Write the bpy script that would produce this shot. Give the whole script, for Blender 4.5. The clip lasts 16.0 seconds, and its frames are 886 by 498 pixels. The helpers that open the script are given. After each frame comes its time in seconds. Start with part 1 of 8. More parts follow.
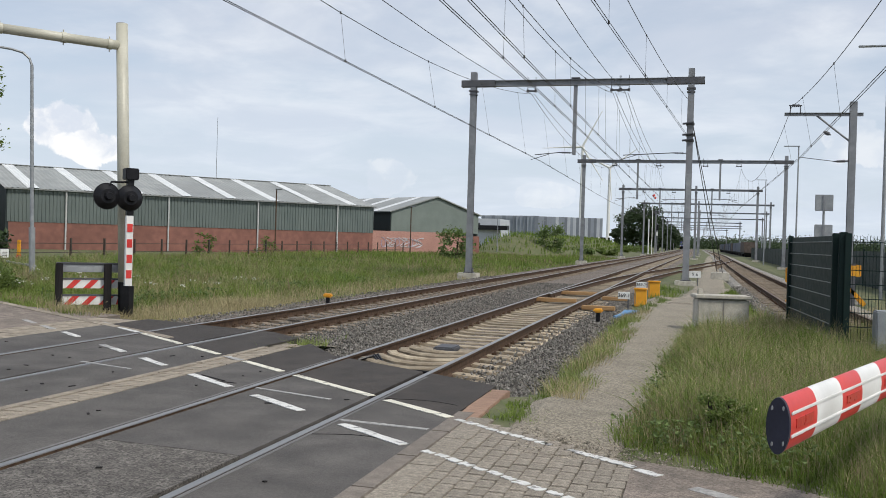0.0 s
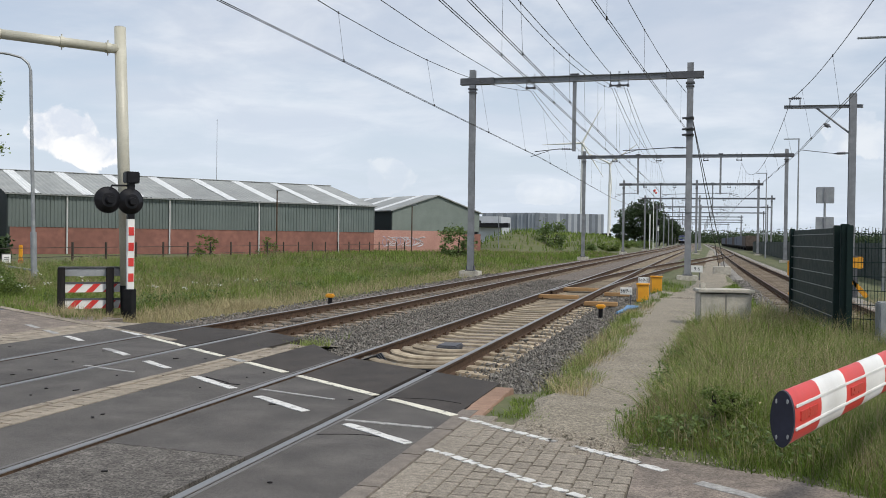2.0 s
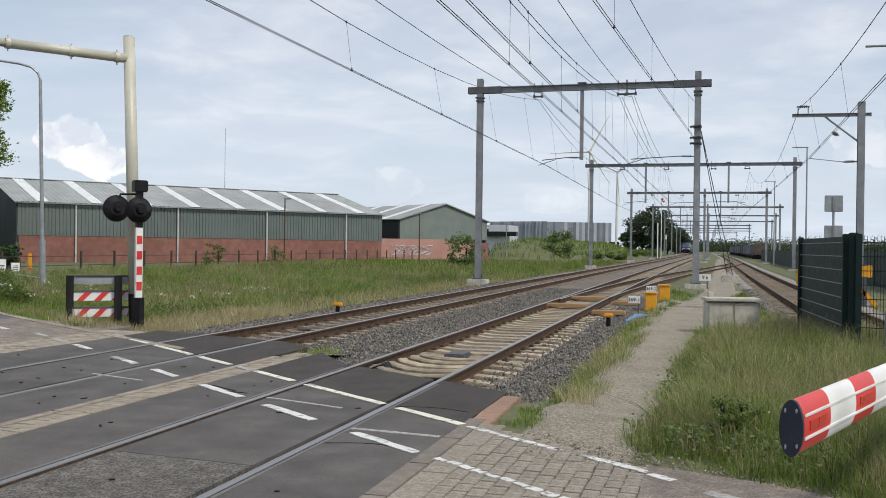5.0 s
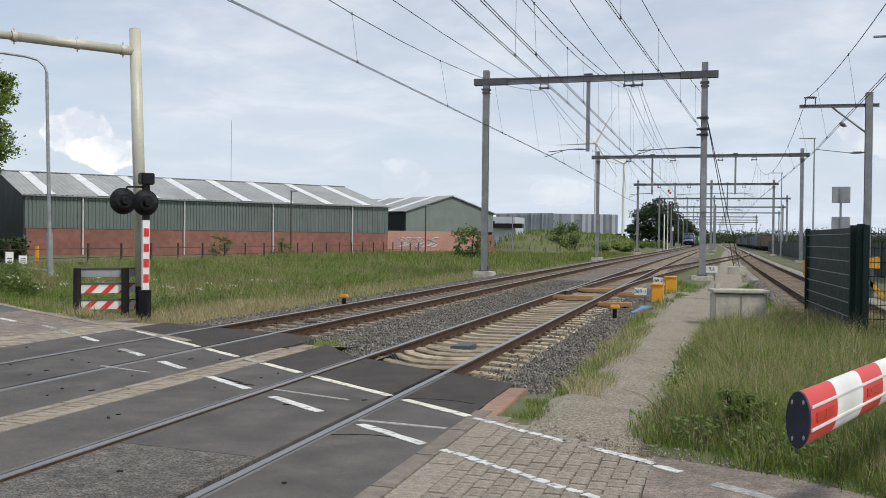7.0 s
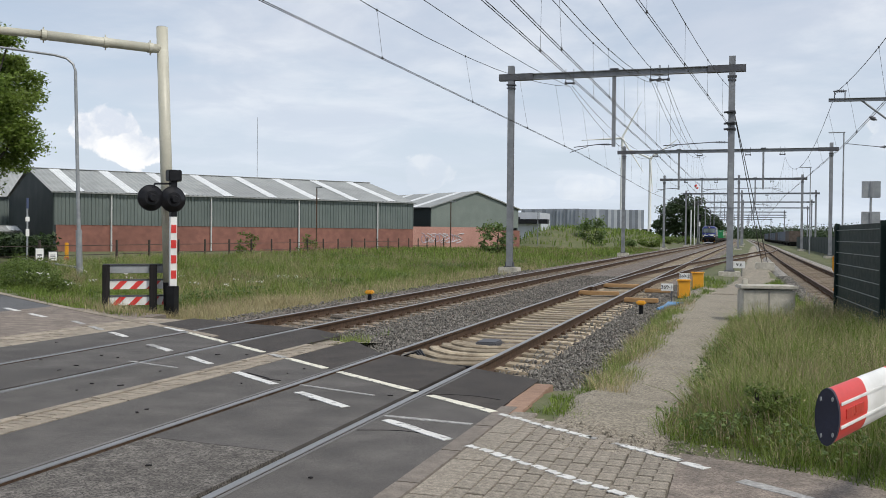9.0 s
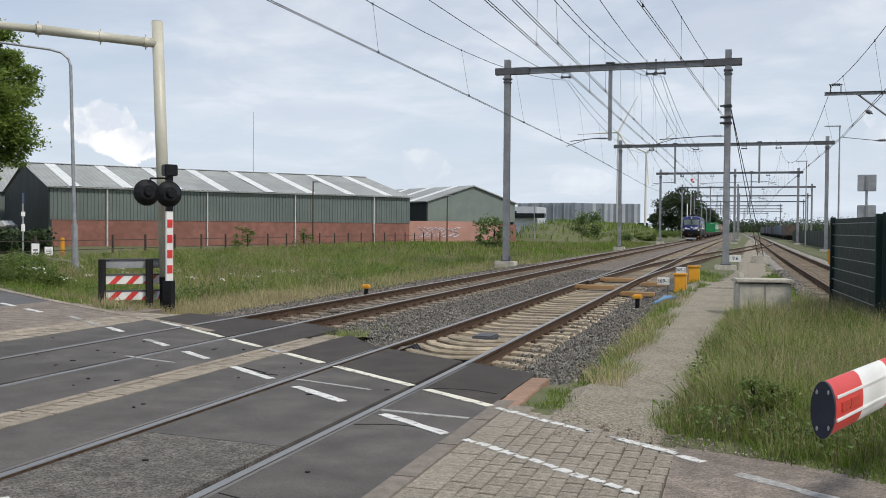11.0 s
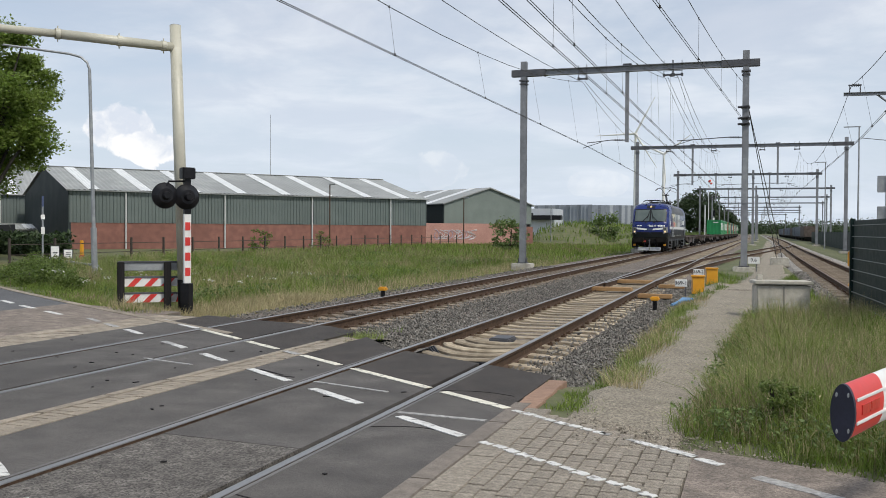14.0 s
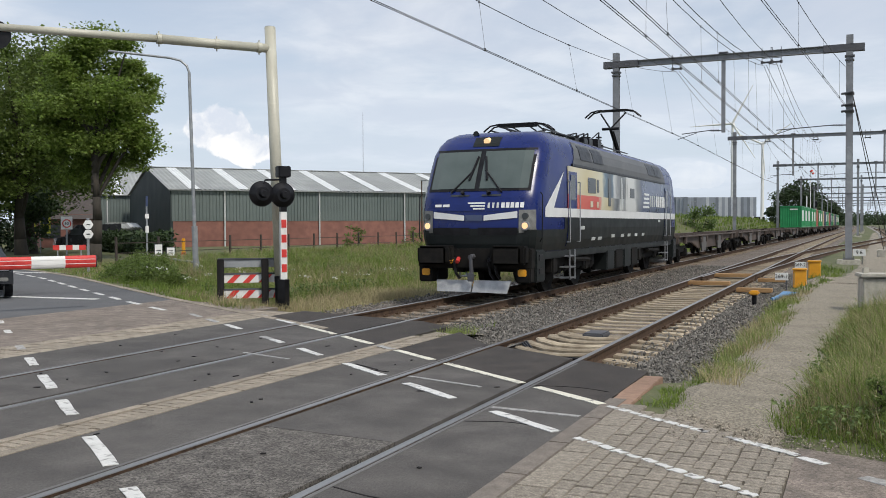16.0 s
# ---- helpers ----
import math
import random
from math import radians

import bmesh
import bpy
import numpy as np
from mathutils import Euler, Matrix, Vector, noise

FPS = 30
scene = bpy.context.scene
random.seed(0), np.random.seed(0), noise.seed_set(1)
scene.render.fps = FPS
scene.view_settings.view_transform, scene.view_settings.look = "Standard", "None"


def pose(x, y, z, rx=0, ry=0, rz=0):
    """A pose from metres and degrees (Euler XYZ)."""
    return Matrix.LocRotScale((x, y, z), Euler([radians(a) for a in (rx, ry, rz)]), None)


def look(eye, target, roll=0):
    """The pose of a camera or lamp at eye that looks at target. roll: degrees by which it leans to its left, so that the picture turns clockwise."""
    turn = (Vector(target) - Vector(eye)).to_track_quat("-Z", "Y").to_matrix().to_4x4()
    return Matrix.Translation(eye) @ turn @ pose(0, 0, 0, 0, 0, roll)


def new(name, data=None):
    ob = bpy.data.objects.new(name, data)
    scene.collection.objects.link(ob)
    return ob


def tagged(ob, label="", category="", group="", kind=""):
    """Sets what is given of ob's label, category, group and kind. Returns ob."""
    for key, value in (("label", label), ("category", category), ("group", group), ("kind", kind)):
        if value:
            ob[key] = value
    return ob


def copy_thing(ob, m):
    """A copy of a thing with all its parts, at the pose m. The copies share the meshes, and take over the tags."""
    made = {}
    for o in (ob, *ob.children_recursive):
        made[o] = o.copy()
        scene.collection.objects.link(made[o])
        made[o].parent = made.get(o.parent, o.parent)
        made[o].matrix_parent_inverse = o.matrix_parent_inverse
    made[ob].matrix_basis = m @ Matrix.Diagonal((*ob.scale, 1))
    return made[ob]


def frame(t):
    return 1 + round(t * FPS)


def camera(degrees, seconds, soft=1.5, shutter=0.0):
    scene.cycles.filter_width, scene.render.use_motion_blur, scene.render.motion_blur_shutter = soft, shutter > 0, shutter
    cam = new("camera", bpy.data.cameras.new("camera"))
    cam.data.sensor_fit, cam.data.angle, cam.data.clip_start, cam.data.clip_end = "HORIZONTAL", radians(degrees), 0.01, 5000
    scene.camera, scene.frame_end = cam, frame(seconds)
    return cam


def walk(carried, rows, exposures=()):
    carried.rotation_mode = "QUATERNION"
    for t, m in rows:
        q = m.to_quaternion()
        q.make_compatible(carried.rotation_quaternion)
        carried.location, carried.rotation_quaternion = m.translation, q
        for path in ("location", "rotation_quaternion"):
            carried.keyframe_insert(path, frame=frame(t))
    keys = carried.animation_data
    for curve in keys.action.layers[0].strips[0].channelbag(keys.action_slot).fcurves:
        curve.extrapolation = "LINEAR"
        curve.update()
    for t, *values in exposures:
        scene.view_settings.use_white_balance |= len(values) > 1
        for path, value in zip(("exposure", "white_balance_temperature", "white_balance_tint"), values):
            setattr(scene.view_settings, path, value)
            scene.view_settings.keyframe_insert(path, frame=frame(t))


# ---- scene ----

# ---------------------------------------------------------------- camera
# World: rail heads at z = 0, tracks run along +y at the level crossing, x to the right.
cam = camera(50.25, 16.0, soft=0.9)
PATH = [
    (0.0, pose(0, 0, 1.680, 89.419, -1.640, 15.018)),
    (0.5, pose(0, 0, 1.680, 89.809, -1.580, 15.043)),
    (1.0, pose(0, 0, 1.680, 89.649, -1.177, 15.257)),
    (1.5, pose(0, 0, 1.680, 89.388, -0.832, 15.122)),
    (2.0, pose(0, 0, 1.680, 89.320, -0.731, 15.097)),
    (2.5, pose(0, 0, 1.680, 89.410, -0.711, 15.155)),
    (3.0, pose(0, 0, 1.680, 89.460, -0.767, 15.269)),
    (3.5, pose(0, 0, 1.680, 89.711, -0.769, 15.415)),
    (4.0, pose(0, 0, 1.680, 89.842, -0.761, 15.407)),
    (6.5, pose(0, 0, 1.680, 89.668, -0.711, 15.836)),
    (7.0, pose(0, 0, 1.680, 89.344, -0.644, 15.928)),
    (7.5, pose(0, 0, 1.680, 89.128, -0.474, 16.570)),
    (8.0, pose(0, 0, 1.680, 89.133, -0.400, 17.254)),
    (8.5, pose(0, 0, 1.680, 89.135, -0.490, 17.552)),
    (9.0, pose(0, 0, 1.680, 89.079, -0.535, 17.456)),
    (11.5, pose(0, 0, 1.680, 88.700, -0.460, 17.193)),
    (12.0, pose(0, 0, 1.680, 88.811, -0.527, 17.148)),
    (12.5, pose(0, 0, 1.680, 88.883, -0.550, 17.209)),
    (13.0, pose(0, 0, 1.680, 88.924, -0.545, 17.426)),
    (13.5, pose(0, 0, 1.680, 88.916, -0.471, 17.720)),
    (14.0, pose(0, 0, 1.680, 88.859, -0.326, 18.246)),
    (14.5, pose(0, 0, 1.680, 88.670, -0.116, 20.070)),
    (15.0, pose(0, 0, 1.680, 88.592, 0.136, 22.352)),
    (15.5, pose(0, 0, 1.680, 88.580, 0.168, 23.320)),
    (16.0, pose(0, 0, 1.680, 88.559, 0.293, 23.804)),
]
walk(cam, PATH)

# ---------------------------------------------------------------- sky and sun
SUN_EL, SUN_AZ = radians(52), radians(118)      # azimuth from +y towards +x

world = bpy.data.worlds.new("sky")
scene.world = world
world.use_nodes = True
wn, wl = world.node_tree.nodes, world.node_tree.links
wn.clear()


def wnode(kind, **kw):
    n = wn.new(kind)
    for k, v in kw.items():
        n.inputs[k].default_value = v
    return n


def wmath(op, a, b=None):
    n = wn.new("ShaderNodeMath")
    n.operation = op
    for i, v in enumerate((a, b)):
        if v is None:
            continue
        if isinstance(v, (int, float)):
            n.inputs[i].default_value = v
        else:
            wl.new(v, n.inputs[i])
    return n.outputs[0]


def wmix(fac, a, b):
    n = wn.new("ShaderNodeMix")
    n.data_type = "RGBA"
    for sock, v in ((n.inputs[0], fac), (n.inputs[6], a), (n.inputs[7], b)):
        if isinstance(v, (tuple, float, int)):
            sock.default_value = v
        else:
            wl.new(v, sock)
    return n.outputs[2]


def wramp(v, lo, hi):
    n = wn.new("ShaderNodeMapRange")
    n.interpolation_type = "SMOOTHSTEP"
    wl.new(v, n.inputs[0])
    n.inputs[1].default_value, n.inputs[2].default_value = lo, hi
    return n.outputs[0]


nishita = wn.new("ShaderNodeTexSky")
nishita.sky_type = "NISHITA"
nishita.sun_disc = False
nishita.sun_elevation, nishita.sun_rotation = SUN_EL, SUN_AZ
nishita.dust_density, nishita.air_density = 2.0, 1.0
sky_scaled = wn.new("ShaderNodeVectorMath")
sky_scaled.operation = "SCALE"
sky_scaled.inputs["Scale"].default_value = 0.10
wl.new(nishita.outputs[0], sky_scaled.inputs[0])

coord = wn.new("ShaderNodeTexCoord").outputs["Generated"]
sep = wn.new("ShaderNodeSeparateXYZ")
wl.new(coord, sep.inputs[0])
up = wmath("MAXIMUM", sep.outputs[2], 0.0)
den = wmath("ADD", up, 0.16)
flat = wn.new("ShaderNodeCombineXYZ")
wl.new(wmath("DIVIDE", sep.outputs[0], den), flat.inputs[0])
wl.new(wmath("DIVIDE", sep.outputs[1], den), flat.inputs[1])


def cloud_noise(scale, detail, distortion=0.0, vec=None):
    n = wnode("ShaderNodeTexNoise", Scale=scale, Detail=detail, Roughness=0.56, Distortion=distortion)
    wl.new(vec or flat.outputs[0], n.inputs["Vector"])
    return n.outputs[0]


layer = wramp(cloud_noise(1.1, 7, 0.3), 0.36, 0.62)
shade = wramp(cloud_noise(2.1, 6, 0.5), 0.38, 0.66)
cloud = wmix(shade, (0.60, 0.655, 0.76, 1), (0.80, 0.835, 0.895, 1))
thin_blue = wmix(0.55, sky_scaled.outputs[0], (0.66, 0.745, 0.88, 1))
sky_col = wmix(wmath("MULTIPLY", layer, 0.85), thin_blue, cloud)
# paler veil towards the horizon
veil = wramp(up, 0.26, 0.0)
sky_col = wmix(wmath("MULTIPLY", veil, 0.62), sky_col, (0.70, 0.79, 0.90, 1))


def cumulus(az, el, w, hgt, strength, seed):
    """A heap of white cloud low over the horizon in one direction."""
    d = (math.sin(az) * math.cos(el), math.cos(az) * math.cos(el), math.sin(el))
    sub = wn.new("ShaderNodeVectorMath")
    sub.operation = "SUBTRACT"
    wl.new(coord, sub.inputs[0])
    sub.inputs[1].default_value = d
    side = wn.new("ShaderNodeVectorMath")
    side.operation = "DOT_PRODUCT"
    wl.new(sub.outputs[0], side.inputs[0])
    side.inputs[1].default_value = (math.cos(az), -math.sin(az), 0)
    s2 = wn.new("ShaderNodeSeparateXYZ")
    wl.new(sub.outputs[0], s2.inputs[0])
    a = wmath("POWER", wmath("DIVIDE", wmath("ABSOLUTE", side.outputs["Value"]), w), 2.0)
    b = wmath("POWER", wmath("DIVIDE", wmath("ABSOLUTE", s2.outputs[2]), hgt), 2.0)
    r = wmath("SQRT", wmath("ADD", a, b))
    shift = wn.new("ShaderNodeVectorMath")
    shift.operation = "ADD"
    wl.new(coord, shift.inputs[0])
    shift.inputs[1].default_value = (seed, seed, seed)
    bump = cloud_noise(17.0, 9, 0.35, shift.outputs[0])
    f = wmath("SUBTRACT", wmath("ADD", r, wmath("MULTIPLY", bump, 2.4)), 1.2)
    mask = wramp(f, 1.0, 0.84)
    ahead = wn.new("ShaderNodeVectorMath")
    ahead.operation = "DOT_PRODUCT"
    wl.new(coord, ahead.inputs[0])
    ahead.inputs[1].default_value = d
    mask = wmath("MULTIPLY", mask, wmath("GREATER_THAN", ahead.outputs["Value"], 0.0))
    tone = wmix(wramp(cloud_noise(22.0, 8, 0.4, shift.outputs[0]), 0.38, 0.58), (0.70, 0.755, 0.85, 1), (1.0, 1.0, 1.0, 1))
    return wmath("MULTIPLY", mask, strength), tone


for args in ((radians(-36.9), radians(5.6), 0.032, 0.027, 1.0, 3.0), (radians(-35.6), radians(4.5), 0.034, 0.018, 0.9, 9.0),
             (radians(-9.0), radians(2.9), 0.03, 0.012, 0.22, 5.0), (radians(8.2), radians(6.0), 0.035, 0.024, 0.4, 7.0),
             (radians(-18.5), radians(3.6), 0.026, 0.018, 0.3, 2.0)):
    m, tone = cumulus(*args)
    sky_col = wmix(m, sky_col, tone)

bg = wnode("ShaderNodeBackground", Strength=1.04)
wl.new(sky_col, bg.inputs["Color"])
wl.new(bg.outputs[0], wn.new("ShaderNodeOutputWorld").inputs["Surface"])

sun = new("sun", bpy.data.lights.new("sun", "SUN"))
sun.data.energy, sun.data.angle, sun.data.color = 2.75, radians(7), (1.0, 0.945, 0.845)
sun_dir = Vector((math.sin(SUN_AZ) * math.cos(SUN_EL), math.cos(SUN_AZ) * math.cos(SUN_EL), math.sin(SUN_EL)))
sun.matrix_world = look(sun_dir * 200, (0, 0, 0))
scene.view_settings.exposure = 0.0


# ---------------------------------------------------------------- materials
def mat(name, a, b, rough=0.7, scale=8.0, metal=0.0, bump=0.2, fine=60.0, stain=0.25, stain_scale=0.9, spread=(0.35, 0.65), random_tint=0.0, translucent=0.0,
        stretch=(1, 1, 1), coat=0.0, world_space=False, fine_mix=0.35, chips=None, gloss=0.5):
    """A surface whose colour drifts between a and b, with fine grain, larger stains and relief."""
    m = bpy.data.materials.new(name)
    m.use_nodes = True
    nodes, links = m.node_tree.nodes, m.node_tree.links
    bsdf = nodes["Principled BSDF"]
    if world_space:
        vec = nodes.new("ShaderNodeNewGeometry").outputs["Position"]
    else:
        vec = nodes.new("ShaderNodeTexCoord").outputs["Object"]
    mp = nodes.new("ShaderNodeMapping")
    mp.inputs["Scale"].default_value = stretch
    links.new(vec, mp.inputs[0])

    def nz(s, detail):
        n = nodes.new("ShaderNodeTexNoise")
        n.inputs["Scale"].default_value, n.inputs["Detail"].default_value = s, detail
        links.new(mp.outputs[0], n.inputs["Vector"])
        return n.outputs[0]

    def rng(v, lo, hi, to0=0.0, to1=1.0):
        n = nodes.new("ShaderNodeMapRange")
        links.new(v, n.inputs[0])
        for i, x in enumerate((lo, hi, to0, to1)):
            n.inputs[i + 1].default_value = x
        return n.outputs[0]

    def mix(f, x, y, mode="MIX"):
        n = nodes.new("ShaderNodeMix")
        n.data_type, n.blend_type = "RGBA", mode
        for sock, v in ((n.inputs[0], f), (n.inputs[6], x), (n.inputs[7], y)):
            if isinstance(v, (tuple, int, float)):
                sock.default_value = v
            else:
                links.new(v, sock)
        return n.outputs[2]

    mid, grain, big = nz(scale, 6), nz(fine, 3), nz(stain_scale, 4)
    col = mix(rng(mid, *spread), (*a, 1), (*b, 1))
    col = mix(rng(grain, 0.3, 0.7, 0, fine_mix), col, (*[min(1, c * 0.45) for c in a], 1))
    col = mix(rng(big, 0.45, 0.7, 0, stain), col, (*[c * 0.55 for c in a], 1))
    if chips:                                 # aggregate: each grain has its own tone
        vor = nodes.new("ShaderNodeTexVoronoi")
        vor.inputs["Scale"].default_value = chips[0]
        links.new(mp.outputs[0], vor.inputs["Vector"])
        grey = nodes.new("ShaderNodeSeparateColor")
        links.new(vor.outputs["Color"], grey.inputs[0])
        tone = nodes.new("ShaderNodeHueSaturation")
        links.new(rng(grey.outputs[0], 0, 1, 1 - chips[1] * 0.75, 1 + chips[1]), tone.inputs["Value"])
        links.new(col, tone.inputs["Color"])
        col = tone.outputs[0]
    if random_tint:
        info = nodes.new("ShaderNodeObjectInfo").outputs["Random"]
        geo = nodes.new("ShaderNodeNewGeometry").outputs["Random Per Island"]
        add = nodes.new("ShaderNodeMath")
        add.operation = "FRACT"
        s = nodes.new("ShaderNodeMath")
        links.new(info, s.inputs[0])
        links.new(geo, s.inputs[1])
        links.new(s.outputs[0], add.inputs[0])
        v = rng(add.outputs[0], 0, 1, 1 - random_tint, 1 + random_tint)
        hsv = nodes.new("ShaderNodeHueSaturation")
        links.new(v, hsv.inputs["Value"])
        links.new(col, hsv.inputs["Color"])
        col = hsv.outputs[0]
    links.new(col, bsdf.inputs["Base Color"])
    links.new(rng(mid, 0.2, 0.8, max(0.02, rough - 0.1), min(1, rough + 0.1)), bsdf.inputs["Roughness"])
    bsdf.inputs["Metallic"].default_value = metal
    bsdf.inputs["Specular IOR Level"].default_value = gloss
    bsdf.inputs["Coat Weight"].default_value = coat
    if bump:
        bp = nodes.new("ShaderNodeBump")
        bp.inputs["Strength"].default_value, bp.inputs["Distance"].default_value = bump, 0.01
        links.new(grain, bp.inputs["Height"])
        links.new(bp.outputs[0], bsdf.inputs["Normal"])
    if translucent:
        tr = nodes.new("ShaderNodeBsdfTranslucent")
        links.new(col, tr.inputs["Color"])
        ms = nodes.new("ShaderNodeMixShader")
        ms.inputs[0].default_value = translucent
        links.new(bsdf.outputs[0], ms.inputs[1])
        links.new(tr.outputs[0], ms.inputs[2])
        links.new(ms.outputs[0], nodes["Material Output"].inputs["Surface"])
    return m


def glow(name, colour, strength):
    m = bpy.data.materials.new(name)
    m.use_nodes = True
    b = m.node_tree.nodes["Principled BSDF"]
    b.inputs["Base Color"].default_value = (*colour, 1)
    b.inputs["Emission Color"].default_value = (*colour, 1)
    b.inputs["Emission Strength"].default_value = strength
    return m


ASPHALT = mat("asphalt", (0.084, 0.077, 0.072), (0.150, 0.139, 0.130), 0.86, 2.6, bump=0.7, fine=110, stain=0.6, stain_scale=0.7, spread=(0.3, 0.68), fine_mix=0.5, chips=(140, 0.22), gloss=0.35)
ASPHALT_DARK = mat("dark asphalt", (0.040, 0.034, 0.030), (0.074, 0.064, 0.057), 0.85, 3.0, bump=0.5, fine=160, stain=0.4, chips=(150, 0.2), gloss=0.35)
ASPHALT_COARSE = mat("coarse chip asphalt", (0.088, 0.080, 0.072), (0.165, 0.152, 0.138), 0.9, 6.0, bump=0.8, fine=120, stain=0.4, chips=(75, 0.75), gloss=0.3)
ROAD_FAR = mat("road asphalt", (0.095, 0.096, 0.100), (0.13, 0.13, 0.134), 0.85, 2.0, bump=0.4, fine=120, stain=0.3, stain_scale=0.3)
RED_PAVING = mat("worn reddish paving", (0.160, 0.132, 0.110), (0.285, 0.238, 0.200), 0.9, 5.0, bump=0.8, fine=90, stain=0.5, chips=(70, 0.4))
PAVER = mat("grey brown paver", (0.215, 0.187, 0.150), (0.355, 0.312, 0.256), 0.9, 22.0, bump=0.9, fine=110, stain=0.45, random_tint=0.09, chips=(120, 0.35))
PAVER_TAN = mat("tan concrete paver", (0.250, 0.212, 0.165), (0.375, 0.325, 0.258), 0.9, 9.0, bump=0.6, fine=90, stain=0.45, stain_scale=2.2, random_tint=0.14, chips=(110, 0.28))
JOINT = mat("sandy joint", (0.085, 0.072, 0.055), (0.16, 0.135, 0.10), 0.95, 14.0, bump=0.6, fine=120)
KERB = mat("concrete kerb", (0.165, 0.140, 0.118), (0.245, 0.212, 0.180), 0.88, 9.0, bump=0.4, fine=110, stain=0.35, random_tint=0.08, chips=(120, 0.2))
GRAVEL = mat("mixed gravel", (0.20, 0.175, 0.14), (0.42, 0.375, 0.31), 0.95, 9.0, bump=0.3, fine=90, stain=0.3, random_tint=0.5)
KERB_ORANGE = mat("orange brick kerb", (0.27, 0.165, 0.112), (0.36, 0.232, 0.165), 0.9, 9.0, bump=0.4, fine=110, stain=0.3, random_tint=0.08)
WHITE_PAINT = mat("worn road paint", (0.26, 0.255, 0.245), (0.70, 0.695, 0.67), 0.75, 14.0, bump=0.3, fine=120, stain=0.3, stain_scale=5, spread=(0.36, 0.44), fine_mix=0.22)
FADED_PAINT = mat("faded road paint", (0.24, 0.235, 0.225), (0.52, 0.51, 0.49), 0.8, 20.0, bump=0.3, fine=120, stain=0.4, stain_scale=5)
CREAM_PAINT = mat("cream road paint", (0.28, 0.265, 0.23), (0.72, 0.69, 0.58), 0.75, 10.0, bump=0.3, fine=120, stain=0.2, stain_scale=5, spread=(0.36, 0.43), fine_mix=0.12)
BALLAST = mat("ballast stone", (0.120, 0.112, 0.100), (0.240, 0.225, 0.202), 0.9, 5.0, bump=0.3, fine=60, stain=0.2, random_tint=0.5, world_space=True)
BALLAST_BED = mat("ballast bed", (0.17, 0.157, 0.14), (0.36, 0.338, 0.305), 0.95, 26.0, bump=1.0, fine=70, stain=0.4, stain_scale=0.25, spread=(0.4, 0.6), chips=(26, 0.5))
BALLAST_RUST = mat("rusty ballast bed", (0.095, 0.076, 0.062), (0.235, 0.195, 0.160), 0.95, 26.0, bump=1.0, fine=70, stain=0.45, stain_scale=0.2, spread=(0.4, 0.6), chips=(26, 0.5))
RAIL_RUST = mat("rusty rail web", (0.060, 0.037, 0.025), (0.125, 0.080, 0.052), 0.88, 14.0, bump=0.4, fine=80, gloss=0.25)
RUSTY_HEAD = mat("dull rusty rail head", (0.12, 0.085, 0.062), (0.20, 0.15, 0.115), 0.7, 6.0, metal=0.3, bump=0.1, fine=120)
RAIL_HEAD = mat("polished rail head", (0.31, 0.295, 0.28), (0.45, 0.435, 0.42), 0.38, 6.0, metal=0.85, bump=0.05, fine=200, stretch=(1, 0.05, 1), stain=0.15)
SLEEPER = mat("pale concrete sleeper", (0.270, 0.216, 0.150), (0.470, 0.398, 0.292), 0.9, 7.0, bump=0.5, fine=90, stain=0.6, stain_scale=2.0, random_tint=0.26)
SLEEPER_BROWN = mat("brown stained sleeper", (0.180, 0.138, 0.098), (0.315, 0.250, 0.180), 0.9, 9.0, bump=0.5, fine=90, stain=0.5, stain_scale=3, random_tint=0.2)
STEEL_GREY = mat("galvanised steel", (0.215, 0.225, 0.245), (0.300, 0.312, 0.335), 0.6, 3.0, metal=0.15, bump=0.1, fine=60, stain=0.4, stain_scale=0.8)
STEEL_DARK = mat("dark weathered steel", (0.09, 0.092, 0.105), (0.13, 0.132, 0.145), 0.65, 3.0, metal=0.3, bump=0.1, fine=60, stain=0.35)
CONCRETE = mat("weathered concrete", (0.43, 0.405, 0.345), (0.62, 0.59, 0.52), 0.9, 6.0, bump=0.4, fine=60, stain=0.5, stain_scale=2.5)
WIRE = mat("contact wire", (0.030, 0.028, 0.032), (0.05, 0.048, 0.05), 0.6, 5.0, bump=0.0)
BLACK = mat("black enamel", (0.009, 0.009, 0.011), (0.018, 0.018, 0.021), 0.35, 6.0, bump=0.05, gloss=0.22)
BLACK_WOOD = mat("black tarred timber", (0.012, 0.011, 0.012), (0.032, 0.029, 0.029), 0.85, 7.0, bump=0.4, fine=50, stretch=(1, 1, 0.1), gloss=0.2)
CREAM = mat("cream painted steel pole", (0.50, 0.485, 0.40), (0.58, 0.565, 0.475), 0.45, 2.0, bump=0.05, fine=40, stain=0.3, stain_scale=1.5)
WHITE = mat("white enamel", (0.72, 0.72, 0.70), (0.80, 0.80, 0.785), 0.4, 4.0, bump=0.03, stain=0.25, stain_scale=3, fine_mix=0.08)
RED = mat("signal red film", (0.58, 0.035, 0.03), (0.66, 0.055, 0.045), 0.4, 4.0, bump=0.03, stain=0.2, stain_scale=3, fine_mix=0.1)
YELLOW = mat("yellow painted steel", (0.70, 0.31, 0.015), (0.78, 0.38, 0.02), 0.5, 5.0, bump=0.05, stain=0.3, stain_scale=4, fine_mix=0.12)
ZINC = mat("zinc sheet", (0.30, 0.315, 0.33), (0.40, 0.415, 0.43), 0.5, 5.0, metal=0.4, bump=0.05, stain=0.3, stain_scale=3)
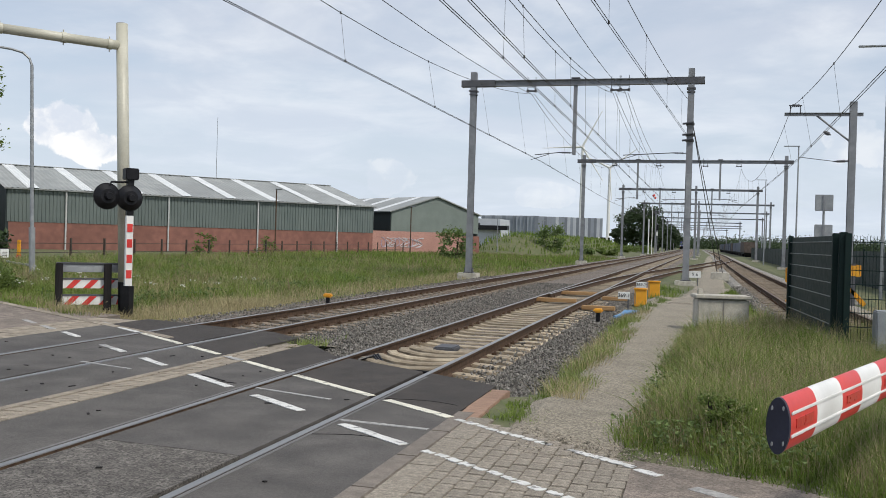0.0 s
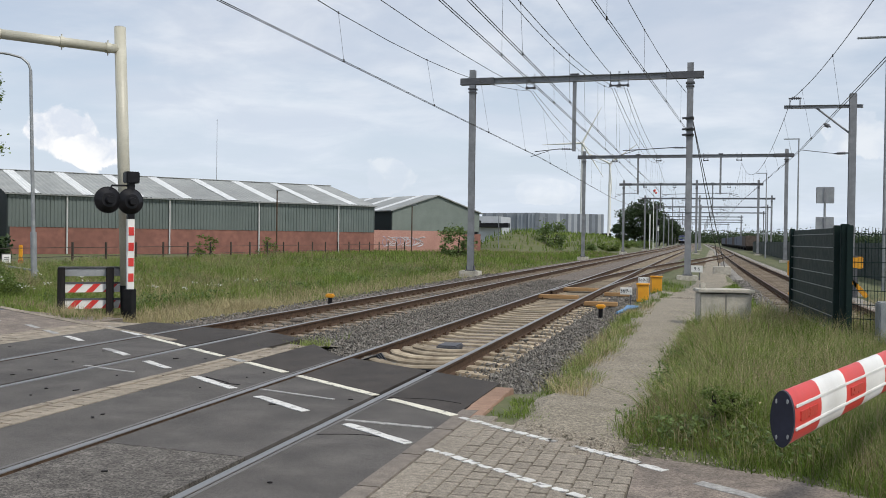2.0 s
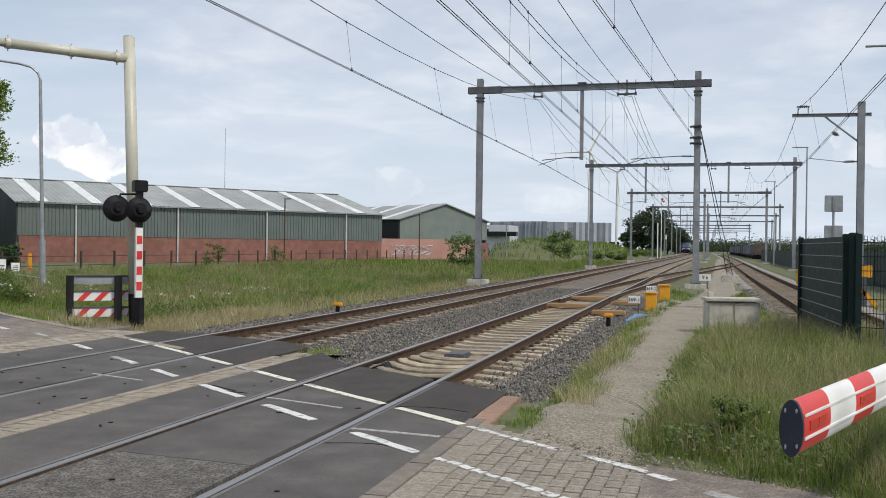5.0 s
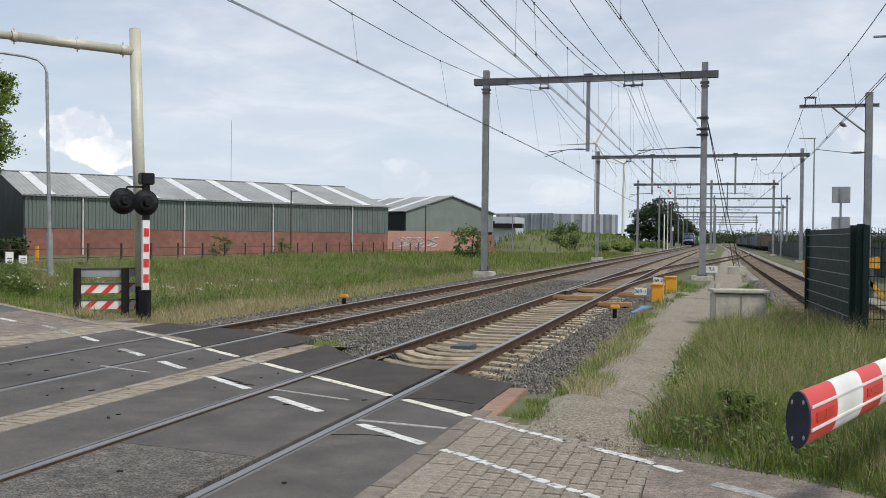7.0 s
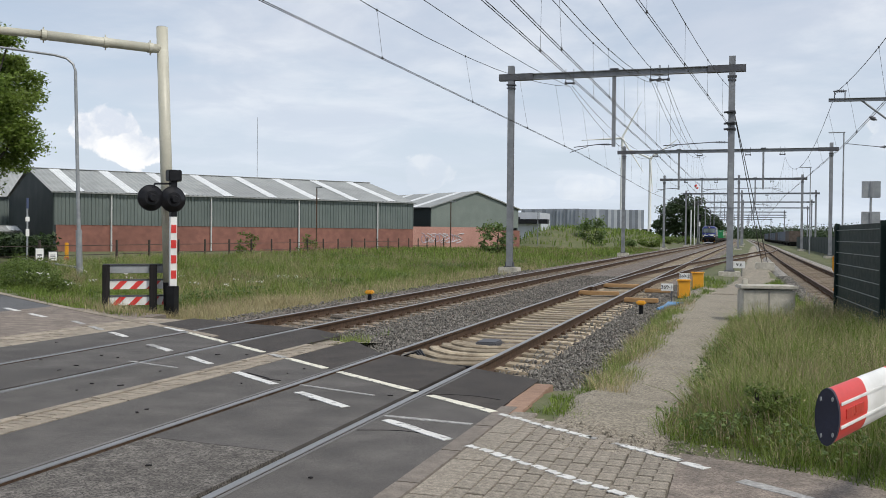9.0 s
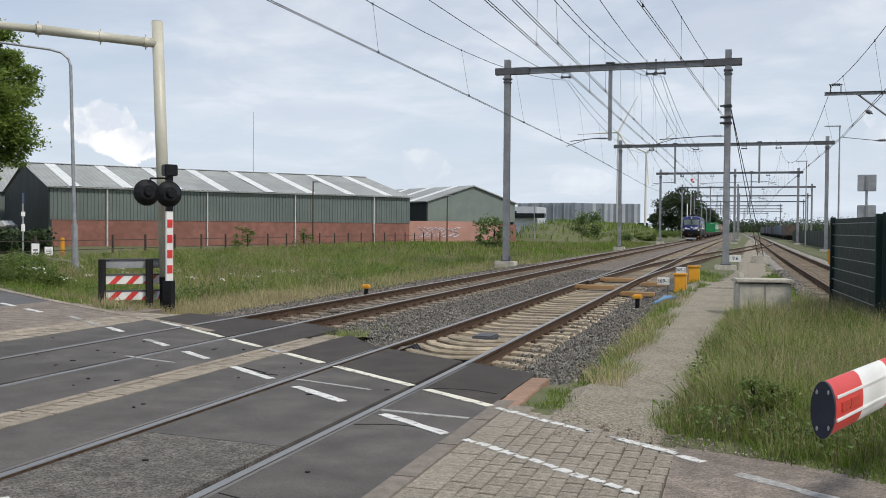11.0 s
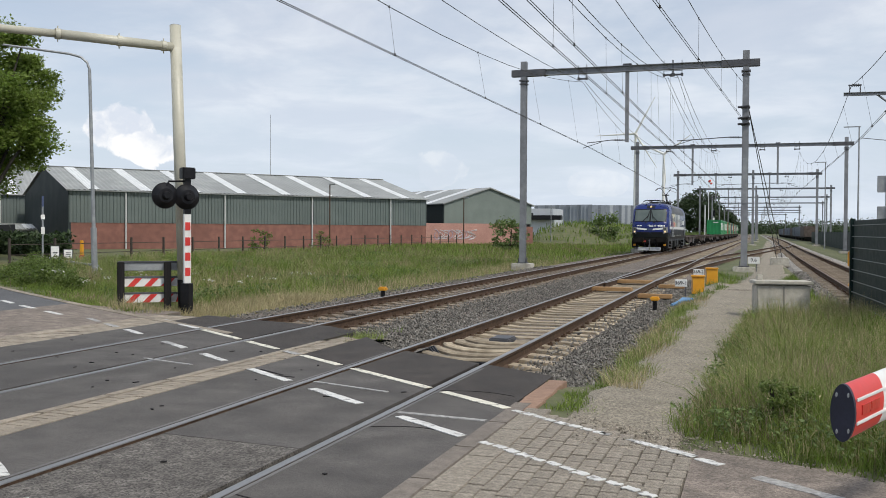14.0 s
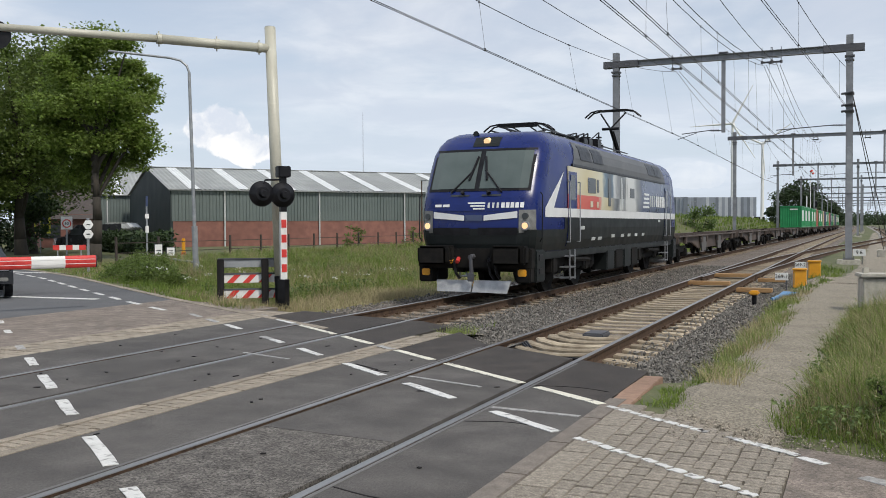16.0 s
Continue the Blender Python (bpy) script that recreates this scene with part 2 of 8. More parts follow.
TIMBER = mat("bare ochre timber", (0.34, 0.195, 0.082), (0.46, 0.290, 0.135), 0.8, 10.0, bump=0.3, fine=60, stretch=(0.15, 1, 1), stain=0.3)
SHEET_GREEN = mat("grey green steel cladding", (0.118, 0.148, 0.142), (0.150, 0.182, 0.174), 0.6, 0.6, bump=0.05, fine=30, stain=0.25, stain_scale=0.15)
SHEET_DARK = mat("dark green steel cladding", (0.024, 0.035, 0.037), (0.035, 0.047, 0.049), 0.65, 0.6, bump=0.05, fine=30, stain=0.25, stain_scale=0.15, gloss=0.3)
ROOF_GREY = mat("grey fibre cement roofing", (0.28, 0.295, 0.292), (0.355, 0.37, 0.365), 0.75, 0.8, bump=0.1, fine=20, stain=0.35, stain_scale=0.12)
ROOF_LIGHT = mat("white translucent roof sheet", (0.66, 0.68, 0.69), (0.75, 0.77, 0.77), 0.5, 1.0, bump=0.05, fine=20, stain=0.2)
BRICK_RED = mat("red brick", (0.215, 0.098, 0.078), (0.295, 0.138, 0.108), 0.9, 2.0, bump=0.4, fine=30, stain=0.4, stain_scale=0.3)
BRICK_PINK = mat("pinkish brick", (0.42, 0.22, 0.18), (0.52, 0.30, 0.25), 0.9, 6.0, bump=0.4, fine=30, stain=0.3, stain_scale=0.3)
DIRT = mat("trodden sandy path", (0.215, 0.188, 0.145), (0.335, 0.295, 0.230), 0.97, 30.0, bump=0.8, fine=120, stain=0.4, stain_scale=1.3, spread=(0.3, 0.7), fine_mix=0.4, chips=(70, 0.6))
SOIL = mat("meadow ground", (0.085, 0.105, 0.034), (0.150, 0.145, 0.075), 0.97, 1.6, bump=0.8, fine=25, stain=0.35, stain_scale=0.12)
GLASS_DARK = mat("dark tinted glass", (0.03, 0.035, 0.04), (0.045, 0.05, 0.055), 0.08, 2.0, bump=0.0, fine_mix=0.0, stain=0.1)


# ---------------------------------------------------------------- mesh helpers
def boxm(bm, c, s, m=None, bevel=0.0):
    """A box of size s round c, turned by m, its edges rounded by bevel."""
    t = (m or Matrix.Identity(4))
    geo = bmesh.ops.create_cube(bm, size=1.0, matrix=t @ Matrix.Translation(c) @ Matrix.Diagonal((*s, 1)))
    if bevel:
        es = {e for v in geo["verts"] for e in v.link_edges}
        bmesh.ops.bevel(bm, geom=list(es), offset=bevel, segments=2, affect="EDGES", clamp_overlap=True)
    return bm


def rod(bm, a, b, r, r2=None, seg=10, caps=True):
    a, b = Vector(a), Vector(b)
    d = b - a
    m = Matrix.Translation((a + b) / 2) @ d.to_track_quat("Z", "Y").to_matrix().to_4x4()
    bmesh.ops.create_cone(bm, cap_ends=caps, segments=seg, radius1=r, radius2=r if r2 is None else r2, depth=d.length, matrix=m)
    return bm


def prism(bm, pts, z0, z1):
    """A slab over the outline pts (counter-clockwise from above)."""
    lo = [bm.verts.new((x, y, z0)) for x, y in pts]
    hi = [bm.verts.new((x, y, z1)) for x, y in pts]
    bm.faces.new(hi)
    bm.faces.new(lo[::-1])
    for i in range(len(pts)):
        j = (i + 1) % len(pts)
        bm.faces.new((lo[i], lo[j], hi[j], hi[i]))
    return bm


def sweep(bm, profile, path, side=Vector((1, 0, 0)), closed=True, caps=True):
    """Profile points (sideways, up) carried along a path of 3D points."""
    rings = []
    for i, p in enumerate(path):
        a, b = Vector(path[max(0, i - 1)]), Vector(path[min(len(path) - 1, i + 1)])
        d = (b - a).normalized()
        s = d.cross(Vector((0, 0, 1)))
        s = s.normalized() if s.length > 1e-4 else side
        u = s.cross(d)
        rings.append([bm.verts.new(Vector(p) + s * x + u * z) for x, z in profile])
    n = len(profile)
    for r0, r1 in zip(rings, rings[1:]):
        for i in range(n if closed else n - 1):
            j = (i + 1) % n
            bm.faces.new((r0[i], r0[j], r1[j], r1[i]))
    if caps and closed:
        bm.faces.new(rings[0])
        bm.faces.new(rings[-1][::-1])
    return bm


def mesh_of(name, bm, material, smooth=False):
    bmesh.ops.recalc_face_normals(bm, faces=bm.faces)
    me = bpy.data.meshes.new(name)
    bm.to_mesh(me)
    bm.free()
    for m in (material if isinstance(material, (list, tuple)) else (material,)):
        me.materials.append(m)
    if smooth:
        for p in me.polygons:
            p.use_smooth = len(p.vertices) <= 4
    return me


def part(name, bm, material, parent=None, label="", smooth=False):
    ob = new(name, mesh_of(name, bm, material, smooth))
    ob.parent = parent
    if label:
        tagged(ob, label=label)
    return ob


def thing(name, label, category, m=None, group="", kind=""):
    e = new(name)
    e.empty_display_size = 0.2
    if m is not None:
        e.matrix_basis = m
    return tagged(e, label, category, group, kind)


def single(name, bm, material, label, category, group="", kind="", smooth=False, m=None):
    ob = part(name, bm, material, None, "", smooth)
    if m is not None:
        ob.matrix_basis = m
    return tagged(ob, label, category, group, kind)


def soup(name, verts, faces, material, label="", category="", kind="stuff", parent=None, smooth=False):
    me = bpy.data.meshes.new(name)
    me.from_pydata(verts, [], faces)
    me.update()
    me.materials.append(material)
    ob = new(name, me)
    ob.parent = parent
    return tagged(ob, label, category, "", kind)


def B():
    return bmesh.new()


# ---------------------------------------------------------------- plan
RNG = np.random.default_rng(7)
XF, XN, XT = -8.074, -3.950, 3.50           # centre lines: far track, near track, third track
GAUGE = 1.505                                # between the middles of the rail heads
U, V = Vector((-0.792, 0.611, 0)), Vector((0.611, 0.792, 0))   # along the road, across it
PORTALS = (46.9, 91.8, 137.5, 183.5, 229, 275, 321, 367, 413, 459)


def smooth01(t):
    t = min(1.0, max(0.0, t))
    return t * t * (3 - 2 * t)


def bend(y):
    """How far the railway has swung to the right at y."""
    return 1.55 * smooth01((y - 40) / 220)


def road_xy(s, n):
    p = U * s + V * n
    return p.x, p.y


END = ((-11.2, 16.3), (-10.05, 16.0), (-8.7, 15.5), (-7.0, 15.0), (-6.2, 14.3), (-4.9, 12.5), (-3.3, 11.5), (-2.15, 10.75))


def end_y(x):
    """Where the crossing's surface stops along the tracks."""
    return float(np.interp(x, [p[0] for p in END], [p[1] for p in END]))


def ground_z(x, y):
    n = V.x * x + V.y * y
    xb = x - bend(y)
    z = -0.36
    if xb > -2.3:
        z = -0.26 + 0.12 * smooth01((xb + 2.0) / 0.8)
    if y > 30 and xb > -1.0:
        z = -0.2
    if x < -16 and n > 8:
        z += 0.26 * smooth01((-16 - x) / 14)
    if xb < -10.6 or xb > -2.3:
        road = smooth01((8.4 - n) / 1.9) if x > -2.3 else smooth01((6.6 - n) / 1.2)
        z = z + (-0.03 - z) * road
    if -11.2 < xb < -2.3 or (1.6 < xb < 5.6 and y > 20):
        z = min(z, -0.42)
    return z


def axis(lo, hi, step, far):
    a = list(np.arange(lo, hi + 1e-6, step))
    g, d = step, []
    p = hi
    while p < far:
        g *= 1.35
        p += g
        d.append(p)
    g, e = step, []
    p = lo
    while p > -far:
        g *= 1.35
        p -= g
        e.append(p)
    return e[::-1] + a + d


gx, gy = axis(-62, 14, 0.5, 4200), axis(-14, 150, 0.6, 4200)
gv = [(x, y, ground_z(x, y) + (0.05 * noise.noise((x * 0.7, y * 0.7, 0)) if ground_z(x, y) < -0.1 else 0)) for y in gy for x in gx]
nx = len(gx)
gf = [(j * nx + i, j * nx + i + 1, (j + 1) * nx + i + 1, (j + 1) * nx + i) for j in range(len(gy) - 1) for i in range(nx - 1)]
ground = soup("ground", gv, gf, SOIL, "flat meadow ground with patchy green grass", "ground", "structure")

# ---------------------------------------------------------------- level crossing surface
FLANGE = 0.065


def strip(x0, x1, y0, off0=0.0, off1=0.0):
    """Outline of a lane between two lines along the tracks, cut off at the crossing's end."""
    xs = [x0] + [p[0] for p in END if x0 + 0.05 < p[0] < x1 - 0.05] + [x1]
    return [(x0, y0), (x1, y0)] + [(x, end_y(x)) for x in xs[::-1]]


def crossing_panel(x0, x1, y0, y1, material, z=0.0):
    bm = B()
    if y1 is None:
        prism(bm, strip(x0, x1, y0), -0.3, z)
    else:
        prism(bm, [(x0, y0), (x1, y0), (x1, y1), (x0, y1)], -0.3, z)
    return bm


crossing = thing("crossing_surface", "dark asphalt level crossing deck between the rails", "level crossing", kind="structure")
h = GAUGE / 2
hw = 0.036                                    # half a rail head
lanes = [
    (-10.08, XF - h - hw - 0.012, ASPHALT), (XF - h + hw + FLANGE, XF + h - hw - FLANGE, ASPHALT), (XF + h + hw + 0.012, -6.24, ASPHALT),
    (-5.76, XN - h - hw - 0.012, ASPHALT), (XN - h + hw + FLANGE, XN + h - hw - FLANGE, ASPHALT_COARSE), (XN + h + hw + 0.012, -2.2, ASPHALT),
]
for x0, x1, m in lanes:
    seam = lambda x: (5.52 - V.x * x) / V.y   # newer, darker panels between the edge line and the ballast
    xs = [x0] + [p[0] for p in END if x0 + 0.05 < p[0] < x1 - 0.05] + [x1]
    y_from = -14.0
    if m is ASPHALT_COARSE:                   # chip-sealed stretch, then smooth asphalt
        part("deck_panel", prism(B(), [(x0, -14.0), (x1, -14.0), (x1, 6.52), (x0, 6.63)], -0.3, -0.005), m, crossing)
        y_from, m = 6.6, ASPHALT
    near = [(x0, y_from + 0.04), (x1, y_from - 0.07)] + [(x, seam(x)) for x in xs[::-1]]
    part("deck_panel", prism(B(), near, -0.3, -0.004), m, crossing)
    dark = [(x, seam(x) + 0.008) for x in xs] + [(x, end_y(x)) for x in xs[::-1]]
    part("deck_panel", prism(B(), dark, -0.3, -0.0035), ASPHALT_DARK, crossing)
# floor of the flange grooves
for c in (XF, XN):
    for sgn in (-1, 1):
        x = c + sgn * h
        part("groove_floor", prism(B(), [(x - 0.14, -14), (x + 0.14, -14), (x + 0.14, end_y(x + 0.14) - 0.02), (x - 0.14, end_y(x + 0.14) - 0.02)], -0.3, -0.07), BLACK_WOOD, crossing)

# worn rubber seals outside the rails
RUBBER = mat("worn grey rubber", (0.115, 0.110, 0.106), (0.185, 0.178, 0.172), 0.7, 5.0, bump=0.2, fine=90, stain=0.4, stretch=(1, 0.2, 1))
for c in (XF, XN):
    for sgn in (-1, 1):
        x = c + sgn * (h + hw + 0.036)
        part("rubber_seal", prism(B(), [(x - 0.017, -14), (x + 0.017, -14), (x + 0.017, end_y(x) - 0.3), (x - 0.017, end_y(x) - 0.3)], -0.06, -0.0015), RUBBER, crossing, "grey rubber seal beside the rail")

# strip between the two tracks
median = thing("median_strip", "narrow strip of tan concrete kerbs and small pavers", "paving", kind="structure")
for x0, x1 in ((-6.24, -6.12), (-5.90, -5.76)):
    y = -6.0
    while y < 12.6:
        part("kerb", boxm(B(), ((x0 + x1) / 2, y + 0.49, -0.1), (x1 - x0 - 0.008, 0.97, 0.2), bevel=0.006), PAVER_TAN, median)
        y += 1.0
me_small = mesh_of("paver", boxm(B(), (0, 0, 0), (0.205, 0.098, 0.1), bevel=0.006), PAVER_TAN)
y = 3.2
while y < 13.5:
    ob = new("paver", me_small)
    ob.parent = median
    ob.location = (-6.01, y, -0.056 + RNG.uniform(-0.004, 0.004))
    ob.rotation_euler = (0, 0, RNG.normal(0, 0.02))
    y += 0.105
part("bedding", prism(B(), [(-6.25, -6), (-5.75, -6), (-5.75, 13.3), (-6.25, 13.9)], -0.3, -0.03), JOINT, median)

# far side: row of tan slabs, worn red paving, asphalt road
far_pave = thing("far_approach", "worn tan slab row and reddish paving before the asphalt road", "paving", kind="structure")
part("bedding", prism(B(), [(-11.1, -9), (-10.08, -9), (-10.08, 15.9), (-11.1, 16.2)], -0.3, -0.035), JOINT, far_pave)
slab_me = mesh_of("slab", boxm(B(), (0, 0, 0), (0.325, 0.292, 0.12), bevel=0.008), PAVER_TAN)
y = 3.0
while y < 15.9:
    for x in (-10.92, -10.59, -10.26):
        ob = new("slab", slab_me)
        ob.parent = far_pave
        ob.location = (x, y, -0.07 + RNG.uniform(-0.004, 0.004))
        ob.rotation_euler = (RNG.normal(0, 0.006), RNG.normal(0, 0.006), RNG.normal(0, 0.006))
    y += 0.30
part("paving_field", prism(B(), [(-14.6, -9), (-11.1, -9), (-11.1, 16.6), (-12.3, 16.9), (-13.6, 17.25), (-14.6, 17.5)], -0.3, -0.016), RED_PAVING, far_pave)


def road_edge(s):
    """Sideways place of the verge beyond the crossing, s metres along the road."""
    return float(np.interp(s, [10, 18, 22, 27, 34, 40, 60], [6.1, 5.35, 5.0, 4.7, 4.35, 3.6, -3.0]))


bm = B()
ss = list(np.linspace(16, 75, 36))
right_edge = [road_xy(s, road_edge(s)) for s in ss]
left_edge = [road_xy(s, min(road_edge(s) - 9.5, -4.2)) for s in ss]
outline = [p for p in right_edge if p[0] < -14.6] + [p for p in left_edge[::-1]] + [(-14.6, -9), (-14.6, 17.5)]
prism(bm, outline, -0.3, -0.02)
single("road_far", bm, ROAD_FAR, "grey asphalt road leading away from the crossing", "road", kind="structure")
verge_kerb = thing("road_edge_kerb", "low pale concrete edging along the road verge", "kerb", kind="structure")
for s0 in np.arange(14.5, 42, 1.0):
    a, b = Vector((*road_xy(s0, road_edge(s0)), 0)), Vector((*road_xy(s0 + 0.98, road_edge(s0 + 0.98)), 0))
    part("kerb", sweep(B(), [(-0.06, -0.25), (0.06, -0.25), (0.06, 0.0), (0.045, 0.015), (-0.06, -0.005)], [a, b]), PAVER_TAN, verge_kerb)

# near side: kerb slabs, brick strip, asphalt where the film is taken
near_pave = thing("near_approach", "grey brown brick strip with smooth kerb slabs beside the deck", "paving", kind="structure")
y = -8.0
while y < 8.4:
    part("kerb", boxm(B(), (-2.125, y + 0.5, -0.1), (0.17, 0.985, 0.2), bevel=0.006), KERB, near_pave)
    part("kerb", boxm(B(), (-1.915, y + 0.25, -0.101), (0.235, 0.99, 0.2), bevel=0.006), PAVER, near_pave)
    y += 1.0
for i in range(3):
    part("kerb", boxm(B(), (-2.07 - 0.02 * i, 8.93 + 0.66 * i, -0.104 - 0.006 * i), (0.23, 0.64, 0.2), bevel=0.008), KERB_ORANGE, near_pave)
NEAR_EDGE = 5.62
part("bedding", prism(B(), [(-1.79, -8), (-0.43, -8), (-0.43, (NEAR_EDGE + 0.611 * 0.43) / 0.792), (-1.79, (NEAR_EDGE + 0.611 * 1.79) / 0.792)], -0.3, -0.013), JOINT, near_pave)
brick_me = mesh_of("brick", boxm(B(), (0, 0, 0), (0.119, 0.204, 0.08), bevel=0.004), PAVER)
COLUMN = 0.1245                               # bricks lie lengthwise, column by column
for col in range(11):
    x = -1.735 + COLUMN * col
    wide = 0.006 if col > 6 else 0.0          # joints have opened towards the road
    y = 4.2 + (0.105 if col % 2 else 0.0)
    while y < 8.9:
        if V.x * x + V.y * y < NEAR_EDGE - 0.02:
            ob = new("brick", brick_me)
            ob.parent = near_pave
            ob.location = (x + 0.018 * math.sin(y * 1.9) * (col / 10) + RNG.normal(0, 0.002 + wide * 0.3), y, -0.0435 + RNG.uniform(-0.003, 0.003))
            ob.rotation_euler = (RNG.normal(0, 0.008), RNG.normal(0, 0.008), 0.03 * math.cos(y * 1.9) * (col / 10) + RNG.normal(0, 0.02))
        y += 0.21
asph = [(-0.425, -12), (14, -12), (14, (NEAR_EDGE + 0.5 - 0.611 * 14) / 0.792), (0.6, (NEAR_EDGE + 0.42 - 0.611 * 0.6) / 0.792), (-0.425, (NEAR_EDGE + 0.1 + 0.611 * 0.425) / 0.792)]
single("road_near", prism(B(), asph, -0.3, -0.008), RED_PAVING, "worn grey brown road surface beside the bricks", "road", kind="structure")


# ---------------------------------------------------------------- road markings
def dash(s0, s1, n, w, material, z=0.003, parent=None, wobble=0.0):
    pts = []
    k = 5
    for i in range(k + 1):
        s = s0 + (s1 - s0) * i / k
        pts.append(road_xy(s, n - w / 2 + RNG.uniform(-wobble, wobble)))
    for i in range(k, -1, -1):
        s = s0 + (s1 - s0) * i / k
        pts.append(road_xy(s, n + w / 2 + RNG.uniform(-wobble, wobble)))
    if (s1 > s0):
        pts = pts[::-1]
    xm = sum(p[0] for p in pts) / len(pts)    # lie flat on whatever paving is below
    z = -0.012 if xm < -11.1 else -0.006 if xm < -10.08 else z if xm < -0.42 else -0.004
    return part("line", prism(B(), pts, z - 0.006, z), material, parent)


def s_of(x, n):
    return (x - V.x * n) / U.x


marks = thing("road_markings", "worn white and cream lines on the crossing", "road marking", kind="structure")
# solid edge line, broken at the rails
for xa, xb, m in ((-10.4, -9.75, FADED_PAINT), (-9.6, -8.93, WHITE_PAINT), (-8.7, -7.45, CREAM_PAINT), (-7.2, -6.35, CREAM_PAINT), (-6.15, -5.8, FADED_PAINT),
                  (-5.72, -4.88, CREAM_PAINT), (-4.6, -3.28, CREAM_PAINT), (-3.05, -2.2, CREAM_PAINT)):
    dash(s_of(xa, 5.5), s_of(xb, 5.5), 5.5, 0.105, m, 0.004, marks, 0.008)
for x in np.arange(-2.13, -1.25, COLUMN):      # painted brick by brick
    dash(s_of(x, 5.48), s_of(x + 0.100, 5.48), 5.48 + RNG.uniform(-0.012, 0.012), RNG.uniform(0.06, 0.085), WHITE_PAINT, 0.003, marks, 0.012)
for x in (-1.2, -0.95):
    dash(s_of(x, 5.5), s_of(x + 0.09, 5.5), 5.5, 0.06, FADED_PAINT, 0.003, marks, 0.015)
for xa, xb in ((-0.87, -0.75), (-0.74, -0.61), (-0.60, -0.49), (-0.48, -0.40), (-0.385, -0.2)):
    dash(s_of(xa, 5.5), s_of(xb, 5.5), 5.5 + RNG.uniform(-0.012, 0.012), 0.08, WHITE_PAINT, 0.004, marks, 0.012)
dash(s_of(0.03, 5.42), s_of(0.62, 5.42), 5.42, 0.11, FADED_PAINT, 0.004, marks, 0.012)
# broken cycle lane line
for xa, xb, m in ((-11.9, -11.3, FADED_PAINT), (-10.9, -10.35, FADED_PAINT), (-9.9, -9.28, WHITE_PAINT), (-8.35, -7.95, FADED_PAINT), (-7.95, -7.6, WHITE_PAINT), (-7.03, -6.4, WHITE_PAINT),
                  (-5.74, -4.88, WHITE_PAINT), (-4.41, -3.61, WHITE_PAINT), (-3.02, -2.25, WHITE_PAINT)):
    dash(s_of(xa, 4.44), s_of(xb, 4.44), 4.44, 0.105, m, 0.004, marks, 0.01)
for x in np.arange(-2.04, -0.62, COLUMN):
    dash(s_of(x, 4.46), s_of(x + 0.098, 4.46), 4.46 + RNG.uniform(-0.012, 0.012), RNG.uniform(0.06, 0.085), WHITE_PAINT, 0.003, marks, 0.012)
# lines in the other half of the road
for xa, xb, m in ((-14.3, -13.9, WHITE_PAINT), (-12.9, -12.5, WHITE_PAINT), (-11.0, -10.6, FADED_PAINT), (-9.8, -9.2, WHITE_PAINT), (-8.5, -7.7, WHITE_PAINT), (-7.1, -6.45, WHITE_PAINT),
                  (-5.65, -4.82, WHITE_PAINT), (-4.3, -3.6, WHITE_PAINT)):
    dash(s_of(xa, 1.10), s_of(xb, 1.10), 1.10, 0.11, m, 0.004, marks, 0.006)
# faded lengthwise streaks
for (xa, ya), (xb, yb), w in (((-3.1, 8.12), (-2.24, 8.02), 0.07), ((-4.6, 9.45), (-3.6, 9.1), 0.05), ((-7.5, 10.4), (-6.6, 10.1), 0.05)):
    a, b = Vector((xa, ya, 0)), Vector((xb, yb, 0))
    part("line", sweep(B(), [(-w / 2, -0.004), (w / 2, -0.004), (w / 2, 0.003), (-w / 2, 0.003)], [a, b]), FADED_PAINT, marks)
# far road: broken line along the bend, stop line, curved line at the junction
s = 19.5
while s < 40:
    n = road_edge(s) - 1.05
    n2 = road_edge(s + 0.95) - 1.05
    a, b = Vector((*road_xy(s, n), -0.016)), Vector((*road_xy(s + 0.95, n2), -0.016))
    part("line", sweep(B(), [(-0.06, -0.004), (0.06, -0.004), (0.06, 0.004), (-0.06, 0.004)], [a, b]), WHITE_PAINT, marks)
    s += 1.75
for (xa, ya), (xb, yb), w in (((-19.5, 16.9), (-16.4, 17.6 - 0.6), 0.25),):
    part("line", sweep(B(), [(-w / 2, -0.004), (w / 2, -0.004), (w / 2, 0.004), (-w / 2, 0.004)], [Vector((xa, ya, -0.016)), Vector((xb, yb, -0.016))]), WHITE_PAINT, marks)
curve = [Vector((-26.6 + 2.2 * math.cos(a) * 1.2 - 1.5, 27.6 + 1.5 * math.sin(a), -0.014)) for a in np.linspace(-2.6, -0.2, 9)]
part("line", sweep(B(), [(-0.12, -0.004), (0.12, -0.004), (0.12, 0.004), (-0.12, 0.004)], curve), WHITE_PAINT, marks)

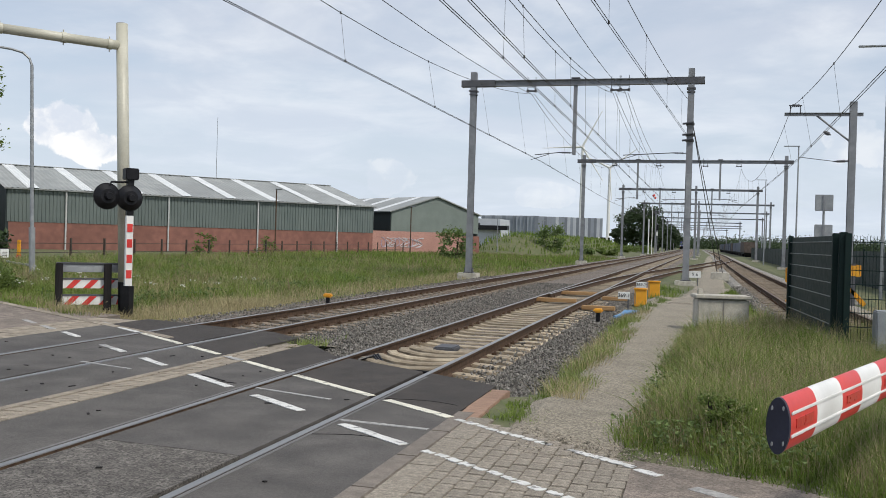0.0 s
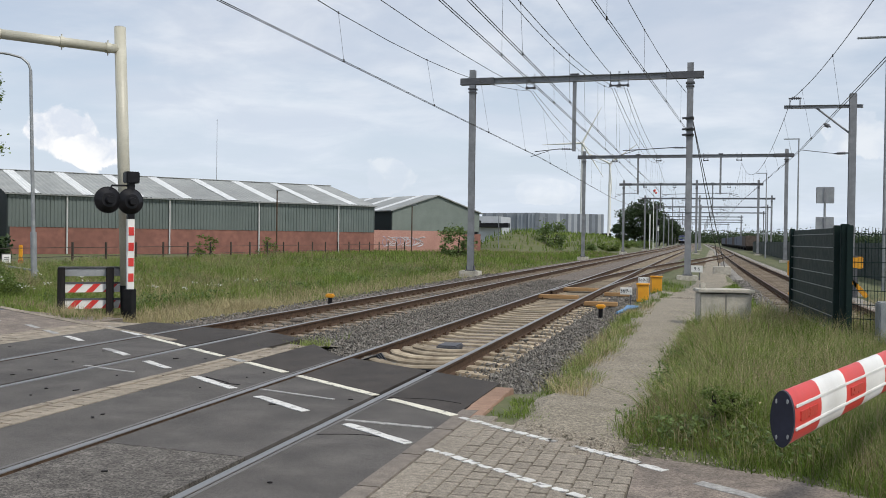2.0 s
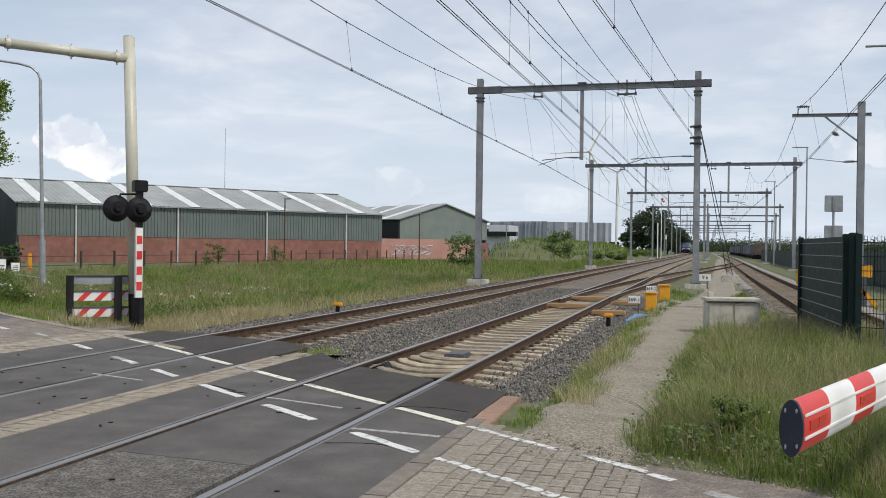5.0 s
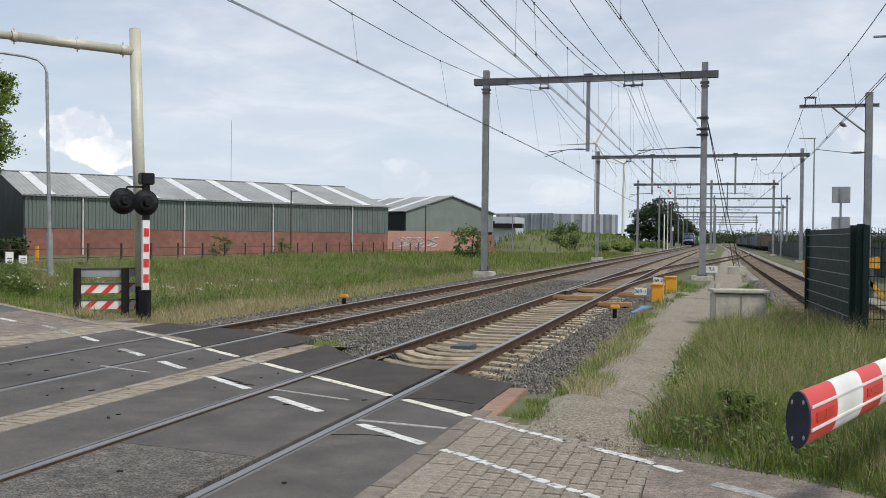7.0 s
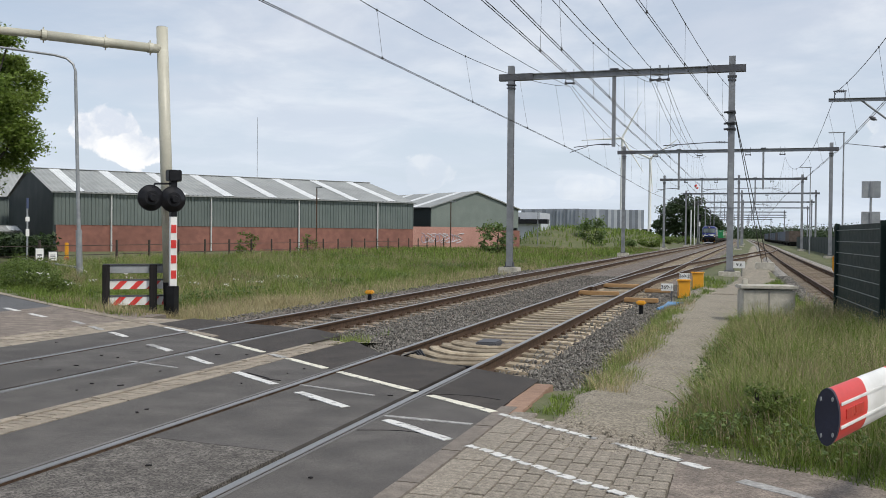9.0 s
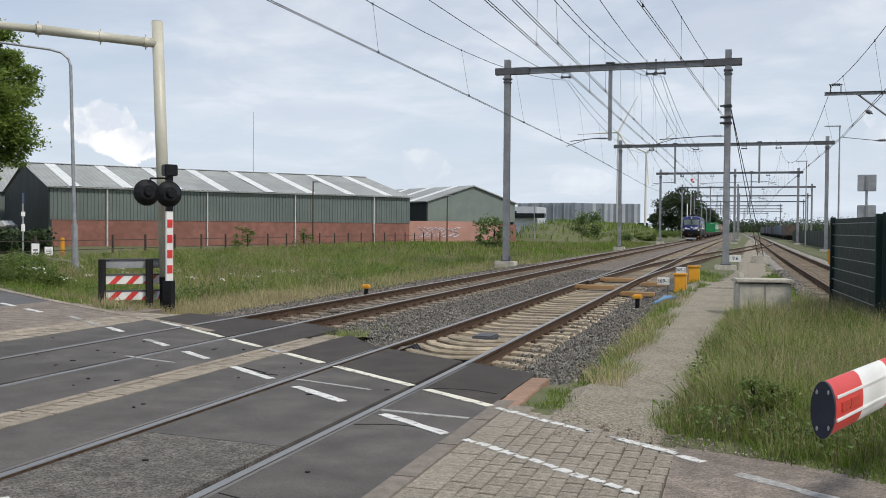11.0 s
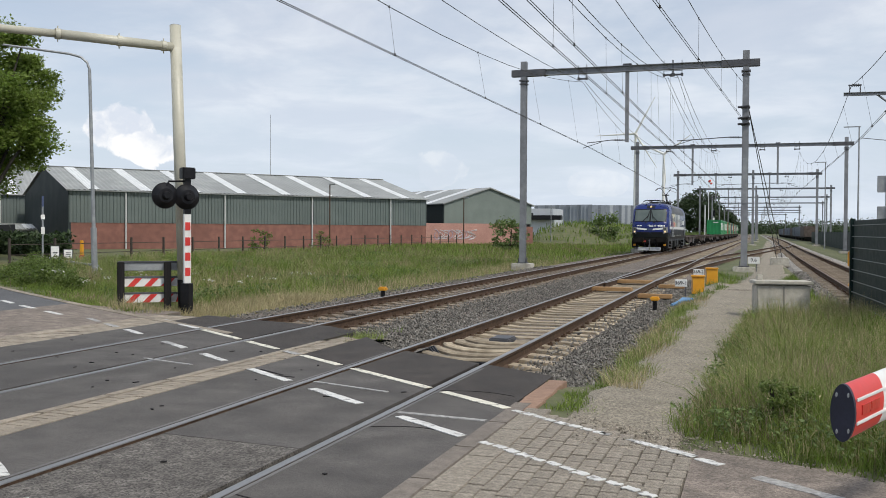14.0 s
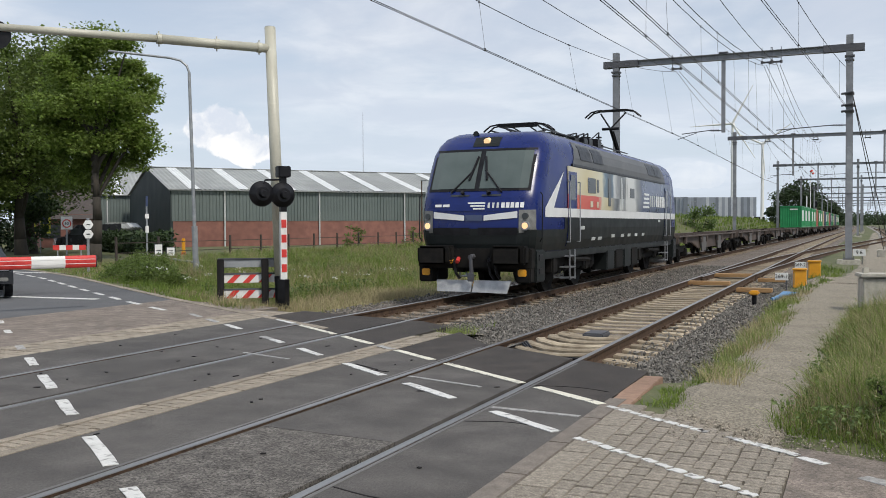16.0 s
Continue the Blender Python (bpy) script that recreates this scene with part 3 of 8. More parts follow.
# rubber scraps and chips lying on the deck
for k in range(60):
    x, y = RNG.uniform(-9.8, -2.4), RNG.uniform(4.5, 12)
    if min(abs(x - c - e * h) for c in (XF, XN) for e in (-1, 1)) < 0.15 or y > (5.3 - V.x * x) / V.y or -6.3 < x < -5.7:
        continue
    L = RNG.uniform(0.02, 0.075)
    ob = part("rubber_scrap", boxm(B(), (0, 0, 0), (L, RNG.uniform(0.012, 0.03), 0.008)), BLACK_WOOD, marks)
    ob.matrix_basis = pose(x, y, 0.001, 0, 0, RNG.uniform(0, 180))
for (xa, ya), (xb, yb) in (((-5.15, 9.75), (-5.6, 10.05)), ((-4.95, 9.65), (-5.3, 9.72))):
    part("crack_line", sweep(B(), [(-0.012, -0.004), (0.012, -0.004), (0.012, 0.002), (-0.012, 0.002)], [Vector((xa, ya, 0)), Vector((xb, yb, 0))]), BLACK_WOOD, marks)
for c0 in (7.2, 4.9, 9.1):                    # wandering sealed cracks
    pts = [Vector((x, c0 + 0.25 * noise.noise((x * 1.3, c0, 0)) - 0.1 * x, -0.001)) for x in np.linspace(-3.1, -2.3, 9)]
    part("crack_line", sweep(B(), [(-0.006, -0.004), (0.006, -0.004), (0.006, 0.001), (-0.006, 0.001)], pts), BLACK_WOOD, marks)

# ---------------------------------------------------------------- ballast beds
def bed(name, x0, x1, y0s, y1, material, label, shoulder=0.45):
    xs = [x0 - shoulder, x0] + list(np.linspace(x0, x1, 9))[1:-1] + [x1, x1 + shoulder]
    zs = [-0.46, -0.21] + [-0.20] * 7 + [-0.21, -0.34]
    ys = [0] + list(np.arange(0.6, 60, 0.7)) + list(np.arange(60, y1, 6))
    vs, fs = [], []
    for j, dy in enumerate(ys):
        for i, (x, z) in enumerate(zip(xs, zs)):
            y = y0s(x) + dy
            vs.append((x + bend(y), y, z + 0.03 * noise.noise((x * 1.7, y * 1.7, 3.0))))
    n = len(xs)
    fs = [(j * n + i, j * n + i + 1, (j + 1) * n + i + 1, (j + 1) * n + i) for j in range(len(ys) - 1) for i in range(n - 1)]
    return soup(name, vs, fs, material, label, "ballast", "structure")


bed("ballast_bed_west", -10.5, -2.1, lambda x: end_y(min(-2.15, max(-11, x))) - 0.15, 620, BALLAST_RUST, "brown grey crushed stone under the two tracks")
bed("ballast_bed_east", 1.9, 5.3, lambda x: 12.0, 620, BALLAST_BED, "grey crushed stone under the third track")


def stones(name, n, place, size, material, label):
    """Loose crushed stones: small skewed octahedra."""
    base = np.array([(1, 0, 0), (-1, 0, 0), (0, 1, 0), (0, -1, 0), (0, 0, 1), (0, 0, -1)], float)
    tri = np.array([(0, 2, 4), (2, 1, 4), (1, 3, 4), (3, 0, 4), (2, 0, 5), (1, 2, 5), (3, 1, 5), (0, 3, 5)])
    vs = np.empty((n, 6, 3))
    for i in range(n):
        q = RNG.normal(size=(3, 3)) * 0.25 + np.diag(RNG.uniform(0.6, 1.3, 3))
        vs[i] = base @ q * RNG.uniform(*size) + place()
    fs = (tri[None] + (np.arange(n) * 6)[:, None, None]).reshape(-1, 3)
    return soup(name, vs.reshape(-1, 3).tolist(), fs.tolist(), material, label, "ballast")


def place_mid():
    while True:
        x, y = RNG.uniform(-7.0, -4.9), 13 + 30 * RNG.random() ** 1.8
        if y > end_y(x) + 0.05:
            return np.array((x, y, -0.18 + RNG.uniform(-0.02, 0.03)))


def place_right():
    while True:
        x, y = RNG.uniform(-2.62, -1.4), 10.6 + 26 * RNG.random() ** 1.8
        if y > end_y(min(x, -2.15)) + 0.05 and x < -1.55 + 0.25 * math.sin(y * 0.6):
            return np.array((x, y, -0.19 - 0.16 * max(0, x + 2.1) + RNG.uniform(-0.02, 0.035)))


def place_far():
    while True:
        x, y = RNG.uniform(-10.7, -7.0), 15 + 34 * RNG.random() ** 1.5
        if y > end_y(x) + 0.05:
            return np.array((x, y, -0.19 + RNG.uniform(-0.02, 0.02)))


stones("ballast_stones", 18000, place_mid, (0.012, 0.028), BALLAST, "loose grey crushed stones between the tracks")
stones("ballast_stones", 13000, place_right, (0.012, 0.028), BALLAST, "loose grey crushed stones beside the track")
stones("ballast_stones", 11000, place_far, (0.014, 0.032), BALLAST, "loose brownish crushed stones round the far track")
stones("ballast_stones", 4200, lambda: np.array((RNG.uniform(-4.6, -3.3), 12 + 26 * RNG.random() ** 1.6, -0.21)), (0.014, 0.03), BALLAST, "loose stones between the sleepers")
stones("ballast_stones", 700, lambda: (lambda x, y: np.array((x, y, -0.155)))(RNG.uniform(-3.05, -2.5), 11.6 + 22 * RNG.random() ** 1.4), (0.012, 0.03), BALLAST, "stray stones on the sleeper ends")
stones("ballast_stones", 2600, lambda: np.array((RNG.uniform(1.7, 3.0), 26 + 22 * RNG.random(), -0.2)), (0.025, 0.05), BALLAST, "loose grey stones beside the third track")

# ---------------------------------------------------------------- tracks
RAIL_PROFILE = [(-0.07, -0.172), (0.07, -0.172), (0.07, -0.16), (0.012, -0.14), (0.012, -0.045), (0.034, -0.038), (0.036, -0.008),
                (-0.036, -0.008), (-0.034, -0.038), (-0.012, -0.045), (-0.012, -0.14), (-0.07, -0.16)]
HEAD_PROFILE = [(-0.036, -0.009), (0.036, -0.009), (0.035, -0.003), (0.024, 0.0), (-0.024, 0.0), (-0.035, -0.003)]


def rail(path, parent, head=RAIL_HEAD):
    ob = part("rail", sweep(B(), RAIL_PROFILE, path), RAIL_RUST, parent)
    part("rail_head", sweep(B(), HEAD_PROFILE, path), head, ob, "polished running surface" if head is RAIL_HEAD else "dull rusty running surface")
    return ob


def line_path(x, y0, y1):
    ys = [y0] + [y for y in np.arange(-20, 60, 10) if y0 < y < y1] + [y for y in np.arange(60, 640, 8) if y0 < y < y1] + [y1]
    return [Vector((x + bend(y), y, 0)) for y in ys]


def sleeper_mesh(length, material):
    bm = B()
    pts = [(-length / 2, -0.20), (-length / 2 + 0.03, -0.165), (-0.95, -0.150), (-0.55, -0.150), (-0.4, -0.175), (0.4, -0.175), (0.55, -0.150), (0.95, -0.150),
           (length / 2 - 0.03, -0.165), (length / 2, -0.20), (length / 2, -0.3), (-length / 2, -0.3)]
    a = [bm.verts.new((x, -0.125, z)) for x, z in pts]
    b = [bm.verts.new((x, 0.125, z)) for x, z in pts]
    bm.faces.new(a)
    bm.faces.new(b[::-1])
    for i in range(len(pts)):
        j = (i + 1) % len(pts)
        bm.faces.new((a[i], a[j], b[j], b[i]))
    return mesh_of("sleeper", bm, material)


def fastening_mesh():
    bm = B()
    for x in (-GAUGE / 2, GAUGE / 2):
        boxm(bm, (x, 0, -0.158), (0.34, 0.16, 0.02))
        for s in (-1, 1):
            boxm(bm, (x + s * 0.11, 0, -0.135), (0.07, 0.10, 0.05))
            rod(bm, (x + s * 0.12, 0, -0.13), (x + s * 0.12, 0, -0.09), 0.018, seg=6)
    return mesh_of("fastening", bm, RAIL_RUST)


def railway_track(name, xc, y0, ys0, y1, material, label, near_to, head=RAIL_HEAD):
    t = thing(name, label, "railway track", kind="structure")
    for s in (-1, 1):
        rail(line_path(xc + s * GAUGE / 2, y0, y1), t, head)
    me, fm = sleeper_mesh(2.55, material), fastening_mesh()
    y, count, rest_v, rest_f = ys0, 0, [], []
    while y < 330:
        if y < near_to:
            ob = new("sleeper", me)
            ob.parent = t
            ob.location = (xc + bend(y) + RNG.normal(0, 0.015), y, RNG.uniform(-0.008, 0.004))
            ob.rotation_euler = (0, 0, RNG.normal(0, 0.008))
            f = new("fastening", fm)
            f.parent = ob
        else:
            k, x = len(rest_v), xc + bend(y)
            rest_v += [(x - 1.27, y - 0.125, -0.165), (x + 1.27, y - 0.125, -0.165), (x + 1.27, y + 0.125, -0.165), (x - 1.27, y + 0.125, -0.165),
                       (x - 1.27, y - 0.125, -0.3), (x + 1.27, y - 0.125, -0.3)]
            rest_f += [(k, k + 1, k + 2, k + 3), (k + 4, k + 5, k + 1, k)]
        y += 0.6
    soup("sleeper_row", rest_v, rest_f, material, parent=t)
    return t


near_track = railway_track("track_near", XN, -14, 14.85, 620, SLEEPER, "railway track on pale concrete sleepers with polished rails", 60)
railway_track("track_far", XF, -14, 15.6, 620, SLEEPER_BROWN, "railway track on brown stained sleepers with polished rails", 70)
railway_track("track_third", XT, 4, 12.3, 620, SLEEPER_BROWN, "side track with rusty rails behind the fence", 70, RUSTY_HEAD)


# crossover from the near track to the third track
def cross_x(y):
    return XN + (XT - XN) * smooth01((y - 26) / 118) + bend(y)


crossover = thing("crossover", "diverging track linking the near track with the side track", "railway track", kind="structure")
for s in (-1, 1):
    y_from = 31 if s < 0 else 33
    ys = np.linspace(y_from, 144, 40)
    rail([Vector((cross_x(y) + s * (GAUGE / 2 - (0.06 if y < 40 else 0)), y, -0.003)) for y in ys], crossover)
me = sleeper_mesh(3.4, SLEEPER_BROWN)
for y in np.arange(62, 118, 1.2):
    ob = new("sleeper", me)
    ob.parent = crossover
    ob.location = (cross_x(y), y, -0.01)

# sandy service path
pc = ((7.4, -1.0, 0.6), (8.6, -1.0, 0.58), (10.8, -0.93, 0.60), (14, -0.95, 0.72), (17, -0.93, 0.8), (21.5, -0.68, 0.95), (25, -0.5, 0.9), (33, -0.1, 0.95), (45, 0.9, 1.5), (70, 1.3, 1.8), (110, 1.6, 2.0), (200, 1.9, 1.8))
vs, fs = [], []
pys = list(np.arange(7.0, 14, 0.12)) + list(np.arange(14, 40, 0.35)) + list(np.arange(40, 200, 4))
for j, y in enumerate(pys):
    c, w = np.interp(y, [p[0] for p in pc], [p[1] for p in pc]), np.interp(y, [p[0] for p in pc], [p[2] for p in pc])
    c += bend(y)
    lo, hi = c - w / 2 - 0.2 + 0.1 * noise.noise((y * 0.8, 0, 1)), c + w / 2 + 0.28 + 0.1 * noise.noise((y * 0.8, 6, 1))
    if y < 34:                                # trodden sand reaches to the foot of the ballast
        lo = min(lo, -1.72 + 0.12 * noise.noise((y * 0.6, 3, 1)))
    for i in range(7):
        x = lo + (hi - lo) * i / 6
        e = 0.07 if i in (0, 6) else 0.0
        yy = max(y, (5.57 + 0.03 * noise.noise((x * 4, 0, 7)) - V.x * x) / V.y)      # it begins at the edge of the road
        near = max(0.0, min(1.0, 1 - (V.x * x + V.y * yy - 5.75) / 0.7))
        z = ground_z(x, yy) + 0.05 - e + 0.012 * noise.noise((x * 3, yy * 3, 0))
        vs.append((x, yy, z * (1 - near) + near * min(z, -0.016)))
fs = [(j * 7 + i, j * 7 + i + 1, (j + 1) * 7 + i + 1, (j + 1) * 7 + i) for j in range(len(pys) - 1) for i in range(6)]
soup("service_path", vs, fs, DIRT, "trodden sandy path beside the track", "path", "structure")

# ---------------------------------------------------------------- overhead line portals
def h_profile(bm, a, b, w, d, t=0.03, side=Vector((1, 0, 0))):
    """An H-section member from a to b: two flanges and a web."""
    a, b = Vector(a), Vector(b)
    dr = (b - a).normalized()
    s = side.normalized()
    u = dr.cross(s).normalized()
    m = Matrix((s, u, dr)).transposed().to_4x4()
    m.translation = (a + b) / 2
    L = (b - a).length / 2
    q, e, f = w / 2, d / 2, t * 0.4
    out = [(-q, -e), (q, -e), (q, -e + t), (f, -e + t), (f, e - t), (q, e - t), (q, e), (-q, e), (-q, e - t), (-f, e - t), (-f, -e + t), (-q, -e + t)]
    lo = [bm.verts.new(m @ Vector((x, y, -L))) for x, y in out]
    hi = [bm.verts.new(m @ Vector((x, y, L))) for x, y in out]
    bm.faces.new(hi)
    bm.faces.new(lo[::-1])
    for i in range(12):
        j = (i + 1) % 12
        bm.faces.new((lo[i], lo[j], hi[j], hi[i]))
    return bm


def insulator(bm, a, b, r=0.055):
    a, b = Vector(a), Vector(b)
    rod(bm, a, b, 0.025, seg=6)
    for k in (0.3, 0.45, 0.6, 0.75):
        p = a.lerp(b, k)
        d = (b - a).normalized() * 0.02
        rod(bm, p - d, p + d, r, seg=8)


BEAM_Z = 9.64


def portal(y, xl, xr, drops, top=10.22, legs=None):
    g = thing("catenary_portal", "grey galvanised steel portal over the tracks on concrete feet", "portal", pose(0, y, 0), "overhead line portals")
    for x in (legs or (xl, xr)):
        part("leg", h_profile(B(), (x, 0, -0.1), (x, 0, top), 0.30, 0.28, 0.03), STEEL_GREY, g)
        bm = boxm(B(), (x, 0, -0.17), (1.0, 0.95, 0.38), bevel=0.03)
        part("foot", bm, CONCRETE, g, "pale weathered concrete foot")
        bm = boxm(B(), (x, 0, 0.045), (0.5, 0.5, 0.05), bevel=0.01)
        for sx in (-1, 1):
            boxm(bm, (x + sx * 0.2, 0, 0.17), (0.03, 0.24, 0.24))
        part("base_plate", bm, STEEL_DARK, g)
        bm = boxm(B(), (x, 0, BEAM_Z - 0.38), (0.42, 0.4, 0.07))
        boxm(bm, (x, 0, BEAM_Z - 0.55), (0.38, 0.36, 0.06))
        part("clamp", bm, STEEL_DARK, g)
    part("beam", h_profile(B(), (xl - 0.62, 0, BEAM_Z), (xr + 0.62, 0, BEAM_Z), 0.26, 0.30, 0.03, Vector((0, 1, 0))), STEEL_GREY, g)
    for x, sgn in ((xl, 1), (xr, -1)):
        bm = boxm(B(), (x + sgn * 0.25, 0, BEAM_Z), (1.75, 0.30, 0.335), bevel=0.01)
        part("splice", bm, STEEL_DARK, g)
    for x in drops:
        part("drop_post", h_profile(B(), (x, 0, BEAM_Z - 0.15), (x, 0, 6.05), 0.17, 0.17, 0.02), STEEL_GREY, g)
        boxm_ = boxm(B(), (x, 0, BEAM_Z + 0.2), (0.42, 0.3, 0.06))
        part("clamp", boxm_, STEEL_DARK, g)
    return g


def hanger(parent, x, z=BEAM_Z):
    """A little trapeze under the beam that carries the messenger wire."""
    bm = B()
    for s in (-1, 1):
        rod(bm, (x + s * 0.2, 0, z + 0.3), (x + s * 0.2, 0, z - 0.42), 0.018, seg=6)
        rod(bm, (x + s * 0.2, 0, z - 0.33), (x + s * 0.2, 0, z - 0.47), 0.06, seg=8)
    rod(bm, (x - 0.2, 0, z - 0.4), (x + 0.2, 0, z - 0.4), 0.045, seg=8)
    rod(bm, (x - 0.2, 0, z - 0.2), (x + 0.2, 0, z - 0.2), 0.014, seg=6)
    part("hanger", bm, STEEL_DARK, parent)


def registration(parent, x_post, x_wire, z=5.95, zw=5.78):
    """The arm that holds the contact wire sideways."""
    s = 1 if x_wire > x_post else -1
    bm = B()
    insulator(bm, (x_post, 0, z + 0.2), (x_post + s * 0.75, 0, z + 0.22))
    rod(bm, (x_post + s * 0.7, 0, z + 0.22), (x_wire - s * 0.2, 0, z + 0.1), 0.022, seg=6)
    rod(bm, (x_wire - s * 0.9, 0, z + 0.13), (x_wire, 0, zw + 0.02), 0.016, seg=6)
    part("registration_arm", bm, STEEL_DARK, parent)


p1 = portal(PORTALS[0], -11.18, -0.46, (-6.0,))
for x in (-8.2, -4.05, -3.6):
    hanger(p1, x)
registration(p1, -6.0, -8.15)
registration(p1, -0.55, -3.8)
p2 = portal(PORTALS[1], -10.72, 7.75, (-5.6, 1.95))
for x in (-7.8, -3.7, 3.6, 0.6):
    hanger(p2, x)
registration(p2, -5.6, -7.8)
registration(p2, 1.95, -3.5)
registration(p2, 1.95, 3.7)
p3 = portal(PORTALS[2], -10.35, 8.0, (-5.2, 1.9), legs=(-10.35, -0.25, 8.0))
for x in (-7.4, -3.3, 4.1):
    hanger(p3, x)
registration(p3, -5.2, -7.5)
registration(p3, 1.9, 4.1)
for k, y in enumerate(PORTALS[3:]):
    o = bend(y) - 0.6
    g = portal(y, -10.3 + o, 12.5 + o + 2 * (k % 3), (-5.2 + o, 2.0 + o), legs=(-10.3 + o, -0.3 + o, 12.5 + o + 2 * (k % 3)))
    for x in (-7.4, -3.3, 4.1):
        hanger(g, x + o)

# ladder-like number plates and boxes on the first portal's leg
part("cable_guard", boxm(B(), (-0.46, -0.16, 4.1), (0.24, 0.05, 2.1), bevel=0.01), ZINC, p1, "pale grey cable guard on the leg")
for z in (7.55, 7.02, 6.75):
    bm = boxm(B(), (-0.46, -0.02, z), (0.40, 0.40, 0.09), bevel=0.01)
    rod(bm, (-0.8, -0.15, z), (-0.3, -0.3, z + 0.05), 0.05, seg=8)
    part("anchor_bracket", bm, STEEL_DARK, p1, "dark anchor bracket for a wire end")


# ---------------------------------------------------------------- wires
def sag_line(a, b, sag, n):
    a, b = Vector(a), Vector(b)
    return [a.lerp(b, i / n) - Vector((0, 0, 4 * sag * (i / n) * (1 - i / n))) for i in range(n + 1)]


def tube(bm, path, r, seg=6):
    prof = [(r * math.cos(2 * math.pi * i / seg), r * math.sin(2 * math.pi * i / seg)) for i in range(seg)]
    sweep(bm, prof, path)


def overhead_line(label, supports, double=True, droop=0.00062):
    """Contact and messenger wires from support to support; each support: y, contact x, contact z, messenger x, messenger z."""
    w = thing("overhead_line", label, "wire", kind="structure")
    for (ya, xa, za, ua, ma_z), (yb, xb, zb, ub, mb_z) in zip(supports, supports[1:]):
        a, b = Vector((xa, ya, za)), Vector((xb, yb, zb))
        near = ya < 100
        bm = B()
        for o in ((-0.03, 0.03) if double and near else (0,)):
            tube(bm, [a + Vector((o, 0, 0)), b + Vector((o, 0, 0))], 0.0085 if near else 0.016, 5)
        part("contact_wire", bm, WIRE, w)
        ma, mb = Vector((ua, ya, ma_z)), Vector((ub, yb, mb_z))
        sag = droop * (yb - ya) ** 2
        bm = B()
        tube(bm, sag_line(ma, mb, sag, 16), 0.010 if near else 0.014, 5)
        part("messenger_wire", bm, WIRE, w)
        n = max(4, int((yb - ya) / 6.8))
        bm = B()
        for i in range(n):
            t = (i + 0.5) / n
            p = ma.lerp(mb, t) - Vector((0, 0, 4 * sag * t * (1 - t)))
            q = a.lerp(b, t)
            tube(bm, [p, q], 0.004 if near else 0.006, 4)
            rod(bm, q + Vector((0, 0, -0.02)), q + Vector((0, 0, 0.05)), 0.022, seg=5)
            rod(bm, p + Vector((0, 0, -0.03)), p + Vector((0, 0, 0.03)), 0.018, seg=5)
        tagged(part("dropper", bm, WIRE, w), kind="stuff")
    return w


def supports(first, xc, from_k, stag):
    """The given near supports, then one under every further portal."""
    rows = list(first)
    for k, y in enumerate(PORTALS):
        if k >= from_k:
            x = xc + bend(y)
            rows.append((y, x + stag * (-1) ** k, 5.76, x, 9.09))
    return rows


overhead_line("contact and messenger wires over the far track", supports([(-72.0, -8.2, 5.76, -8.2, 9.09), (-13.0, -8.45, 5.76, -8.15, 9.09), (PORTALS[0], -7.70, 5.76, -8.2, 9.09)], -8.074, 1, 0.25))
overhead_line("contact and messenger wires over the near track", supports([(-72.0, -4.2, 5.76, -4.2, 9.09), (-13.0, -4.58, 5.76, -4.4, 9.09), (PORTALS[0], -4.05, 5.76, -4.17, 9.09)], -3.95, 1, 0.2), droop=0.00055)
overhead_line("second set of wires over the near track", [(-72.0, -3.9, 5.76, -3.9, 9.09), (-13.0, -4.1, 5.76, -4.25, 9.09), (PORTALS[0], -3.58, 5.76, -3.57, 9.09), (PORTALS[1], -3.3, 6.1, -3.2, 9.09)])
overhead_line("third set of wires anchored at the portal leg", [(-13.0, -3.7, 5.7, -3.7, 8.9), (PORTALS[0] - 0.15, -0.62, 7.02, -0.62, 8.75)], droop=0.00033)
overhead_line("contact and messenger wires over the side track", [(-20.0, 3.3, 5.1, 3.3, 6.95), (7.0, 3.1, 5.1, 3.2, 6.95), (37.0, 3.62, 5.1, 3.25, 6.95)] + [(y, 3.5 + bend(y), 5.3, 3.6 + bend(y), 9.0) for y in PORTALS[1:]])


def single_wire(name, label, a, b, sag, r=0.011, parent=None):
    bm = B()
    tube(bm, sag_line(a, b, sag, 14), r, 5)
    return single(name, bm, WIRE, label, "wire", kind="structure")


single_wire("feeder_wire", "feeder wire over the far track", (-8.0, -19.0, 9.05), (-8.2, PORTALS[0], 9.08), 1.28)
single_wire("feeder_wire", "feeder wire over the near track", (-3.6, -19.0, 9.05), (-3.57, PORTALS[0], 9.12), 1.45)
for xa, ya, xb, yb in ((-8.2, 0, -7.8, 1), (-4.17, 0, -3.7, 1), (-3.57, 0, -3.2, 1)):
    single_wire("feeder_wire", "slack feeder wire between two portals", (xa + 0.12, PORTALS[ya], 9.1), (xb + 0.12, PORTALS[yb], 9.1), 0.75)
for (x0, x1) in ((-0.35, 1.2), (-0.35, 1.5)):
    single_wire("guy_wire", "steel guy wire from the portal leg to the ground", (x0, PORTALS[0] + 0.1, 7.6), (x1, PORTALS[0] + 9.0, 0.15), 0.0, 0.02)
single("guy_anchor", boxm(B(), (1.35, PORTALS[0] + 9.2, 0.0), (1.0, 0.9, 0.5), bevel=0.04), CONCRETE, "concrete block that holds the guy wires", "anchor")

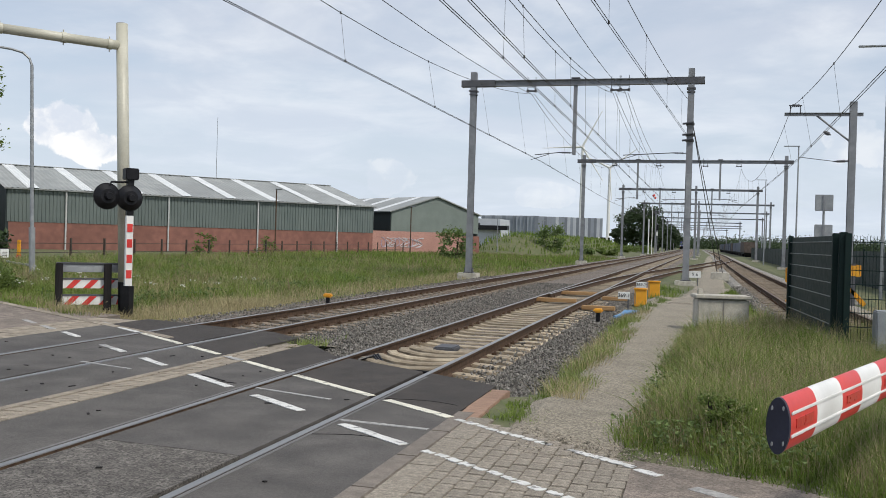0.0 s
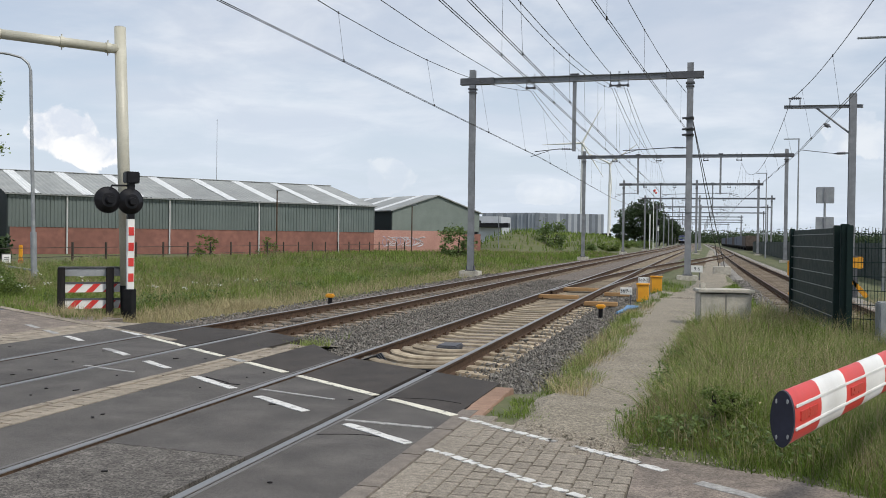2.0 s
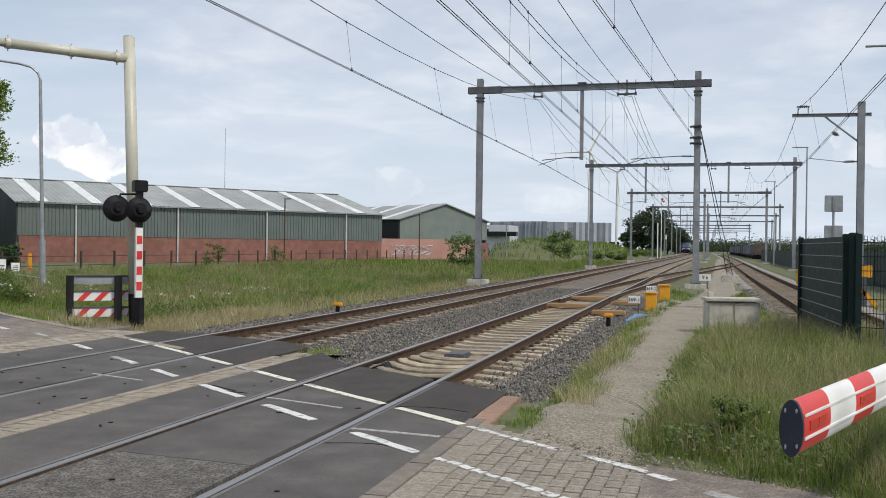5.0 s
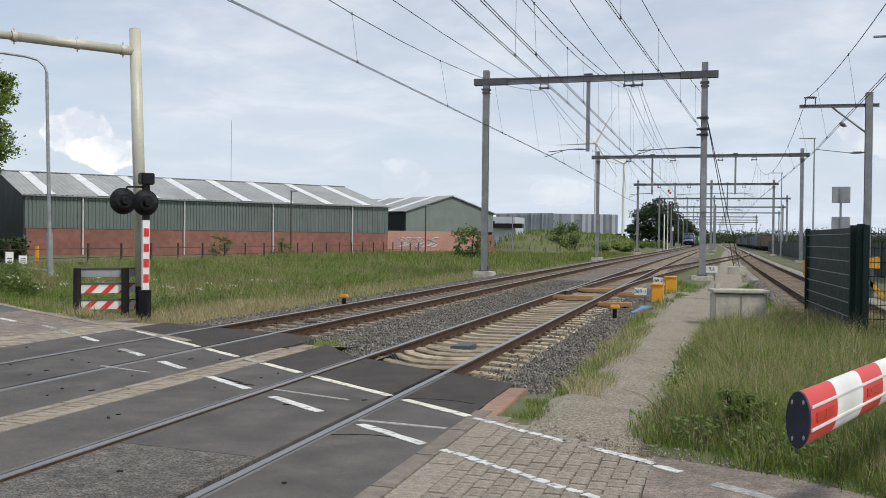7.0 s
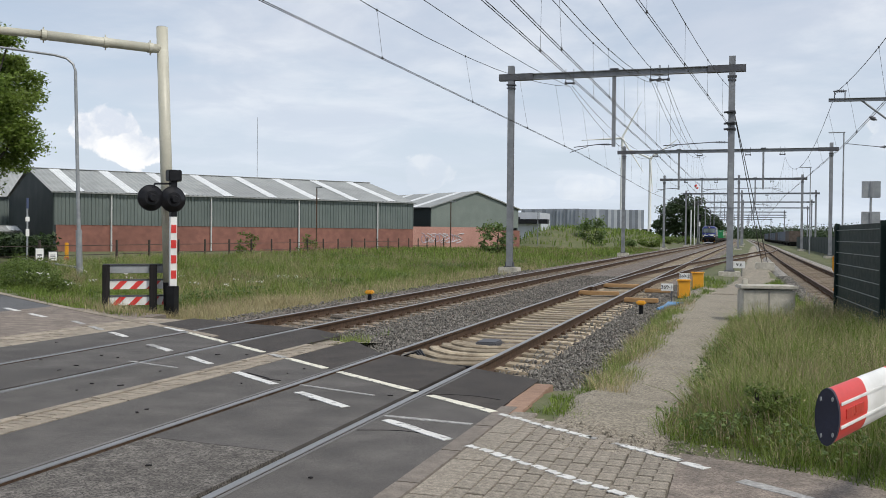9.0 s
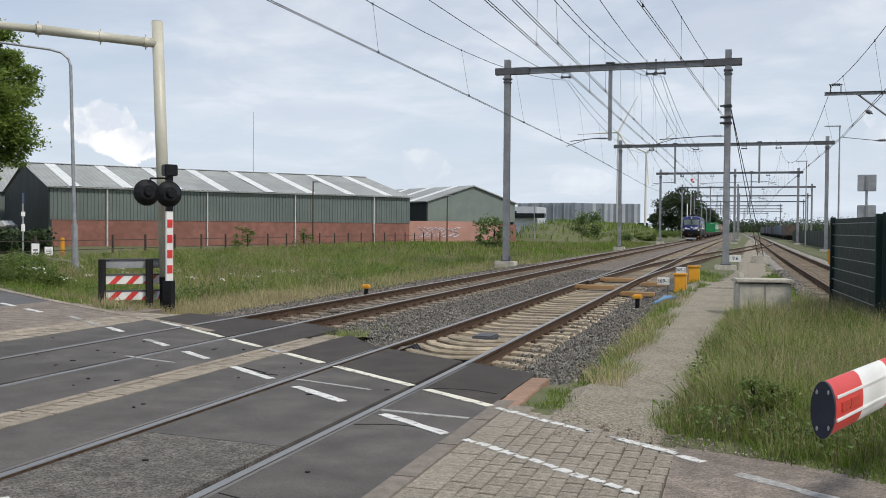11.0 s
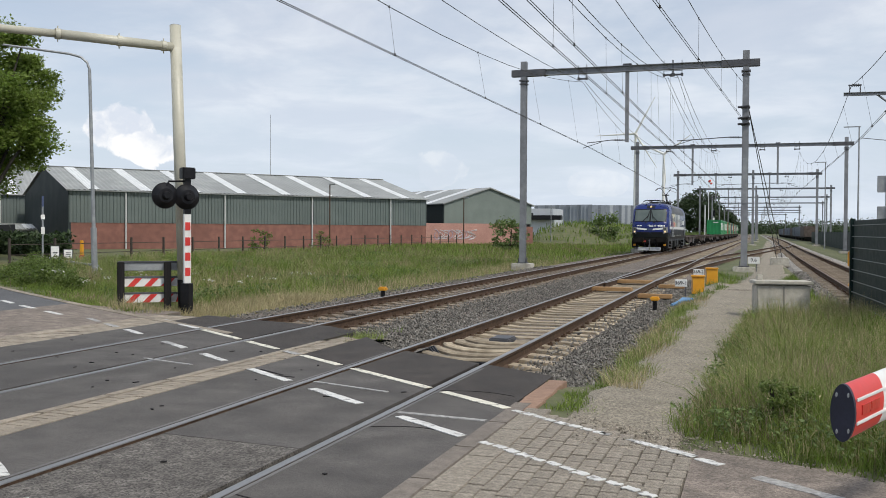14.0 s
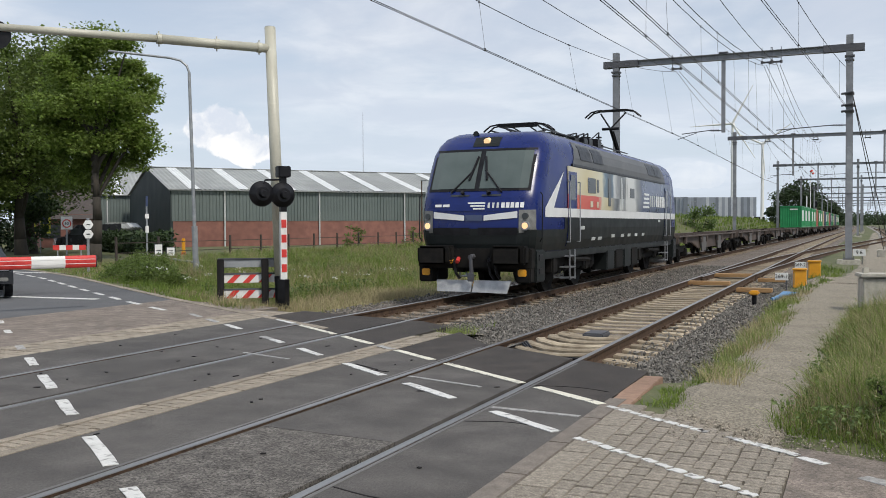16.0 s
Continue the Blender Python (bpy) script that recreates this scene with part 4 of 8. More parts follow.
# mast with bracket on the side of the third track
mast = thing("catenary_mast", "grey steel mast with a bracket arm over the side track", "mast", pose(0, 37.0, 0))
part("post", h_profile(B(), (5.36, 0, -0.2), (5.36, 0, 7.1), 0.24, 0.22, 0.025), STEEL_GREY, mast)
part("bracket", h_profile(B(), (3.0, 0, 6.66), (5.7, 0, 6.64), 0.12, 0.12, 0.015, Vector((0, 1, 0))), STEEL_GREY, mast)
part("strut", rod(B(), (4.1, 0, 6.62), (5.28, 0, 5.65), 0.035, seg=8), STEEL_GREY, mast)
bm = B()
for x in (3.2, 3.55):
    rod(bm, (x, 0, 6.66), (x, 0, 7.0), 0.02, seg=6)
insulator(bm, (3.15, 0, 6.98), (3.6, 0, 6.98))
insulator(bm, (5.25, 0, 4.95), (4.75, 0, 4.93))
rod(bm, (4.8, 0, 4.93), (3.6, 0, 5.08), 0.012, seg=6)
insulator(bm, (4.62, 0, 5.9), (4.36, 0, 6.02), 0.07)
part("insulator", bm, STEEL_DARK, mast)
part("foot", boxm(B(), (5.36, 0, -0.1), (0.8, 0.8, 0.3), bevel=0.03), CONCRETE, mast)

# ---------------------------------------------------------------- warehouses
PIPE_WHITE = mat("pale downpipe", (0.52, 0.53, 0.53), (0.62, 0.63, 0.63), 0.5, 3.0, bump=0.03, stain=0.3)


def warehouse(name, label, corner, length, depth, eave, ridge, brick_h, strips, brick, gable, roof_ov=0.35, pipes=(), ribw=0.3):
    """A gabled shed: brick plinth, ribbed cladding, roof with light strips. corner: near right corner; it runs along V and back along U."""
    w = thing(name, label, "warehouse")
    M = Matrix(((V.x, U.x, 0, corner[0]), (V.y, U.y, 0, corner[1]), (0, 0, 1, -0.3), (0, 0, 0, 1)))
    w.matrix_basis = M                        # local x along the front, y backwards, z up
    e, r, bh = eave + 0.3, ridge + 0.3, brick_h + 0.3
    part("plinth", boxm(B(), (length / 2, 0.02, bh / 2), (length, 0.3, bh)), brick, w, "brick plinth wall")
    part("wall", boxm(B(), (length / 2, depth - 0.1, e / 2), (length, 0.2, e)), SHEET_GREEN, w)
    # ribbed front cladding
    bm = B()
    n = int(length / ribw)
    prof = []
    for i in range(n):
        x0 = i * length / n
        q = length / n
        prof += [(x0, 0.0), (x0 + q * 0.58, 0.0), (x0 + q * 0.66, 0.05), (x0 + q * 0.92, 0.05)]
    prof.append((length, 0.0))
    lo = [bm.verts.new((x, -0.18 + d, bh)) for x, d in prof]
    hi = [bm.verts.new((x, -0.18 + d, e)) for x, d in prof]
    for i in range(len(prof) - 1):
        bm.faces.new((lo[i], lo[i + 1], hi[i + 1], hi[i]))
    boxm(bm, (length / 2, 0.05, (bh + e) / 2), (length, 0.2, e - bh))
    part("cladding", bm, SHEET_GREEN, w, "ribbed grey green steel sheets")
    # gables
    for x, m in ((0.0, gable), (length, SHEET_GREEN)):
        bm = B()
        prof2 = [(-0.15, bh if x else 0), (depth, bh if x else 0), (depth, e), (depth / 2, r - 0.05), (-0.15, e)]
        vs = []
        for dx in (-0.12, 0.12):
            vs.append([bm.verts.new((x + dx, y, z)) for y, z in prof2])
        bm.faces.new(vs[0])
        bm.faces.new(vs[1][::-1])
        for i in range(5):
            j = (i + 1) % 5
            bm.faces.new((vs[0][i], vs[0][j], vs[1][j], vs[1][i]))
        part("gable", bm, m, w)
        if x:
            part("plinth", boxm(B(), (x, depth / 2, bh / 2), (0.35, depth, bh)), brick, w)
    # roof planes
    for sgn in (0, 1):
        bm = B()
        y0, y1 = (-roof_ov, depth / 2) if not sgn else (depth + roof_ov, depth / 2)
        slope = (r - e) / (depth / 2)
        z0 = e - slope * roof_ov
        nn = int((length + 0.6) / 0.42)
        a, b = [], []
        for i in range(nn * 2 + 1):
            x = -0.3 + (length + 0.6) * i / (nn * 2)
            d = 0.05 if i % 2 else 0.0
            a.append(bm.verts.new((x, y0, z0 + 0.12 + d)))
            b.append(bm.verts.new((x, y1, r + 0.12 + d)))
        for i in range(nn * 2):
            bm.faces.new((a[i], a[i + 1], b[i + 1], b[i]))
        part("roof", bm, ROOF_GREY, w, "grey corrugated roof sheets")
        for k in range(strips):
            x0 = length * (k + 0.34) / strips
            bm = B()
            va = []
            for i in range(7):
                x = x0 + 0.95 * i / 6
                d = 0.05 if i % 2 else 0.0
                va.append((bm.verts.new((x, y0 + (0.02 if not sgn else -0.02), z0 + 0.175 + d)), bm.verts.new((x, y1, r + 0.175 + d))))
            for p, q in zip(va, va[1:]):
                bm.faces.new((p[0], q[0], q[1], p[1]))
            part("roof_light", bm, ROOF_LIGHT, w, "white translucent roof strip")
    part("gutter", boxm(B(), (length / 2, -roof_ov - 0.05, e - 0.02), (length + 0.6, 0.12, 0.10), bevel=0.02), ROOF_GREY, w)
    part("ridge_cap", boxm(B(), (length / 2, depth / 2, r + 0.17), (length + 0.5, 0.5, 0.08), bevel=0.02), ROOF_GREY, w)
    for x in pipes:
        part("downpipe", rod(B(), (x, -0.28, 0.2), (x, -0.28, e), 0.075, seg=8), PIPE_WHITE, w, "pale grey downpipe")
    return w


warehouse("warehouse", "long grey green warehouse with brick plinth and white roof lights", (-54.4, 65.2), 35.4, 18.4, 4.86, 7.18, 2.15, 8, BRICK_RED, SHEET_DARK, pipes=(4.6, 13.5, 22.3, 31.1))

# ---------------------------------------------------------------- train
BLUE = mat("deep blue loco paint", (0.0015, 0.011, 0.105), (0.004, 0.018, 0.145), 0.30, 1.5, bump=0.02, fine=30, stain=0.2, stain_scale=0.8, coat=0.1, fine_mix=0.08, gloss=0.4)
BLUE_GREY = mat("blue grey loco paint", (0.035, 0.052, 0.12), (0.055, 0.075, 0.15), 0.3, 1.5, bump=0.02, fine=30, stain=0.2, coat=0.3, fine_mix=0.08)
LOCO_DARK = mat("dark grey loco paint", (0.009, 0.012, 0.012), (0.016, 0.020, 0.020), 0.5, 2.0, bump=0.04, fine=40, stain=0.3, gloss=0.3)
LOCO_WHITE = mat("white loco stripe", (0.72, 0.73, 0.72), (0.80, 0.81, 0.80), 0.35, 2.0, bump=0.01, stain=0.15, fine_mix=0.05)
CREAM_FILM = mat("cream printed film", (0.62, 0.58, 0.42), (0.72, 0.68, 0.52), 0.35, 1.2, bump=0.01, stain=0.2, fine_mix=0.05)
PALE_FILM = mat("pale grey printed film", (0.48, 0.50, 0.50), (0.62, 0.64, 0.62), 0.35, 1.2, bump=0.01, stain=0.2, fine_mix=0.05)
ROOF_LOCO = mat("grey loco roof", (0.115, 0.122, 0.130), (0.165, 0.172, 0.182), 0.6, 2.0, bump=0.05, stain=0.35)
UNDER = mat("grimy running gear", (0.007, 0.007, 0.007), (0.020, 0.018, 0.016), 0.85, 5.0, bump=0.2, stain=0.3, gloss=0.2)
# pale tones imitate reflections in the panes, put into the glass colour
WINDSCREEN = mat("windscreen glass", (0.070, 0.092, 0.088), (0.125, 0.152, 0.145), 0.06, 0.6, bump=0.0, fine_mix=0.0, stain=0.2, stain_scale=0.6)
LAMP_ON = glow("lit warm headlamp", (1.0, 0.66, 0.34), 0.6)
LAMP_GLASS = mat("clear lamp glass", (0.16, 0.16, 0.15), (0.26, 0.26, 0.25), 0.15, 8.0, bump=0.0)
SILVER = mat("bare metal deflector", (0.17, 0.175, 0.185), (0.36, 0.37, 0.39), 0.5, 7.0, metal=0.3, bump=0.1, stain=0.4)
WAGON_BROWN = mat("rusty brown wagon steel", (0.075, 0.055, 0.045), (0.135, 0.105, 0.088), 0.8, 3.0, bump=0.2, stain=0.45, stain_scale=0.8)
WAGON_GREY = mat("dusty grey wagon plate", (0.10, 0.10, 0.10), (0.17, 0.165, 0.16), 0.75, 3.0, bump=0.2, stain=0.45, stain_scale=0.8)
BOX_GREEN = mat("green container paint", (0.016, 0.235, 0.075), (0.026, 0.29, 0.10), 0.45, 1.0, bump=0.05, stain=0.25, stain_scale=0.4)
BOX_RED = mat("rust red container paint", (0.33, 0.085, 0.055), (0.42, 0.12, 0.08), 0.5, 1.0, bump=0.05, stain=0.3)
BOX_TAN = mat("tan container paint", (0.40, 0.30, 0.20), (0.48, 0.37, 0.26), 0.5, 1.0, bump=0.05, stain=0.3)
BOX_BLUE = mat("dark blue container paint", (0.03, 0.05, 0.10), (0.045, 0.07, 0.13), 0.5, 1.0, bump=0.05, stain=0.3)



def printed(name, stops):
    """A glossy printed film whose colours run softly into one another along the vehicle."""
    m = bpy.data.materials.new(name)
    m.use_nodes = True
    nodes, links = m.node_tree.nodes, m.node_tree.links
    xyz = nodes.new("ShaderNodeSeparateXYZ")
    links.new(nodes.new("ShaderNodeTexCoord").outputs["Object"], xyz.inputs[0])
    wob = nodes.new("ShaderNodeTexNoise")
    wob.inputs["Scale"].default_value, wob.inputs["Detail"].default_value = 2.2, 4
    links.new(nodes.new("ShaderNodeTexCoord").outputs["Object"], wob.inputs["Vector"])
    k = nodes.new("ShaderNodeMath")
    k.operation = "MULTIPLY_ADD"
    links.new(wob.outputs[0], k.inputs[0])
    k.inputs[1].default_value = 0.7
    links.new(xyz.outputs[1], k.inputs[2])
    pos = nodes.new("ShaderNodeMapRange")
    links.new(k.outputs[0], pos.inputs[0])
    pos.inputs[1].default_value, pos.inputs[2].default_value = 2.85, 11.55
    ramp = nodes.new("ShaderNodeValToRGB")
    links.new(pos.outputs[0], ramp.inputs[0])
    el = ramp.color_ramp.elements
    while len(el) < len(stops):
        el.new(0.5)
    for e, (y, c) in zip(el, stops):
        e.position = (y - 2.5) / 8.7
        e.color = (*c, 1)
    b = nodes["Principled BSDF"]
    links.new(ramp.outputs[0], b.inputs["Base Color"])
    b.inputs["Roughness"].default_value = 0.32
    return m


CR, YE, TL, DK, GY, PL, SL = (0.62, 0.58, 0.42), (0.58, 0.50, 0.28), (0.09, 0.16, 0.22), (0.055, 0.065, 0.075), (0.20, 0.21, 0.21), (0.60, 0.61, 0.59), (0.05, 0.068, 0.13)
FILM_UPPER = printed("printed tram picture", ((2.5, (0.50, 0.44, 0.30)), (3.1, CR), (4.2, YE), (5.6, CR), (5.95, CR), (6.25, TL), (6.75, DK), (7.1, TL), (7.35, PL), (7.8, GY), (8.4, DK), (8.7, GY), (9.1, PL), (9.9, PL), (10.5, GY), (11.2, SL)))
FILM_LOWER = printed("printed tram skirt", ((2.5, (0.55, 0.06, 0.04)), (3.2, (0.62, 0.12, 0.07)), (3.9, (0.60, 0.09, 0.05)), (5.5, (0.58, 0.07, 0.05)), (5.8, CR), (6.7, YE), (7.3, GY), (7.7, DK), (8.2, PL), (8.6, GY), (9.0, PL), (10.1, PL), (10.5, GY), (11.2, SL)))
FILM_DARK = mat("dark printed window", (0.04, 0.048, 0.055), (0.09, 0.10, 0.105), 0.3, 1.2, bump=0.0, stain=0.2, fine_mix=0.05)
PLOUGH = mat("pale bare metal plough", (0.34, 0.35, 0.36), (0.52, 0.53, 0.54), 0.5, 5.0, metal=0.2, bump=0.1, stain=0.45, stain_scale=3)
LOCO_L = 18.0                                 # body, without buffers
FRONT_Y = ((1.05, 0.10, 1.36), (1.30, 0.02, 1.43), (1.60, 0.0, 1.46), (2.05, 0.02, 1.47), (2.32, 0.10, 1.475), (2.42, 0.16, 1.475), (2.9, 0.40, 1.47),
           (3.36, 0.66, 1.455), (3.60, 0.84, 1.39), (3.78, 1.04, 1.28), (3.90, 1.34, 1.12), (3.95, 1.8, 0.9))


def body_at(z):
    zs = [r[0] for r in FRONT_Y]
    return float(np.interp(z, zs, [r[1] for r in FRONT_Y])), float(np.interp(z, zs, [r[2] for r in FRONT_Y]))


def front_ring(f, w):
    """Half of a plan outline, from the middle of the nose round to the side."""
    return [(0, f), (0.40 * w, f + 0.012), (0.70 * w, f + 0.06), (0.88 * w, f + 0.16), (0.96 * w, f + 0.30), (w, f + 0.62)]


def loco_body():
    bm = B()
    rings = []
    for z, f, w in FRONT_Y:
        half = front_ring(f, w)
        pts = [(-x, y) for x, y in half[::-1]] + half[1:]           # left side round the nose to the right side
        full = pts + [(x, LOCO_L - y) for x, y in pts[::-1]]
        rings.append([bm.verts.new((x, y, z)) for x, y in full])
    n = len(rings[0])
    for a, b in zip(rings, rings[1:]):
        for i in range(n):
            j = (i + 1) % n
            bm.faces.new((a[i], a[j], b[j], b[i]))
    bm.faces.new(rings[-1])
    bm.faces.new(rings[0][::-1])
    return bm


def front_patch(x0, x1, z0, z1, off=0.008, nx=8, nz=3, z0r=None, z1r=None):
    """A sheet that follows the nose, off in front of it. z0r and z1r: its heights at the x1 end."""
    bm = B()
    grid = []
    for k in range(nz + 1):
        row = []
        for i in range(nx + 1):
            t = i / nx
            x = x0 + (x1 - x0) * t
            za, zb = z0 + ((z0r if z0r is not None else z0) - z0) * t, z1 + ((z1r if z1r is not None else z1) - z1) * t
            z = za + (zb - za) * k / nz
            f, w = body_at(z)
            ring = front_ring(f, w)
            y = float(np.interp(abs(x), [p[0] for p in ring], [p[1] for p in ring]))
            row.append(bm.verts.new((x, y - off, z)))
        grid.append(row)
    for a, b in zip(grid, grid[1:]):
        for i in range(nx):
            bm.faces.new((a[i], a[i + 1], b[i + 1], b[i]))
    ext = bmesh.ops.extrude_face_region(bm, geom=list(bm.faces))
    bmesh.ops.translate(bm, verts=[v for v in ext["geom"] if isinstance(v, bmesh.types.BMVert)], vec=(0, -0.008, 0))
    return bm


def side_patch(pts, sx, off=0.006):
    """A thin plate that follows the body's side; pts are (y, z), a rectangle as rect() gives it or any convex outline."""
    bm = B()
    if len(pts) == 4 and pts[0][1] == pts[1][1] and pts[2][1] == pts[3][1]:
        zs = sorted({pts[0][1], pts[3][1], *[r[0] for r in FRONT_Y if pts[0][1] < r[0] < pts[3][1]]})
        rows = []
        for z in zs:
            t = (z - zs[0]) / (zs[-1] - zs[0])
            y0, y1 = pts[0][0] + (pts[3][0] - pts[0][0]) * t, pts[1][0] + (pts[2][0] - pts[1][0]) * t
            w = body_at(z)[1] + off
            rows.append([bm.verts.new((sx * w, y0, z)), bm.verts.new((sx * w, y1, z))])
        for a, b in zip(rows, rows[1:]):
            bm.faces.new((a[0], a[1], b[1], b[0]))
        ext = bmesh.ops.extrude_face_region(bm, geom=list(bm.faces))
        bmesh.ops.translate(bm, verts=[v for v in ext["geom"] if isinstance(v, bmesh.types.BMVert)], vec=(sx * 0.008, 0, 0))
        return bm
    a = [bm.verts.new((sx * (body_at(z)[1] + off), y, z)) for y, z in pts]
    b = [bm.verts.new((sx * (body_at(z)[1] + off + 0.008), y, z)) for y, z in pts]
    bm.faces.new(a)
    bm.faces.new(b[::-1])
    for i in range(len(pts)):
        j = (i + 1) % len(pts)
        bm.faces.new((a[i], a[j], b[j], b[i]))
    return bm


def corner_patch(s, z0, z1, y_end, off=0.008):
    """A sheet wrapped from the nose round the corner to y_end on the side s."""
    bm = B()
    rows = []
    for z in np.linspace(z0, z1, 4):
        f, w = body_at(z)
        ring = [(0.80 * w, f + 0.11), (0.88 * w, f + 0.16), (0.96 * w, f + 0.30), (w, f + 0.62), (w, y_end)]
        rows.append([[bm.verts.new((s * (x + o), y - o * (0.9 if k < 3 else 0), z)) for k, (x, y) in enumerate(ring)] for o in (off, off + 0.008)])
    for a, b in zip(rows, rows[1:]):
        for i in range(4):
            for o in (0, 1):
                bm.faces.new((a[o][i], a[o][i + 1], b[o][i + 1], b[o][i]))
    return bm


def rect(y0, y1, z0, z1):
    return [(y0, z0), (y1, z0), (y1, z1), (y0, z1)]


def wheelset(parent, y, r, gauge=1.5, name="wheel"):
    for s in (-1, 1):
        bm = B()
        rod(bm, (s * 0.68, y, r), (s * 0.82, y, r), r, seg=24)
        rod(bm, (s * 0.66, y, r), (s * 0.69, y, r), r + 0.03, seg=24)
        rod(bm, (s * 0.82, y, r), (s * 0.86, y, r), r * 0.72, r * 0.6, seg=20)
        w = part(name, bm, UNDER, parent, "grimy steel wheel")
        part("axle_box", boxm(B(), (s * 1.02, y, r), (0.28, 0.34, 0.34), bevel=0.03), UNDER, w)
    part("axle", rod(B(), (-0.7, y, r), (0.7, y, r), 0.09, seg=8), UNDER, parent)


def locomotive():
    L = thing("locomotive", "blue electric freight locomotive with white stripe and printed sides", "locomotive")
    half = LOCO_L / 2
    body = part("body", loco_body(), BLUE, L, "glossy deep blue body shell", smooth=True)
    # windscreen of two panes in a black frame
    part("windscreen_frame", front_patch(-1.26, 1.26, 2.46, 3.47, 0.004, 10, 4), BLACK, body)
    for a, b in ((-1.2, -0.06), (0.06, 1.2)):
        part("windscreen", front_patch(a, b, 2.52, 3.41, 0.016, 6, 4), WINDSCREEN, body, "large sloping windscreen pane")
    part("top_lamp_housing", front_patch(-0.33, 0.33, 3.53, 3.77, 0.006, 4, 3), LOCO_DARK, body)
    part("top_lamp", rod(B(), (0, 0.83, 3.65), (0, 0.98, 3.68), 0.075, seg=16), LAMP_ON, body, "lit round top lamp")
    for s in (-1, 1):
        bm = B()
        p0 = (s * 0.30, body_at(2.44)[0] - 0.05, 2.44)
        rod(bm, p0, (s * 0.34, body_at(2.44)[0] - 0.08, 2.40), 0.05, seg=8)
        rod(bm, (s * 0.62, body_at(2.45)[0] - 0.03, 2.43), (s * 0.15, body_at(2.95)[0] - 0.04, 2.95), 0.022, seg=6)
        rod(bm, (s * 0.22, body_at(2.75)[0] - 0.05, 2.72), (s * 0.09, body_at(3.25)[0] - 0.03, 3.28), 0.03, seg=6)
        part("wiper", bm, BLACK, body, "black windscreen wiper")
        # lamp clusters
        bm = front_patch(s * 1.06, s * 1.40, 1.50, 2.02, 0.012, 5, 4)
        c = part("lamp_cluster", bm, LAMP_GLASS, body, "tall corner lamp cluster")
        yl = 0.10
        part("headlight", rod(B(), (s * 1.20, yl - 0.04, 1.66), (s * 1.20, yl + 0.1, 1.66), 0.07, seg=16), LAMP_ON, c, "lit warm round headlight")
        part("lamp_ring", rod(B(), (s * 1.20, yl - 0.025, 1.66), (s * 1.20, yl + 0.1, 1.66), 0.105, seg=20), SILVER, c)
        part("tail_light", rod(B(), (s * 1.20, yl - 0.02, 1.88), (s * 1.20, yl + 0.1, 1.88), 0.07, seg=16), GLASS_DARK, c)
        part("front_stripe", front_patch(s * 0.24, s * 1.03, 1.78, 1.90, 0.012, 6, 2, z0r=1.84, z1r=1.99), LOCO_WHITE, body, "white front stripe")
        part("front_grille", front_patch(s * 0.1, s * 1.03, 1.46, 1.62, 0.016, 6, 2), BLACK, body)
        part("step_slot", front_patch(s * 0.15, s * 0.62, 2.34, 2.38, 0.01, 4, 1), GLASS_DARK, body)
        bm = B()
        rod(bm, (s * 1.47, 0.35, 1.3), (s * 1.53, 0.33, 1.4), 0.014, seg=6)
        rod(bm, (s * 1.53, 0.33, 1.4), (s * 1.53, 0.36, 2.35), 0.014, seg=6)
        rod(bm, (s * 1.53, 0.36, 2.35), (s * 1.47, 0.40, 2.42), 0.014, seg=6)
        part("handrail", bm, BLACK, body)
    part("front_panel", front_patch(-1.15, 1.15, 2.0, 2.30, 0.005, 8, 2), BLUE, body)
    part("emblem", front_patch(-0.21, 0.21, 1.78, 1.91, 0.014, 4, 2), BLUE_GREY, body, "small silver blue emblem plate")
    part("lower_front", front_patch(-1.25, 1.25, 1.08, 1.60, 0.006, 10, 3), LOCO_DARK, body, "dark grey lower nose")
    # lettering on the nose as plain bars
    for a, b in ((-1.0, -0.83), (-0.79, -0.62)):
        part("number_bar", front_patch(a, b, 2.10, 2.16, 0.016, 3, 1), LOCO_WHITE, body, "white number shown as a bar")
    for k in range(3):
        part("logo_bar", front_patch(-0.04 - 0.07 * (2 - k) + 0.02, 0.26, 2.20 - 0.065 * k - 0.035, 2.20 - 0.065 * k, 0.016, 3, 1), LOCO_WHITE, body, "white logo stroke")
    for k in range(8):
        x0 = 0.33 + 0.108 * k
        part("logo_bar", front_patch(x0, x0 + (0.05 if k < 3 else 0.078), 2.07, 2.19, 0.016, 2, 1), PALE_FILM if k < 3 else LOCO_WHITE, body, "lettering shown as plain blocks")
    # sides
    for s in (-1, 1):
        part("side_stripe", side_patch(rect(0.70, 17.2, 1.86, 2.08), s, 0.012), LOCO_WHITE, body, "white stripe along the side")
        part("lower_side", side_patch(rect(2.3, 16.6, 1.06, 1.86), s, 0.005), LOCO_DARK, body, "dark grey lower side")
        for e in (0, 1):
            ob = part("lower_corner", corner_patch(s, 1.07, 1.57, 2.4), LOCO_DARK, body, "dark grey lower cab corner")
            if e:
                ob.data.transform(Matrix.Translation((0, LOCO_L, 0)) @ Matrix.Diagonal((1, -1, 1, 1)))
        part("cab_diagonal", side_patch([(0.72, 2.08), (1.35, 2.08), (2.15, 2.95)], s, 0.012), LOCO_WHITE, body, "white diagonal flash")
        a = part("side_film", side_patch(rect(3.0, 16.6, 2.08, 3.14), s, 0.005), BLUE_GREY, body, "blue grey printed side")
        part("film_patch", side_patch(rect(2.5, 11.2, 2.44, 3.13), s, 0.016), FILM_UPPER, a, "printed picture of trams in cream, teal and grey")
        part("film_patch", side_patch(rect(2.5, 11.2, 2.08, 2.44), s, 0.016), FILM_LOWER, a, "printed picture in red and pale grey")
